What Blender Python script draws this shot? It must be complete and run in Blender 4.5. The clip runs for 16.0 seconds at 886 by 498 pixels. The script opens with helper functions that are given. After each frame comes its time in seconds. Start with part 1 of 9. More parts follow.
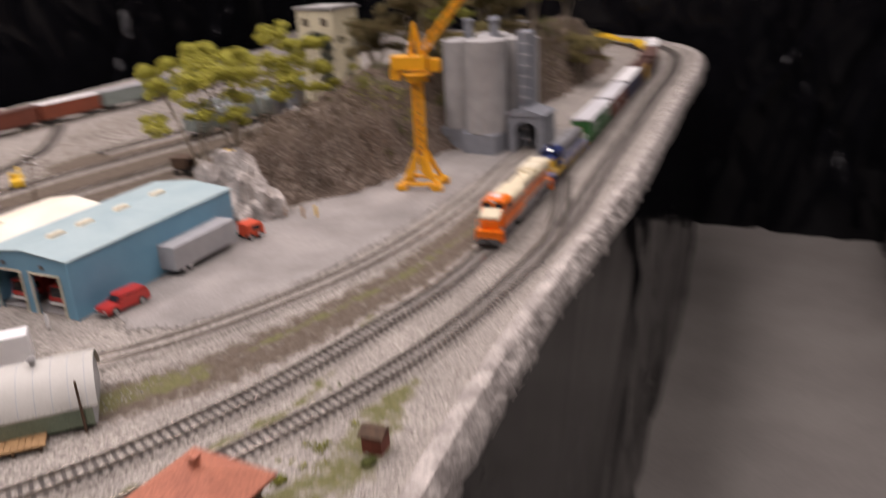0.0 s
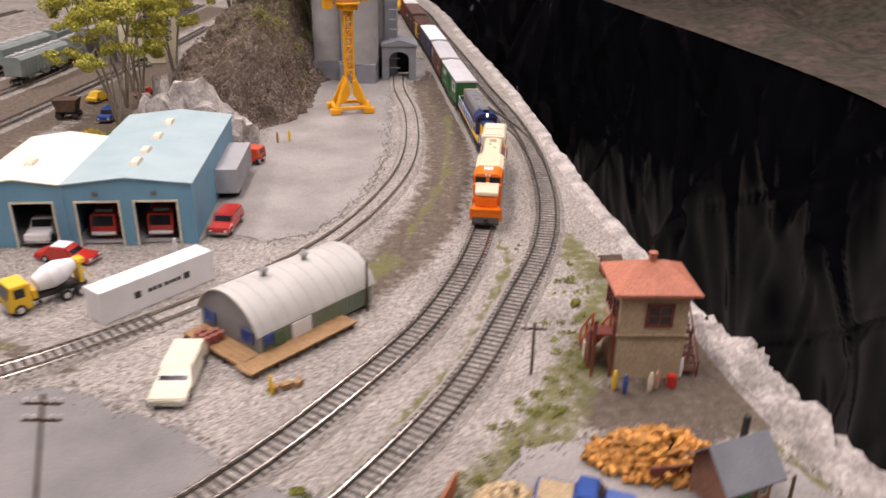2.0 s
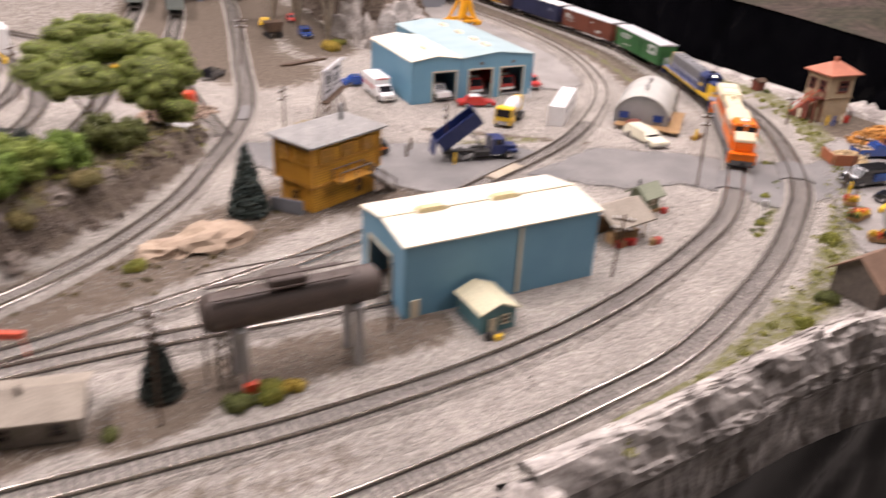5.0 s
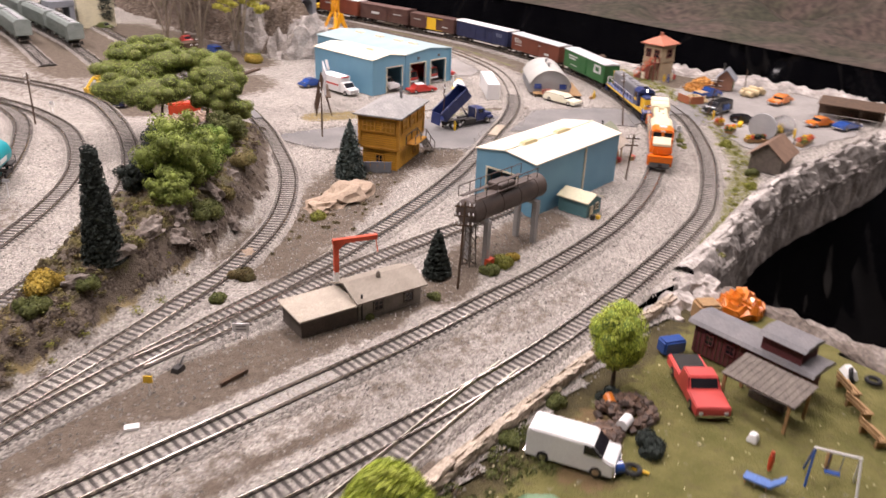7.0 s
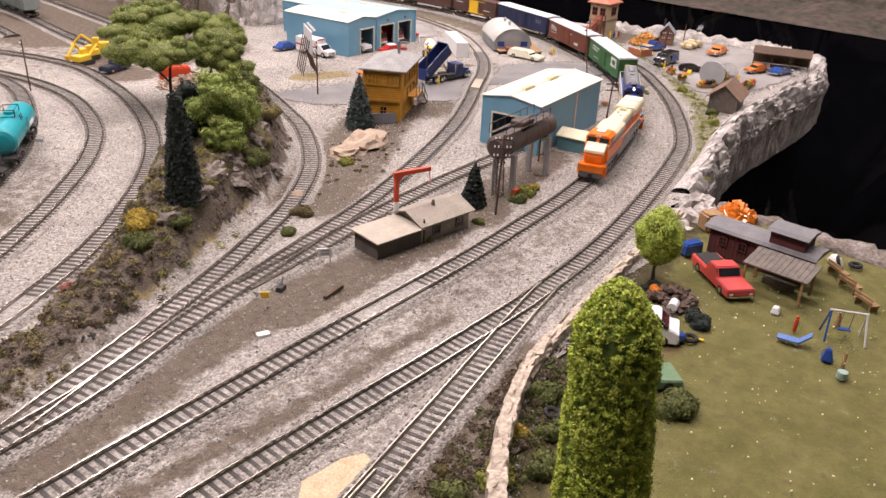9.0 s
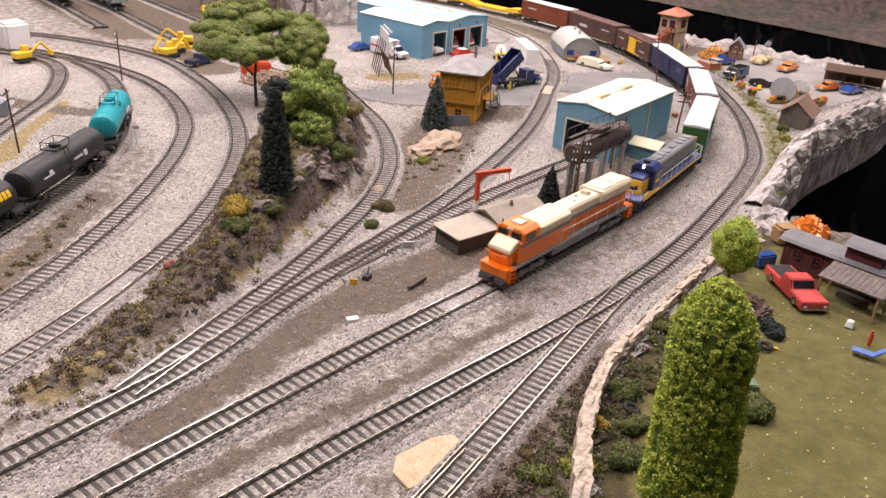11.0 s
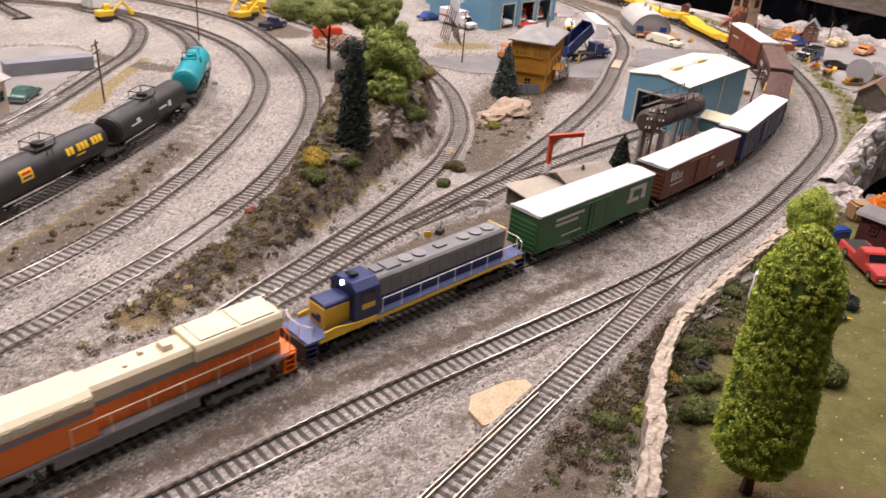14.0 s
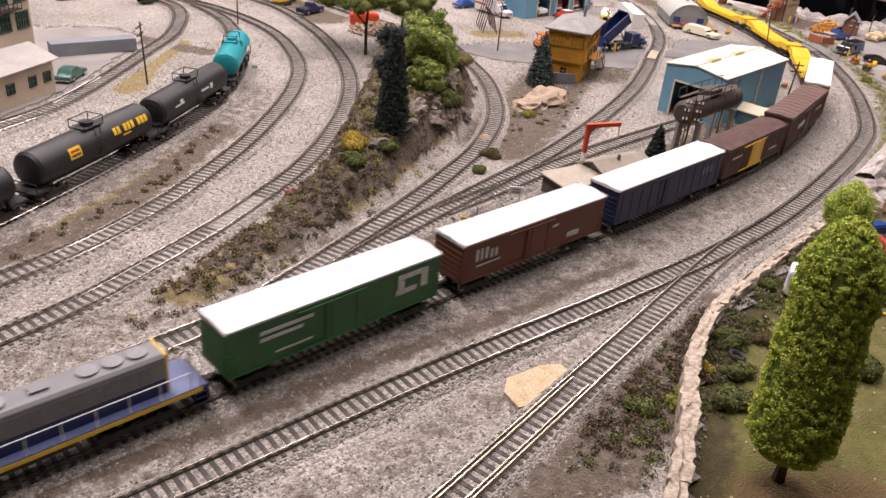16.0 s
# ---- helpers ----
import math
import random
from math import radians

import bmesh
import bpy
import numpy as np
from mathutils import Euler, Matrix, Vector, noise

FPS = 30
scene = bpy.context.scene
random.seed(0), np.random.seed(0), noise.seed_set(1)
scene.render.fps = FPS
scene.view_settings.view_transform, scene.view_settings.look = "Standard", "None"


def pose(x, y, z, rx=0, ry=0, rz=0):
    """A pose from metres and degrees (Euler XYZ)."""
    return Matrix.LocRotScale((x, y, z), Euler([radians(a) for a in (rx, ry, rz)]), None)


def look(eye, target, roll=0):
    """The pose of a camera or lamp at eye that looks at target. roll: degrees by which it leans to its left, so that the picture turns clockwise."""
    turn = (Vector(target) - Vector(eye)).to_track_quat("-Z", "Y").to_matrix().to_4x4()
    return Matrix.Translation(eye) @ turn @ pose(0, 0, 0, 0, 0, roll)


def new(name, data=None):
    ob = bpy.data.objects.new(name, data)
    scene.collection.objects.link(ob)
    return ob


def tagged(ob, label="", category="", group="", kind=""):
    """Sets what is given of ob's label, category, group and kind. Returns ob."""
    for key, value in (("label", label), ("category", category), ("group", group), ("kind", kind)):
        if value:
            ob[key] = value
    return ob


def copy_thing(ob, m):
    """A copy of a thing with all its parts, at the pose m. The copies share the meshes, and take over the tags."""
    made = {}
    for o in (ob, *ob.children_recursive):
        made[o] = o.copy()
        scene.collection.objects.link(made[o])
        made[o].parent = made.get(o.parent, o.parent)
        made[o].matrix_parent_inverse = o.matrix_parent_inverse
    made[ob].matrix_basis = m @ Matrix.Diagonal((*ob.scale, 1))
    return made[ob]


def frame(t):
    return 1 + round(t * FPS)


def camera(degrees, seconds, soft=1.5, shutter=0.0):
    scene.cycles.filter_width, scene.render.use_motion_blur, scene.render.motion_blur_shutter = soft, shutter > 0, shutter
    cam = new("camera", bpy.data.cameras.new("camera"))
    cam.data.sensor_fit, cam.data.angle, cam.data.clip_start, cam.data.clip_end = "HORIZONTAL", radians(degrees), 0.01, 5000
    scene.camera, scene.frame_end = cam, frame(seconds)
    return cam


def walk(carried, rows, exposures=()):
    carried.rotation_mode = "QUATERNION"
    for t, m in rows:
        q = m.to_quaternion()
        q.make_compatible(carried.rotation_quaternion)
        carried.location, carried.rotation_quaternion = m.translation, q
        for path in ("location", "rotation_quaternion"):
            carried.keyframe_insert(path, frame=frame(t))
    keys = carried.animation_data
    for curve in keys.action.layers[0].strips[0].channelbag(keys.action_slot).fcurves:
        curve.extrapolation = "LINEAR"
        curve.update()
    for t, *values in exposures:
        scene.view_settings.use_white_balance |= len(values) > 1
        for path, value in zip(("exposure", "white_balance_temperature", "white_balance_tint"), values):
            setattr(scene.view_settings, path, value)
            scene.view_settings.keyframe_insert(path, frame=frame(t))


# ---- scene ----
cam = camera(58.0, 16.0, shutter=0.55)
PATH = [
    (0, (0.1962, 0.3348, 0.3465), (-0.7164, 1.746, -0.2979), -3.1),
    (0.5, (0.1206, 0.1602, 0.3411), (-0.3339, 1.7325, -0.4059), -1.6),
    (1, (-0.0045, 0.0918, 0.3474), (-0.3393, 1.7073, -0.3744), -2.3),
    (1.5, (-0.1233, 0.0765, 0.333), (-0.3159, 1.7163, -0.3852), -1.0),
    (2, (-0.2511, 0.0306, 0.3312), (-0.3213, 1.6713, -0.405), 1.0),
    (2.5, (-0.369, -0.0792, 0.3375), (-0.2385, 1.5579, -0.3996), 0.3),
    (3, (-0.4923, -0.1404, 0.3267), (-0.3438, 1.4913, -0.4176), 0.9),
    (3.5, (-0.6201, -0.1422, 0.3087), (-0.3519, 1.4625, -0.4617), 1.7),
    (4, (-0.7344, -0.1854, 0.3114), (-0.2736, 1.3743, -0.459), 5.2),
    (4.5, (-0.8775, -0.3024, 0.3312), (-0.2637, 1.1961, -0.4563), 3.6),
    (5, (-1.0656, -0.3978, 0.351), (-0.5418, 1.1223, -0.459), 2.9),
    (5.2, (-1.1106, -0.4041, 0.3447), (-0.6129, 1.1187, -0.4752), 3.0),
    (7.3, (-1.602, -0.4725, 0.3609), (-0.5067, 0.7362, -0.3987), 2.2),
    (7.5, (-1.62, -0.4509, 0.3528), (-0.5166, 0.7398, -0.4239), 2.2),
    (8, (-1.6686, -0.4428, 0.351), (-0.5283, 0.7101, -0.4311), 3.1),
    (8.5, (-1.7163, -0.4536, 0.3564), (-0.5355, 0.6462, -0.4401), 2.5),
    (9, (-1.7352, -0.4527, 0.3519), (-0.5454, 0.6408, -0.4401), 2.6),
    (9.5, (-1.7541, -0.4518, 0.3555), (-0.5787, 0.6597, -0.4338), 2.9),
    (10, (-1.7676, -0.4473, 0.3546), (-0.6183, 0.6957, -0.4284), 3.3),
    (10.2, (-1.773, -0.4482, 0.3582), (-0.6336, 0.7011, -0.4293), 3.4),
    (12.3, (-1.7847, -0.4473, 0.3492), (-0.6732, 0.7335, -0.4311), 4.3),
    (12.5, (-1.7856, -0.4446, 0.3492), (-0.6831, 0.7425, -0.4347), 4.0),
    (13, (-1.7874, -0.4446, 0.3456), (-0.6975, 0.7506, -0.4455), 4.0),
    (13.5, (-1.7964, -0.4464, 0.3438), (-0.7218, 0.7551, -0.4581), 4.4),
    (14, (-1.8126, -0.4509, 0.3366), (-0.7785, 0.7677, -0.4914), 4.9),
    (14.5, (-1.8252, -0.4545, 0.3375), (-0.8235, 0.7767, -0.5112), 5.4),
    (15, (-1.8279, -0.4527, 0.3375), (-0.8424, 0.7866, -0.5202), 5.4),
    (15.5, (-1.8234, -0.4527, 0.3357), (-0.8388, 0.7866, -0.522), 5.2),
    (16, (-1.827, -0.4527, 0.3375), (-0.8433, 0.7884, -0.5175), 5.4),
]
walk(cam, [(t, look(eye, target, roll)) for t, eye, target, roll in PATH],
     exposures=[(0, -.42), (.5, -.40), (1.5, -.25), (2.5, -.06), (4.5, .14), (7.5, .28), (12.5, .22), (16, .12)])

# ---------- world and light: a hall lit by ceiling fluorescents ----------
FLOOR_Z, CEIL_Z = -0.72, 1.75
world = bpy.data.worlds.new("hall_air")
world.use_nodes = True
world.node_tree.nodes["Background"].inputs[0].default_value = (0.9, 0.92, 1.0, 1)
world.node_tree.nodes["Background"].inputs[1].default_value = 0.12
scene.world = world
LAMP_W = 26.0


# ---------- small mesh tools ----------
def box(bm, c, s, rz=0.0, taper=1.0):
    """A box with centre c and size s; taper narrows its top."""
    vs = []
    cr, sr = math.cos(radians(rz)), math.sin(radians(rz))
    for dz in (-0.5, 0.5):
        k = taper if dz > 0 else 1.0
        for dx, dy in ((-0.5, -0.5), (0.5, -0.5), (0.5, 0.5), (-0.5, 0.5)):
            x, y = dx * s[0] * k, dy * s[1] * k
            vs.append(bm.verts.new((c[0] + x * cr - y * sr, c[1] + x * sr + y * cr, c[2] + dz * s[2])))
    for f in ((0, 3, 2, 1), (4, 5, 6, 7), (0, 1, 5, 4), (1, 2, 6, 5), (2, 3, 7, 6), (3, 0, 4, 7)):
        bm.faces.new([vs[i] for i in f])
    return vs


def tube(bm, a, b, r, n=10, r2=None, caps=True):
    """A round bar from a to b."""
    a, b = Vector(a), Vector(b)
    r2 = r if r2 is None else r2
    z = (b - a).normalized()
    x = z.orthogonal().normalized()
    y = z.cross(x)
    ra, rb = [], []
    for i in range(n):
        u = 2 * math.pi * i / n
        d = x * math.cos(u) + y * math.sin(u)
        ra.append(bm.verts.new(a + d * r))
        rb.append(bm.verts.new(b + d * r2))
    for i in range(n):
        bm.faces.new((ra[i], ra[(i + 1) % n], rb[(i + 1) % n], rb[i]))
    if caps:
        bm.faces.new(ra[::-1])
        bm.faces.new(rb)


def prism(bm, outline, axis, lo, hi):
    """An outline (pairs) drawn out along an axis: x takes pairs as y, z; y as x, z; z as x, y."""
    def put(p, h):
        return {"x": (h, p[0], p[1]), "y": (p[0], h, p[1]), "z": (p[0], p[1], h)}[axis]
    a = [bm.verts.new(put(p, lo)) for p in outline]
    b = [bm.verts.new(put(p, hi)) for p in outline]
    n = len(outline)
    for i in range(n):
        bm.faces.new((a[i], a[(i + 1) % n], b[(i + 1) % n], b[i]))
    bm.faces.new(a[::-1])
    bm.faces.new(b)


def ball(bm, c, s, seg=10, rings=6):
    bmesh.ops.create_uvsphere(bm, u_segments=seg, v_segments=rings, radius=1.0,
                              matrix=Matrix.LocRotScale(c, None, s if hasattr(s, "__len__") else (s, s, s)))


def soften(bm, w=0.0006, seg=1, angle=40):
    bm.normal_update()
    es = [e for e in bm.edges if len(e.link_faces) == 2 and e.calc_face_angle(0) > radians(angle)]
    bmesh.ops.bevel(bm, geom=es, offset=w, segments=seg, affect="EDGES", clamp_overlap=True)


def mesh_of(name, bm, material, smooth=False):
    bmesh.ops.recalc_face_normals(bm, faces=bm.faces)
    me = bpy.data.meshes.new(name)
    bm.to_mesh(me)
    bm.free()
    me.materials.append(material)
    if smooth:
        me.shade_smooth()
        me.set_sharp_from_angle(angle=radians(38))
    return me


def part(name, bm, material, parent, label="", smooth=False, m=None):
    ob = new(name, mesh_of(name, bm, material, smooth))
    ob.parent = parent
    if m is not None:
        ob.matrix_local = m
    return tagged(ob, label)


def again(src, parent, m, label=""):
    """The same part once more, on the same mesh."""
    ob = new(src.name.split(".")[0], src.data)
    ob.parent = parent
    ob.matrix_local = m
    return tagged(ob, label)


def thing(name, label, category, m=None, group="", kind=""):
    ob = new(name)
    ob.empty_display_size = 0.01
    ob.matrix_world = m if m is not None else Matrix()
    return tagged(ob, label, category, group, kind)


def single(name, bm, material, label, category, m=None, group="", kind="", smooth=False):
    ob = new(name, mesh_of(name, bm, material, smooth))
    if m is not None:
        ob.matrix_world = m
    return tagged(ob, label, category, group, kind)


# ---------- materials ----------
MATS = {}


def pmat(name, c1, c2=None, scale=60.0, rough=0.6, metal=0.0, bump=0.0, fine=900.0, grit=0.25, glow=0.0, coat=0.0, island=False):
    """Two tones in patches, fine grit over them, and relief."""
    if name in MATS:
        return MATS[name]
    m = bpy.data.materials.new(name)
    m.use_nodes = True
    nt = m.node_tree
    n, ln = nt.nodes, nt.links
    bs = n["Principled BSDF"]
    c2 = c2 or tuple(v * 0.8 for v in c1)
    co = n.new("ShaderNodeTexCoord")
    a = n.new("ShaderNodeTexNoise")
    a.inputs["Scale"].default_value, a.inputs["Detail"].default_value = scale, 6
    ln.new(co.outputs["Object"], a.inputs["Vector"])
    r = n.new("ShaderNodeValToRGB")
    r.color_ramp.elements[0].position, r.color_ramp.elements[1].position = 0.35, 0.65
    r.color_ramp.elements[0].color, r.color_ramp.elements[1].color = (*c1, 1), (*c2, 1)
    ln.new(a.outputs["Fac"], r.inputs["Fac"])
    f = n.new("ShaderNodeTexNoise")
    f.inputs["Scale"].default_value, f.inputs["Detail"].default_value = fine, 3
    ln.new(co.outputs["Object"], f.inputs["Vector"])
    mr = n.new("ShaderNodeMapRange")
    mr.inputs[1].default_value, mr.inputs[2].default_value = 0.3, 0.7
    mr.inputs[3].default_value, mr.inputs[4].default_value = 1 - grit, 1 + grit
    ln.new(f.outputs["Fac"], mr.inputs[0])
    mx = n.new("ShaderNodeMix")
    mx.data_type, mx.blend_type = "RGBA", "MULTIPLY"
    mx.inputs[0].default_value = 1.0
    ln.new(r.outputs["Color"], mx.inputs[6])
    ln.new(mr.outputs[0], mx.inputs[7])
    out = mx.outputs[2]
    if island:
        g = n.new("ShaderNodeNewGeometry")
        mr2 = n.new("ShaderNodeMapRange")
        mr2.inputs[3].default_value, mr2.inputs[4].default_value = 0.55, 1.4
        ln.new(g.outputs["Random Per Island"], mr2.inputs[0])
        mx2 = n.new("ShaderNodeMix")
        mx2.data_type, mx2.blend_type = "RGBA", "MULTIPLY"
        mx2.inputs[0].default_value = 1.0
        ln.new(out, mx2.inputs[6])
        ln.new(mr2.outputs[0], mx2.inputs[7])
        out = mx2.outputs[2]
    ln.new(out, bs.inputs["Base Color"])
    bs.inputs["Roughness"].default_value, bs.inputs["Metallic"].default_value = rough, metal
    bs.inputs["Coat Weight"].default_value = coat
    if glow:
        bs.inputs["Emission Color"].default_value = (*c1, 1)
        bs.inputs["Emission Strength"].default_value = glow
    if bump:
        b = n.new("ShaderNodeBump")
        b.inputs["Strength"].default_value, b.inputs["Distance"].default_value = min(1.0, bump), 0.001 * max(1.0, bump)
        ln.new(f.outputs["Fac"], b.inputs["Height"])
        ln.new(b.outputs["Normal"], bs.inputs["Normal"])
    MATS[name] = m
    return m


def ground_material(name, layers, stone=620.0, bump=0.8):
    """Gravel of separate stones, with the zones that the mesh's layers name laid over it."""
    m = bpy.data.materials.new(name)
    m.use_nodes = True
    n, ln = m.node_tree.nodes, m.node_tree.links
    bs = n["Principled BSDF"]
    bs.inputs["Roughness"].default_value = 0.95
    bs.inputs["Specular IOR Level"].default_value = 0.15
    co = n.new("ShaderNodeTexCoord")
    v = n.new("ShaderNodeTexVoronoi")
    v.inputs["Scale"].default_value = stone
    ln.new(co.outputs["Object"], v.inputs["Vector"])
    bw = n.new("ShaderNodeSeparateColor")
    ln.new(v.outputs["Color"], bw.inputs[0])
    r = n.new("ShaderNodeValToRGB")
    el = r.color_ramp.elements
    el[0].color, el[1].color = (0.18, 0.160, 0.138, 1), (0.52, 0.485, 0.43, 1)
    e = el.new(0.35)
    e.color = (0.31, 0.285, 0.26, 1)
    e = el.new(0.75)
    e.color = (0.405, 0.37, 0.325, 1)
    ln.new(bw.outputs[0], r.inputs["Fac"])
    out = r.outputs["Color"]
    big = n.new("ShaderNodeTexNoise")
    big.inputs["Scale"].default_value, big.inputs["Detail"].default_value = 13.0, 7
    ln.new(co.outputs["Object"], big.inputs["Vector"])
    mr = n.new("ShaderNodeMapRange")
    mr.inputs[1].default_value, mr.inputs[2].default_value, mr.inputs[3].default_value, mr.inputs[4].default_value = 0.3, 0.7, 0.80, 1.08
    ln.new(big.outputs["Fac"], mr.inputs[0])
    mx = n.new("ShaderNodeMix")
    mx.data_type, mx.blend_type = "RGBA", "MULTIPLY"
    mx.inputs[0].default_value = 1.0
    ln.new(out, mx.inputs[6])
    ln.new(mr.outputs[0], mx.inputs[7])
    out = mx.outputs[2]
    edge = n.new("ShaderNodeTexNoise")
    edge.inputs["Scale"].default_value, edge.inputs["Detail"].default_value = 70.0, 8
    edge.inputs["Roughness"].default_value = 0.7
    ln.new(co.outputs["Object"], edge.inputs["Vector"])
    for layer, ca, cb, sc in layers:
        at = n.new("ShaderNodeAttribute")
        at.attribute_name = layer
        ad = n.new("ShaderNodeMath")
        ad.operation = "MULTIPLY_ADD"
        ln.new(edge.outputs["Fac"], ad.inputs[0])
        ad.inputs[1].default_value = 2.2
        ln.new(at.outputs["Fac"], ad.inputs[2])
        st = n.new("ShaderNodeMapRange")
        st.inputs[1].default_value, st.inputs[2].default_value = 1.45, 1.85
        ln.new(ad.outputs[0], st.inputs[0])
        t = n.new("ShaderNodeTexNoise")
        t.inputs["Scale"].default_value, t.inputs["Detail"].default_value = sc, 6
        t.inputs["Roughness"].default_value = 0.75
        ln.new(co.outputs["Object"], t.inputs["Vector"])
        rr = n.new("ShaderNodeValToRGB")
        rr.color_ramp.elements[0].position, rr.color_ramp.elements[1].position = 0.32, 0.68
        rr.color_ramp.elements[0].color, rr.color_ramp.elements[1].color = (*ca, 1), (*cb, 1)
        ln.new(t.outputs["Fac"], rr.inputs["Fac"])
        mm = n.new("ShaderNodeMix")
        mm.data_type = "RGBA"
        ln.new(st.outputs[0], mm.inputs[0])
        ln.new(out, mm.inputs[6])
        ln.new(rr.outputs["Color"], mm.inputs[7])
        out = mm.outputs[2]
    ln.new(out, bs.inputs["Base Color"])
    b = n.new("ShaderNodeBump")
    b.inputs["Strength"].default_value, b.inputs["Distance"].default_value = bump, 0.0014
    ln.new(v.outputs["Distance"], b.inputs["Height"])
    b.invert = True
    ln.new(b.outputs["Normal"], bs.inputs["Normal"])
    return m


ORANGE = pmat("orange_paint", (0.88, 0.19, 0.006), (0.82, 0.17, 0.005), 40, 0.38, grit=0.06)
CREAM = pmat("cream_paint", (0.72, 0.64, 0.45), (0.66, 0.58, 0.40), 50, 0.45, grit=0.06)
CREAM_ROOF = pmat("cream_roof", (0.80, 0.75, 0.62), (0.74, 0.68, 0.54), 25, 0.55, grit=0.05)
DARK = pmat("black_underframe", (0.018, 0.017, 0.016), (0.035, 0.03, 0.027), 200, 0.7)
GREY = pmat("grey_paint", (0.20, 0.20, 0.205), (0.16, 0.16, 0.165), 50, 0.5, grit=0.08)
GREY_LT = pmat("light_grey_paint", (0.42, 0.42, 0.42), (0.36, 0.36, 0.37), 50, 0.5, grit=0.08)
NAVY = pmat("navy_paint", (0.016, 0.030, 0.125), (0.013, 0.025, 0.10), 50, 0.4, grit=0.08)
NAVY_DK = pmat("dark_navy_paint", (0.012, 0.018, 0.055), (0.02, 0.026, 0.075), 60, 0.5)
YELLOW = pmat("yellow_paint", (0.78, 0.50, 0.03), (0.70, 0.44, 0.02), 50, 0.42, grit=0.06)
GREEN = pmat("green_paint", (0.02, 0.10, 0.028), (0.03, 0.125, 0.035), 40, 0.5, grit=0.1)
BROWN = pmat("boxcar_brown", (0.15, 0.042, 0.022), (0.12, 0.035, 0.02), 40, 0.55, grit=0.1)
BROWN_DK = pmat("weathered_brown", (0.075, 0.032, 0.026), (0.11, 0.06, 0.045), 45, 0.65, grit=0.2)
RUST = pmat("rust_red", (0.22, 0.055, 0.025), (0.17, 0.045, 0.022), 40, 0.6, grit=0.12)
WHITE = pmat("white_paint", (0.78, 0.78, 0.77), (0.72, 0.71, 0.70), 40, 0.5, grit=0.05)
SILVER_ROOF = pmat("galvanised_roof", (0.60, 0.60, 0.61), (0.52, 0.52, 0.53), 35, 0.4, grit=0.06)
STEEL = pmat("rail_steel", (0.50, 0.46, 0.42), (0.34, 0.30, 0.26), 80, 0.27, metal=0.9, grit=0.1)
BRASS = pmat("nickel_brass_rail", (0.48, 0.44, 0.36), (0.35, 0.315, 0.255), 80, 0.3, metal=0.9, grit=0.1)
TIE = pmat("tie_wood", (0.045, 0.039, 0.035), (0.105, 0.093, 0.083), 70, 0.9, grit=0.45)
TIE_PALE = pmat("pale_tie", (0.36, 0.34, 0.31), (0.28, 0.26, 0.24), 120, 0.85, grit=0.3)
GLASS = pmat("dark_window", (0.012, 0.012, 0.015), (0.02, 0.02, 0.024), 60, 0.12, grit=0.05)
LENS = pmat("lit_headlight", (1.0, 0.93, 0.75), (1.0, 0.93, 0.75), 10, 0.3, glow=7.0)
BLUE_WALL = pmat("pale_blue_metal_wall", (0.16, 0.34, 0.46), (0.14, 0.31, 0.43), 25, 0.55, grit=0.05)
TEAL_WALL = pmat("teal_wall", (0.10, 0.22, 0.24), (0.085, 0.19, 0.21), 40, 0.6, grit=0.1)
TEAL_ROOF = pmat("pale_teal_roof", (0.34, 0.44, 0.45), (0.29, 0.39, 0.41), 25, 0.6, grit=0.05)
TRIM = pmat("cream_trim", (0.70, 0.64, 0.48), (0.62, 0.56, 0.42), 60, 0.6)
# near-black: painted shade in the portal and empty pickup beds, also black rubble
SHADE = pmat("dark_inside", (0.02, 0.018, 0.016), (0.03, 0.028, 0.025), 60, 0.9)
OCHRE = pmat("ochre_wall", (0.64, 0.34, 0.03), (0.54, 0.27, 0.025), 70, 0.65, grit=0.12)
OCHRE_DK = pmat("ochre_trim", (0.46, 0.22, 0.022), (0.38, 0.18, 0.02), 70, 0.7, grit=0.15)
SLATE = pmat("grey_shingle_roof", (0.24, 0.235, 0.225), (0.31, 0.30, 0.285), 60, 0.75, bump=0.3, fine=500)
TAN_ROOF = pmat("tan_felt_roof", (0.33, 0.29, 0.235), (0.27, 0.235, 0.19), 50, 0.85, bump=0.2)
STUCCO = pmat("beige_stucco", (0.45, 0.36, 0.235), (0.39, 0.31, 0.20), 60, 0.8, bump=0.2)
RED_ROOF = pmat("red_clay_roof", (0.46, 0.17, 0.10), (0.39, 0.14, 0.085), 60, 0.7, bump=0.2, fine=600)
RED_WOOD = pmat("red_brown_wood", (0.17, 0.045, 0.028), (0.13, 0.035, 0.022), 80, 0.7)
RED = pmat("red_car_paint", (0.50, 0.03, 0.02), (0.42, 0.025, 0.02), 40, 0.28, grit=0.05, coat=0.5)
SCARLET = pmat("red_orange_paint", (0.60, 0.075, 0.025), (0.52, 0.06, 0.02), 60, 0.5)
WOOD = pmat("raw_wood", (0.36, 0.22, 0.10), (0.27, 0.16, 0.07), 140, 0.8, grit=0.25)
WOOD_DK = pmat("dark_wood", (0.10, 0.06, 0.035), (0.065, 0.04, 0.025), 140, 0.85, grit=0.3)
WOOD_GREY = pmat("weathered_grey_wood", (0.17, 0.145, 0.12), (0.12, 0.10, 0.085), 160, 0.85, grit=0.3)
CONC = pmat("grey_concrete", (0.36, 0.35, 0.34), (0.30, 0.295, 0.285), 40, 0.8, grit=0.1, bump=0.2)
CONC_DK = pmat("blue_grey_concrete", (0.22, 0.23, 0.25), (0.18, 0.19, 0.21), 40, 0.8, grit=0.1)
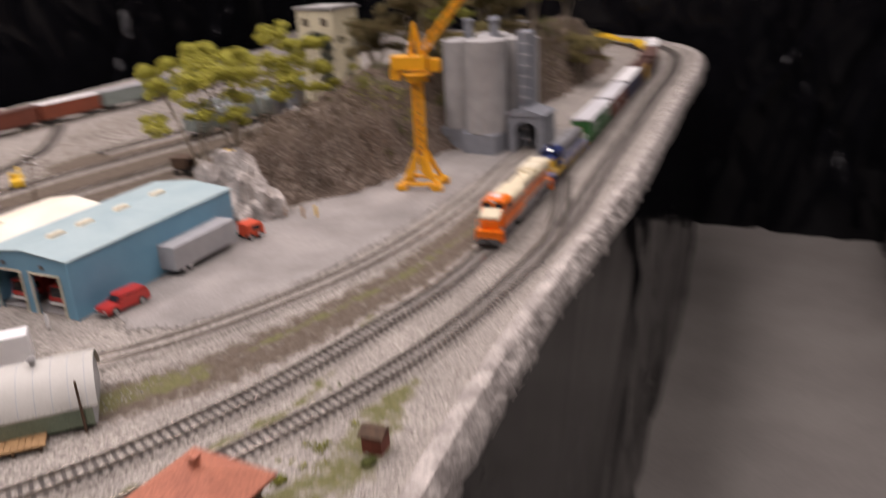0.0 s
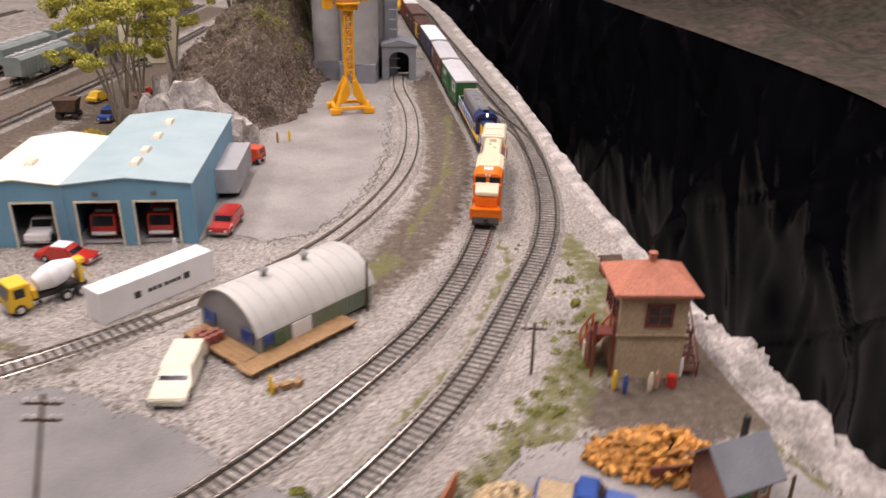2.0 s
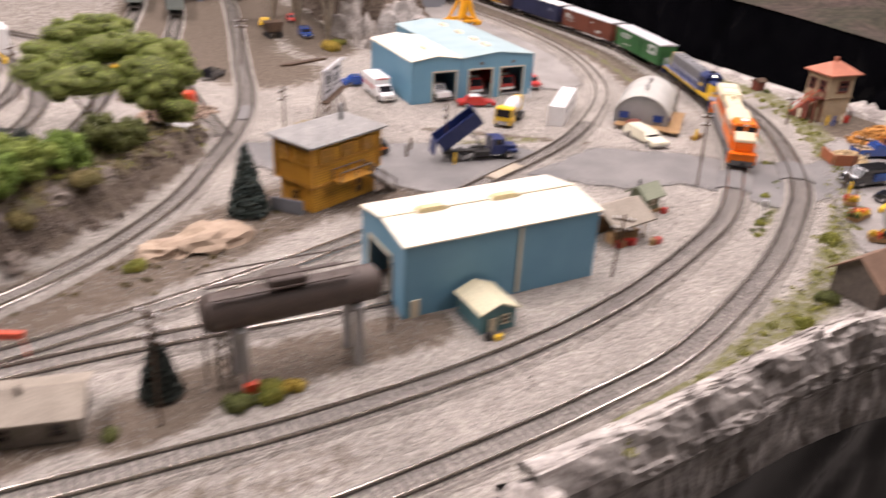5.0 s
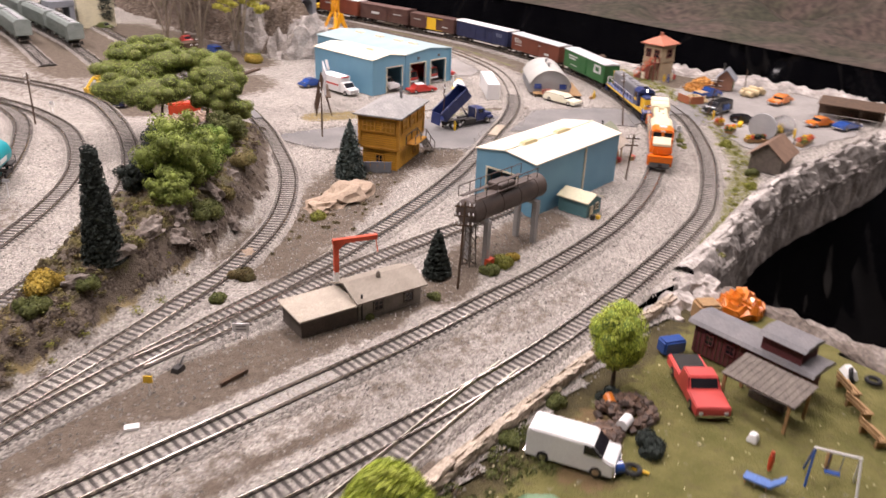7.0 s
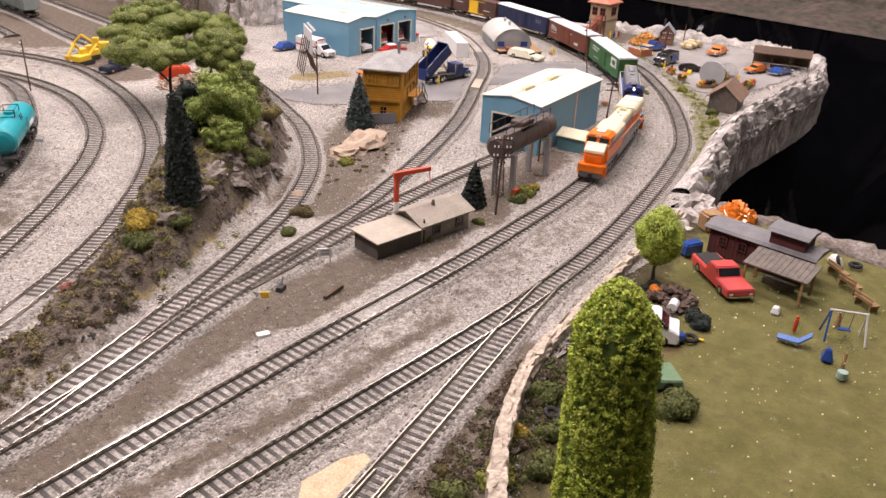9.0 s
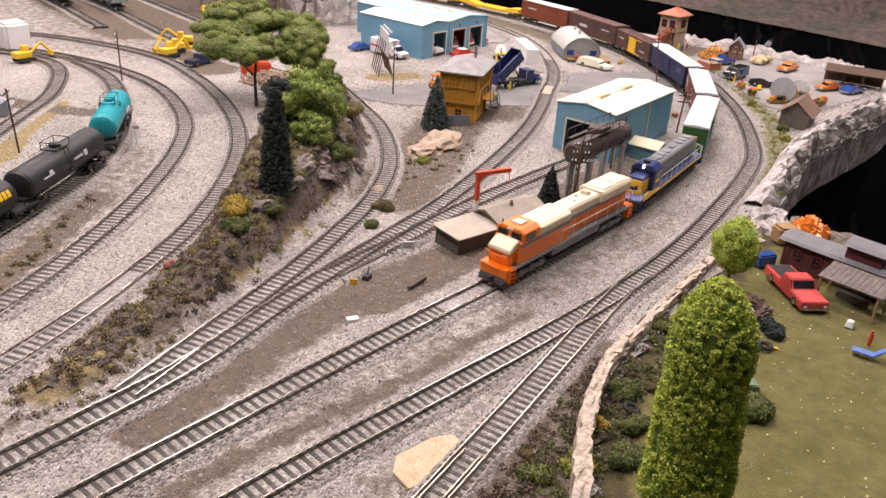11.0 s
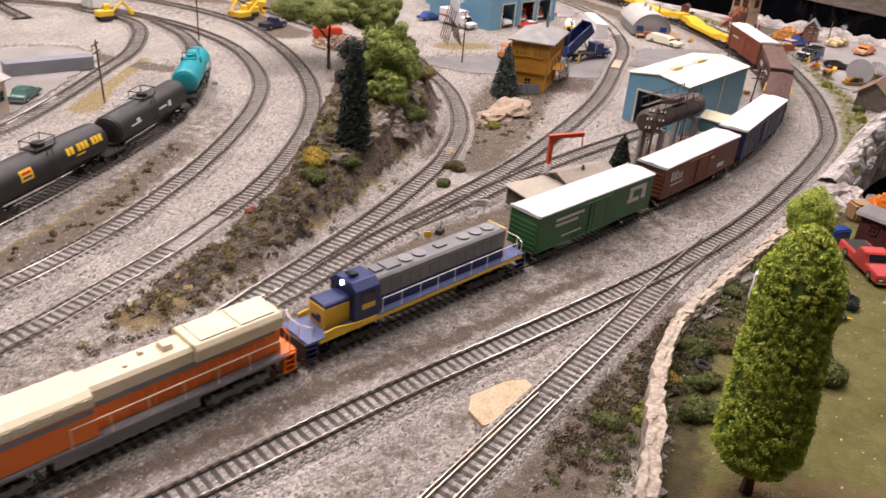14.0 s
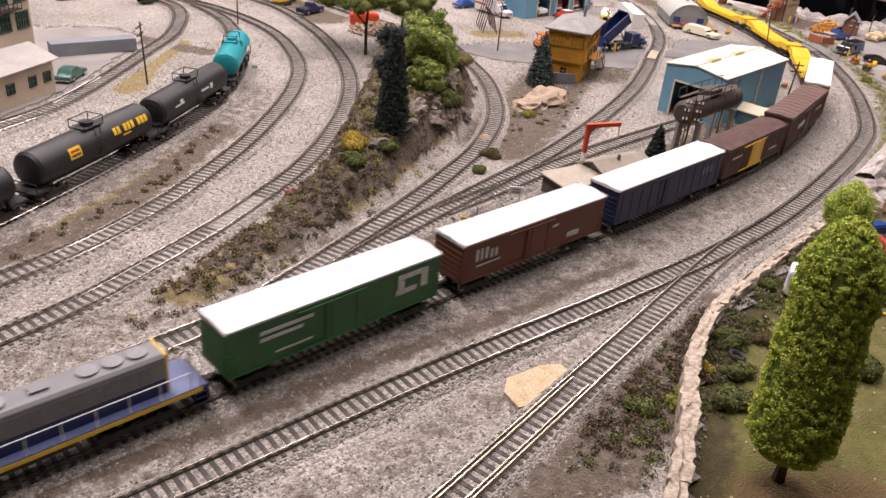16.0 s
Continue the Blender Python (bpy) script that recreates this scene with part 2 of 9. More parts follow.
CORR = pmat("corrugated_grey", (0.40, 0.41, 0.42), (0.34, 0.345, 0.35), 50, 0.5, metal=0.2, grit=0.08)
CRANE = pmat("crane_yellow_plastic", (0.80, 0.38, 0.008), (0.74, 0.34, 0.006), 50, 0.42, grit=0.04)
ASPHALT = pmat("grey_road_surface", (0.15, 0.145, 0.14), (0.215, 0.205, 0.195), 16, 0.9, grit=0.14, bump=0.4, fine=700)
LOT = pmat("pale_grey_yard", (0.22, 0.205, 0.19), (0.30, 0.28, 0.26), 14, 0.92, grit=0.18, bump=0.5, fine=600)
WALLSTONE = pmat("tan_wall_stone", (0.50, 0.42, 0.33), (0.33, 0.275, 0.215), 55, 0.9, grit=0.35, bump=1.0, fine=320)
PLASTER = pmat("pale_rock_plaster", (0.50, 0.46, 0.42), (0.25, 0.225, 0.205), 40, 0.85, grit=0.3, bump=1.0, fine=260)
ROCK = pmat("grey_brown_rock", (0.12, 0.095, 0.076), (0.25, 0.215, 0.185), 45, 0.9, grit=0.4, bump=1.2, fine=300)
TANROCK = pmat("tan_rock", (0.40, 0.31, 0.225), (0.34, 0.255, 0.185), 60, 0.9, grit=0.15, bump=0.8, fine=350)
SKIRT = pmat("black_plastic_sheet", (0.003, 0.003, 0.004), (0.005, 0.005, 0.006), 20, 0.11, grit=0.1)
SKIRT.node_tree.nodes["Principled BSDF"].inputs["Specular IOR Level"].default_value = 0.2
BLACKCLOTH = pmat("black_curtain", (0.006, 0.006, 0.006), (0.010, 0.010, 0.010), 8, 0.9)
FLOORM = pmat("hall_floor", (0.19, 0.175, 0.16), (0.23, 0.215, 0.195), 5, 0.55, grit=0.06, fine=120)
CEILM = pmat("ceiling_white", (0.30, 0.30, 0.30), (0.26, 0.26, 0.26), 4, 0.9)
WALLM = pmat("hall_wall", (0.05, 0.048, 0.046), (0.04, 0.04, 0.038), 3, 0.9)
LEAF = pmat("olive_leaf", (0.17, 0.185, 0.025), (0.25, 0.24, 0.04), 90, 0.8, island=True)
LEAF_B = pmat("bright_leaf", (0.36, 0.44, 0.05), (0.46, 0.52, 0.08), 90, 0.75, island=True)
LEAF_G = pmat("green_foam", (0.12, 0.19, 0.028), (0.18, 0.26, 0.045), 70, 0.85, island=True)
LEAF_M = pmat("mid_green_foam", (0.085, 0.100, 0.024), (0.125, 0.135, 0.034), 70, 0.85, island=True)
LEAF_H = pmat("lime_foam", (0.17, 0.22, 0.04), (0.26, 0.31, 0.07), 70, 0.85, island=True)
MOSS_T = pmat("tan_olive_moss", (0.24, 0.19, 0.075), (0.17, 0.15, 0.055), 60, 0.95, island=True)
MOSS_B = pmat("brown_moss", (0.12, 0.085, 0.05), (0.085, 0.062, 0.036), 60, 0.95, island=True)
LEAF_D = pmat("dark_fir", (0.018, 0.026, 0.020), (0.035, 0.045, 0.038), 90, 0.9, island=True)
LEAF_Y = pmat("mustard_moss", (0.36, 0.25, 0.03), (0.42, 0.31, 0.06), 90, 0.9, island=True)
LEAF_O = pmat("rust_moss", (0.13, 0.092, 0.035), (0.10, 0.088, 0.03), 90, 0.9, island=True)
BARK = pmat("bark", (0.10, 0.07, 0.045), (0.06, 0.042, 0.03), 120, 0.9)
CYAN = pmat("cyan_tank_paint", (0.012, 0.30, 0.34), (0.01, 0.26, 0.30), 40, 0.42, grit=0.05)
TANKBLK = pmat("black_tank_paint", (0.014, 0.014, 0.015), (0.022, 0.021, 0.020), 50, 0.5)
TANKBRN = pmat("brown_tank", (0.085, 0.062, 0.050), (0.065, 0.048, 0.040), 70, 0.6, grit=0.2)
GREYGREEN = pmat("grey_green_paint", (0.22, 0.25, 0.23), (0.17, 0.20, 0.18), 40, 0.6)
BLUECAR = pmat("blue_car_paint", (0.03, 0.08, 0.30), (0.025, 0.065, 0.25), 40, 0.25, coat=0.6, grit=0.05)
BLACKCAR = pmat("black_car_paint", (0.012, 0.012, 0.014), (0.018, 0.018, 0.02), 40, 0.2, coat=0.6)
ORANGECAR = pmat("orange_car_paint", (0.68, 0.20, 0.02), (0.6, 0.17, 0.02), 40, 0.28, coat=0.5, grit=0.05)
CREAMCAR = pmat("cream_car_paint", (0.74, 0.70, 0.55), (0.70, 0.66, 0.50), 40, 0.3, coat=0.4, grit=0.04)
TYRE = pmat("tyre_rubber", (0.015, 0.015, 0.015), (0.022, 0.022, 0.022), 200, 0.85)
CHROME = pmat("chrome", (0.6, 0.6, 0.6), (0.55, 0.55, 0.55), 60, 0.2, metal=1.0)
BRICKRED = pmat("dull_red_barrel", (0.30, 0.10, 0.07), (0.24, 0.08, 0.055), 90, 0.7)
SKIN = pmat("painted_figure", (0.50, 0.30, 0.20), (0.42, 0.25, 0.17), 90, 0.7)


# ---------- tracks ----------
def dense(points, step=0.004):
    """A smooth line through the points, cut to even steps: places and headings."""
    p = np.array(points, float)
    q = np.vstack([2 * p[0] - p[1], p, 2 * p[-1] - p[-2]])
    out = []
    for i in range(1, len(q) - 2):
        a, b, c, d = q[i - 1:i + 3]
        for u in np.linspace(0, 1, 30, endpoint=False):
            out.append(0.5 * (2 * b + (c - a) * u + (2 * a - 5 * b + 4 * c - d) * u * u + (3 * b - a - 3 * c + d) * u ** 3))
    out = np.array(out + [p[-1]])
    run = np.r_[0, np.cumsum(np.linalg.norm(np.diff(out, axis=0), axis=1))]
    s = np.arange(0, run[-1], step)
    xy = np.stack([np.interp(s, run, out[:, k]) for k in (0, 1)], 1)
    d = np.gradient(xy, axis=0)
    return s, xy, d / np.linalg.norm(d, axis=1)[:, None]


MAIN = [(-2.6, -.16), (-2.3, -.125), (-2.0, -.09), (-1.8, -.068), (-1.62, -.045), (-1.5, -.031), (-1.374, -.018), (-1.224, -.004), (-1.11, .012), (-.997, .030), (-.85, .068),
        (-.716, .125), (-.59, .203), (-.5, .275), (-.40, .40), (-.335, .51), (-.285, .62), (-.252, .75), (-.235, .90), (-.232, 1.03), (-.255, 1.20), (-.30, 1.45),
        (-.345, 1.72), (-.42, 2.11), (-.48, 2.42), (-.58, 2.72), (-.75, 2.93), (-1.0, 3.05), (-1.3, 3.08), (-1.7, 3.05), (-2.2, 3.0)]
OUTER = [(-2.6, -.20), (-2.2, -.165), (-1.9, -.137), (-1.65, -.116), (-1.547, -.109), (-1.436, -.105), (-1.34, -.101), (-1.2, -.091), (-1.07, -.07), (-.935, -.037), (-.81, .0), (-.697, .046), (-.545, .148), (-.43, .25),
         (-.365, .322), (-.302, .425), (-.25, .535), (-.212, .66), (-.181, .78), (-.168, .92), (-.176, 1.10), (-.20, 1.28), (-.245, 1.50), (-.285, 1.72), (-.36, 2.11), (-.425, 2.46), (-.52, 2.76), (-.70, 2.99), (-1.0, 3.12), (-1.5, 3.15)]
BRANCH = [(-1.16, -.082), (-1.24, -.102), (-1.34, -.131), (-1.44, -.160), (-1.6, -.206), (-1.8, -.262), (-2.1, -.34)]
YARD = [(-2.6, -.05), (-2.3, -.033), (-2.0, -.02), (-1.80, -.008), (-1.64, .018), (-1.557, .038), (-1.455, .077), (-1.33, .118), (-1.19, .165), (-1.04, .23), (-.90, .302), (-.79, .372), (-.717, .424), (-.635, .48), (-.55, .555), (-.46, .665), (-.395, .78), (-.355, .93), (-.343, 1.08),
        (-.36, 1.28), (-.395, 1.45), (-.41, 1.58)]
SHED_SIDE = [(-1.40, .092), (-1.30, .112), (-1.20, .135), (-1.10, .152), (-.99, .165), (-.86, .178)]
CUT = [(-1.62, .028), (-1.516, .075), (-1.418, .122), (-1.341, .164), (-1.255, .217), (-1.165, .299), (-1.09, .41), (-1.045, .52), (-1.0, .66), (-.975, .80), (-.965, 1.0), (-.95, 1.3), (-.94, 1.7), (-.95, 2.1)]
LOOP_IN = [(-2.6, -.02), (-2.3, .0), (-2.0, .025), (-1.778, .07), (-1.668, .118), (-1.56, .182), (-1.45, .265), (-1.34, .385), (-1.262, .51), (-1.21, .65), (-1.18, .80), (-1.175, .95), (-1.23, 1.11), (-1.33, 1.25), (-1.6, 1.45), (-1.8, 1.475)]
LOOP_OUT = [(-2.6, .045), (-2.3, .062), (-2.0, .09), (-1.78, .143), (-1.66, .198), (-1.55, .282), (-1.45, .378), (-1.352, .498), (-1.29, .62), (-1.258, .79), (-1.29, .97), (-1.38, 1.12), (-1.6, 1.28), (-2.0, 1.36)]
TANKS = [(-2.2, .05), (-2.0, .12), (-1.85, .19), (-1.743, .258), (-1.622, .345), (-1.485, .462), (-1.39, .60), (-1.325, .76), (-1.30, .90), (-1.33, 1.06), (-1.45, 1.19), (-1.65, 1.29)]
FARWEST = [(-2.2, .27), (-1.9, .38), (-1.7, .485), (-1.612, .556), (-1.49, .70), (-1.40, .82), (-1.345, .98), (-1.40, 1.13)]
CROSSOVER = [(-.174, 1.07), (-.186, 1.16), (-.212, 1.25), (-.252, 1.35), (-.292, 1.45), (-.322, 1.58)]
SIDING = [(-1.50, 1.08), (-1.515, 1.2), (-1.53, 1.5), (-1.54, 1.8), (-1.55, 2.3)]
SPUR_A = [(-1.02, .62), (-1.06, .85), (-1.08, 1.1), (-1.06, 1.5), (-1.08, 2.0), (-1.10, 2.5)]
SPUR_B = [(-1.16, 1.25), (-1.14, 1.7), (-1.17, 2.4)]
LINES = [("main_track", MAIN), ("outer_track", OUTER), ("branch_track", BRANCH), ("yard_track", YARD), ("shed_track", SHED_SIDE), ("cutting_track", CUT),
         ("inner_loop_track", LOOP_IN), ("outer_loop_track", LOOP_OUT), ("tank_track", TANKS), ("far_track", FARWEST), ("spur_track", SPUR_A), ("spur_track", SPUR_B), ("crossover_track", CROSSOVER), ("siding_track", SIDING)]
RAIL_TOP = 0.0072
TRACK_XY = np.vstack([dense(l, 0.012)[1] for _, l in LINES])


# ---------- ground ----------
def near_line(x, y, line):
    """Distance from x, y to a broken line of points with values, and the value there."""
    best, val = 9.0, 0.0
    for (ax, ay, *av), (bx, by, *bv) in zip(line, line[1:]):
        dx, dy = bx - ax, by - ay
        u = max(0.0, min(1.0, ((x - ax) * dx + (y - ay) * dy) / (dx * dx + dy * dy)))
        d = math.hypot(x - ax - u * dx, y - ay - u * dy)
        if d < best:
            best, val = d, [p + (q - p) * u for p, q in zip(av, bv)]
    return best, val


def step(a, b, v):
    v = max(0.0, min(1.0, (v - a) / (b - a)))
    return v * v * (3 - 2 * v)


# ridge between the cutting and the loop: x, y, half width, height
RIDGE = [(-1.66, .072, .018, .006), (-1.56, .112, .030, .014), (-1.46, .175, .042, .030), (-1.38, .240, .055, .046), (-1.30, .315, .075, .054), (-1.20, .42, .085, .050), (-1.11, .56, .075, .036), (-1.07, .66, .05, .01)]
# rocky hill in front of the silos
HILL = [(-.655, 1.13, .060, .070), (-.655, 1.20, .105, .100), (-.645, 1.33, .118, .120), (-.66, 1.50, .12, .135), (-.67, 1.8, .12, .15), (-.68, 2.1, .12, .15), (-.72, 2.45, .12, .12)]
RIM_SE = [(-1.0, -.075), (-.88, -.062), (-.75, -.028), (-.62, .012), (-.5, .035), (-.33, .045), (-.15, .06), (-.02, .10), (.035, .2), (.03, .33), (.0, .43), (-.03, .53), (-.05, .64), (-.085, .80), (-.125, 1.03),
          (-.15, 1.22), (-.19, 1.5), (-.235, 1.75), (-.30, 2.1), (-.37, 2.5), (-.46, 2.82), (-.65, 3.05), (-.95, 3.2), (-1.4, 3.25), (-2.4, 3.25)]
BACK = [(-2.4, 3.25), (-2.32, 2.9), (-2.07, 2.65), (-2.0, 2.1), (-1.91, 1.71), (-1.89, 1.5), (-2.05, 1.38), (-2.7, 1.3)]
WALL_LINE = [(-.90, -.075), (-.96, -.088), (-1.1, -.113), (-1.24, -.142), (-1.318, -.162), (-1.40, -.205), (-1.485, -.265), (-1.6, -.33), (-1.8, -.42), (-2.7, -.62)]
OUTLINE = RIM_SE + BACK[1:] + [(-2.7, -.68)] + [(x + .004, y - .016) for x, y in WALL_LINE[::-1]]


def inside(x, y, poly):
    hit = False
    for (ax, ay), (bx, by) in zip(poly, poly[1:] + poly[:1]):
        if (ay > y) != (by > y) and x < (bx - ax) * (y - ay) / (by - ay) + ax:
            hit = not hit
    return hit


def lump(x, y, f, seed=0.0):
    return noise.fractal(Vector((x * f, y * f, seed)), 1.0, 2.0, 4)


def height(x, y):
    z = 0.0006 * lump(x, y, 40)
    d, (w, h) = near_line(x, y, RIDGE)
    k = 1 - step(w * 0.45, w * 1.05, d + 0.010 * lump(x, y, 22, 3))
    z += k * (h + 0.012 * lump(x, y, 35, 7) * min(1, h / 0.03))
    return z


STRIP = [(-.37, .655), (-.325, .74), (-.30, .85), (-.285, 1.0), (-.295, 1.15), (-.325, 1.35), (-.36, 1.6)]
DIRTS = [([(-.93, .95), (-1.03, 1.2), (-1.05, 1.6)], .10), ([(-.80, 1.1), (-.84, 1.5)], .06), ([(-1.62, -.005), (-1.45, .045), (-1.3, .06), (-1.2, .05)], .028), ([(-1.12, .06), (-1.05, .10), (-.97, .115), (-.90, .13)], .03), ([(-1.22, .22), (-1.1, .30), (-1.02, .36), (-.93, .42), (-.86, .40)], .055),
         ([(-1.4, .02), (-1.1, .06)], .012), ([(-1.9, .15), (-1.70, .21), (-1.6, .29), (-1.5, .39)], .018), ([(-1.0, 1.0), (-.95, 1.25), (-.9, 1.6)], .09), ([(-1.10, 1.2), (-1.08, 2.4)], .10),
         ([(-1.12, .85), (-1.08, 1.0)], .05), ([(-.62, 1.04), (-.54, 1.14), (-.53, 1.4)], .02), ([(-1.4, .7), (-1.5, .85)], .02), ([(-2.6, -.12), (-1.3, -.065)], .006), ([(-1.6, -.25), (-1.47, -.215), (-1.38, -.185), (-1.3, -.14)], .028),
         ([(-.13, .50), (-.06, .53), (-.05, .62)], .045), ([(-.75, .62), (-.55, .52)], .008)]
GRASSES = [([(-.375, .655), (-.335, .74)], .018), ([(-.32, .8), (-.29, 1.0), (-.3, 1.3)], .006), ([(-.16, .80), (-.125, .70), (-.15, .60), (-.2, .47), (-.26, .38), (-.33, .27), (-.42, .19), (-.52, .10), (-.60, .06), (-.7, .01), (-.83, -.03)], .022), ([(-.06, .47), (-.03, .40), (.0, .3)], .015), ([(-.26, .9), (-.215, .75), (-.25, .58), (-.32, .42), (-.4, .31), (-.5, .22)], .006),
           ([(-.41, .57), (-.38, .64)], .015), ([(-.72, .55), (-.62, .55)], .012)]
SOILED = [([(-2.2, -.13), (-1.7, -.085), (-1.45, -.055), (-1.25, -.035), (-1.0, -.005)], .03), ([(-2.0, -.2), (-1.6, -.16), (-1.4, -.14)], .02), ([(-1.9, .03), (-1.6, .06), (-1.4, .1)], .03), ([(-1.9, .2), (-1.65, .27), (-1.5, .38), (-1.42, .5)], .05),
          ([(-1.1, 1.1), (-1.3, 1.5), (-1.5, 2.2)], .22), ([(-.9, 1.1), (-.85, 1.6)], .1), ([(-.33, .5), (-.45, .32), (-.62, .17), (-.85, .06)], .012)]
TANS = [([(-1.55, .57), (-1.5, .66), (-1.42, .76)], .022), ([(-1.75, .20), (-1.62, .29), (-1.52, .38)], .008), ([(-1.66, .07), (-1.45, .16), (-1.30, .26)], .02), ([(-.9, .66), (-.84, .64)], .025)]


def far_from(X, Y, line):
    """Distances of many points from a broken line."""
    best = np.full(X.shape, 9.0)
    for (ax, ay, *_), (bx, by, *_) in zip(line, line[1:]):
        dx, dy = bx - ax, by - ay
        u = np.clip(((X - ax) * dx + (Y - ay) * dy) / (dx * dx + dy * dy), 0, 1)
        best = np.minimum(best, np.hypot(X - ax - u * dx, Y - ay - u * dy))
    return best


def steps(a, b, v):
    v = np.clip((v - a) / (b - a), 0, 1)
    return v * v * (3 - 2 * v)


def zone(X, Y, sets):
    out = np.zeros(X.shape)
    for line, w in sets:
        out = np.maximum(out, 1 - steps(w * .5, w * 1.5, far_from(X, Y, line)))
    return out


def within(X, Y, poly):
    hit = np.zeros(X.shape, bool)
    for (ax, ay), (bx, by) in zip(poly, poly[1:] + poly[:1]):
        if ay != by:
            hit ^= ((ay > Y) != (by > Y)) & (X < (bx - ax) * (Y - ay) / (by - ay) + ax)
    return hit


def sheet_grid(xs, ys, poly):
    """The vertices and faces of a grid that lie inside an outline."""
    X, Y = np.meshgrid(xs, ys, indexing="ij")
    ok = within(X, Y, poly)
    cell = ok[:-1, :-1] & ok[1:, :-1] & ok[:-1, 1:] & ok[1:, 1:]
    n = len(ys)
    i, j = np.nonzero(cell)
    f = np.stack([i * n + j, (i + 1) * n + j, (i + 1) * n + j + 1, i * n + j + 1], 1)
    used, inv = np.unique(f, return_inverse=True)
    return X.ravel()[used], Y.ravel()[used], inv.reshape(-1, 4)


def build_ground():
    res = 0.0085
    X, Y, f = sheet_grid(np.arange(-2.7, .06, res), np.arange(-.70, 3.26, res * 1.15), OUTLINE)
    near = far_from(X, Y, RIDGE) < .13
    Z = np.array([height(float(x), float(y)) if k else .0006 * noise.noise(Vector((x * 40, y * 40, 0))) for x, y, k in zip(X, Y, near)])
    dirt = np.maximum(np.maximum(zone(X, Y, DIRTS), (1 - steps(.018, .05, far_from(X, Y, STRIP))) * .86 * (Y < 1.7)), steps(.004, .014, Z))
    dirt = np.maximum(dirt, .48 * zone(X, Y, SOILED))
    grass = np.maximum(.72 * zone(X, Y, GRASSES), np.where(Y < 1, .45 * steps(.02, .045, Z), 0))
    me = bpy.data.meshes.new("ground")
    me.from_pydata(np.stack([X, Y, Z], 1).tolist(), [], f.tolist())
    for name, vals in (("dirt", dirt), ("grass", grass), ("tan", zone(X, Y, TANS))):
        me.attributes.new(name, "FLOAT", "POINT").data.foreach_set("value", vals.astype(np.float32))
    me.materials.append(ground_material("gravel_ground", [("tan", (.30, .235, .12), (.22, .17, .075), 120), ("dirt", (.080, .064, .049), (.185, .150, .116), 130), ("grass", (.11, .115, .045), (.20, .185, .09), 160)]))
    me.shade_smooth()
    return tagged(new("ground", me), "grey gravel model landscape with dirt and moss patches", "ground", kind="structure")


ground = build_ground()


PAVED = []


def sheet(name, outline, material, label, z=0.0016, rag=0.004, th=0.0025, kind="structure", cat="pavement"):
    """A thin slab with a ragged outline."""
    PAVED.append(outline)
    rng = random.Random(len(outline) * 7 + int(outline[0][0] * 1000))
    pts = []
    for (ax, ay), (bx, by) in zip(outline, outline[1:] + outline[:1]):
        n = max(1, int(math.hypot(bx - ax, by - ay) / 0.012))
        for k in range(n):
            u = k / n
            pts.append((ax + (bx - ax) * u + rng.uniform(-rag, rag), ay + (by - ay) * u + rng.uniform(-rag, rag)))
    bm = bmesh.new()
    prism(bm, pts, "z", z - th, z)
    return single(name, bm, material, label, cat, kind=kind)


sheet("pavement", [(-.62, .88), (-.53, .80), (-.47, .77), (-.42, .80), (-.385, .92), (-.378, 1.08), (-.395, 1.28), (-.41, 1.45), (-.36, 1.58), (-.36, 1.75), (-.56, 1.7), (-.56, 1.3), (-.57, 1.12), (-.62, 1.05)], LOT, "pale grey yard surface before the silos", z=0.0009)
sheet("road", [(-.68, .43), (-.60, .475), (-.55, .50), (-.49, .475), (-.44, .46), (-.40, .42), (-.35, .40), (-.30, .39), (-.25, .40), (-.23, .36), (-.31, .305), (-.37, .28), (-.43, .27), (-.47, .33), (-.51, .365), (-.585, .365)], ASPHALT, "grey road that crosses the tracks", cat="road", z=0.0012)
sheet("pavement", [(-.95, .60), (-.88, .585), (-.8, .565), (-.72, .55), (-.64, .515), (-.62, .495), (-.70, .45), (-.80, .39), (-.86, .44), (-.93, .46), (-.99, .52), (-1.02, .60)], ASPHALT, "grey dirt lot under the dump truck", z=0.0009)
sheet("pavement", [(-.215, .455), (-.12, .475), (-.04, .45), (-.01, .38), (.01, .27), (-.05, .13), (-.2, .10), (-.38, .11), (-.42, .16), (-.36, .26), (-.30, .34), (-.24, .40)], LOT, "pale grey parking lot", z=0.0010)
sheet("pavement", [(-1.72, .50), (-1.60, .61), (-1.50, .74), (-1.46, .80), (-1.50, .88), (-1.7, .90), (-1.9, .6)], LOT, "pale grey factory yard", z=0.0018)

# sand patch beside the branch track
sheet("sand_patch", [(-1.520, -.150), (-1.508, -.141), (-1.495, -.137), (-1.482, -.138), (-1.469, -.141), (-1.463, -.149), (-1.470, -.156), (-1.485, -.160), (-1.498, -.164), (-1.511, -.172), (-1.524, -.164)], pmat("tan_sand", (.56, .44, .29), (.48, .36, .22), 90, .9, bump=.5), "patch of tan sand on the gravel", z=0.0028, rag=.0042, th=.003, kind="stuff", cat="sand")


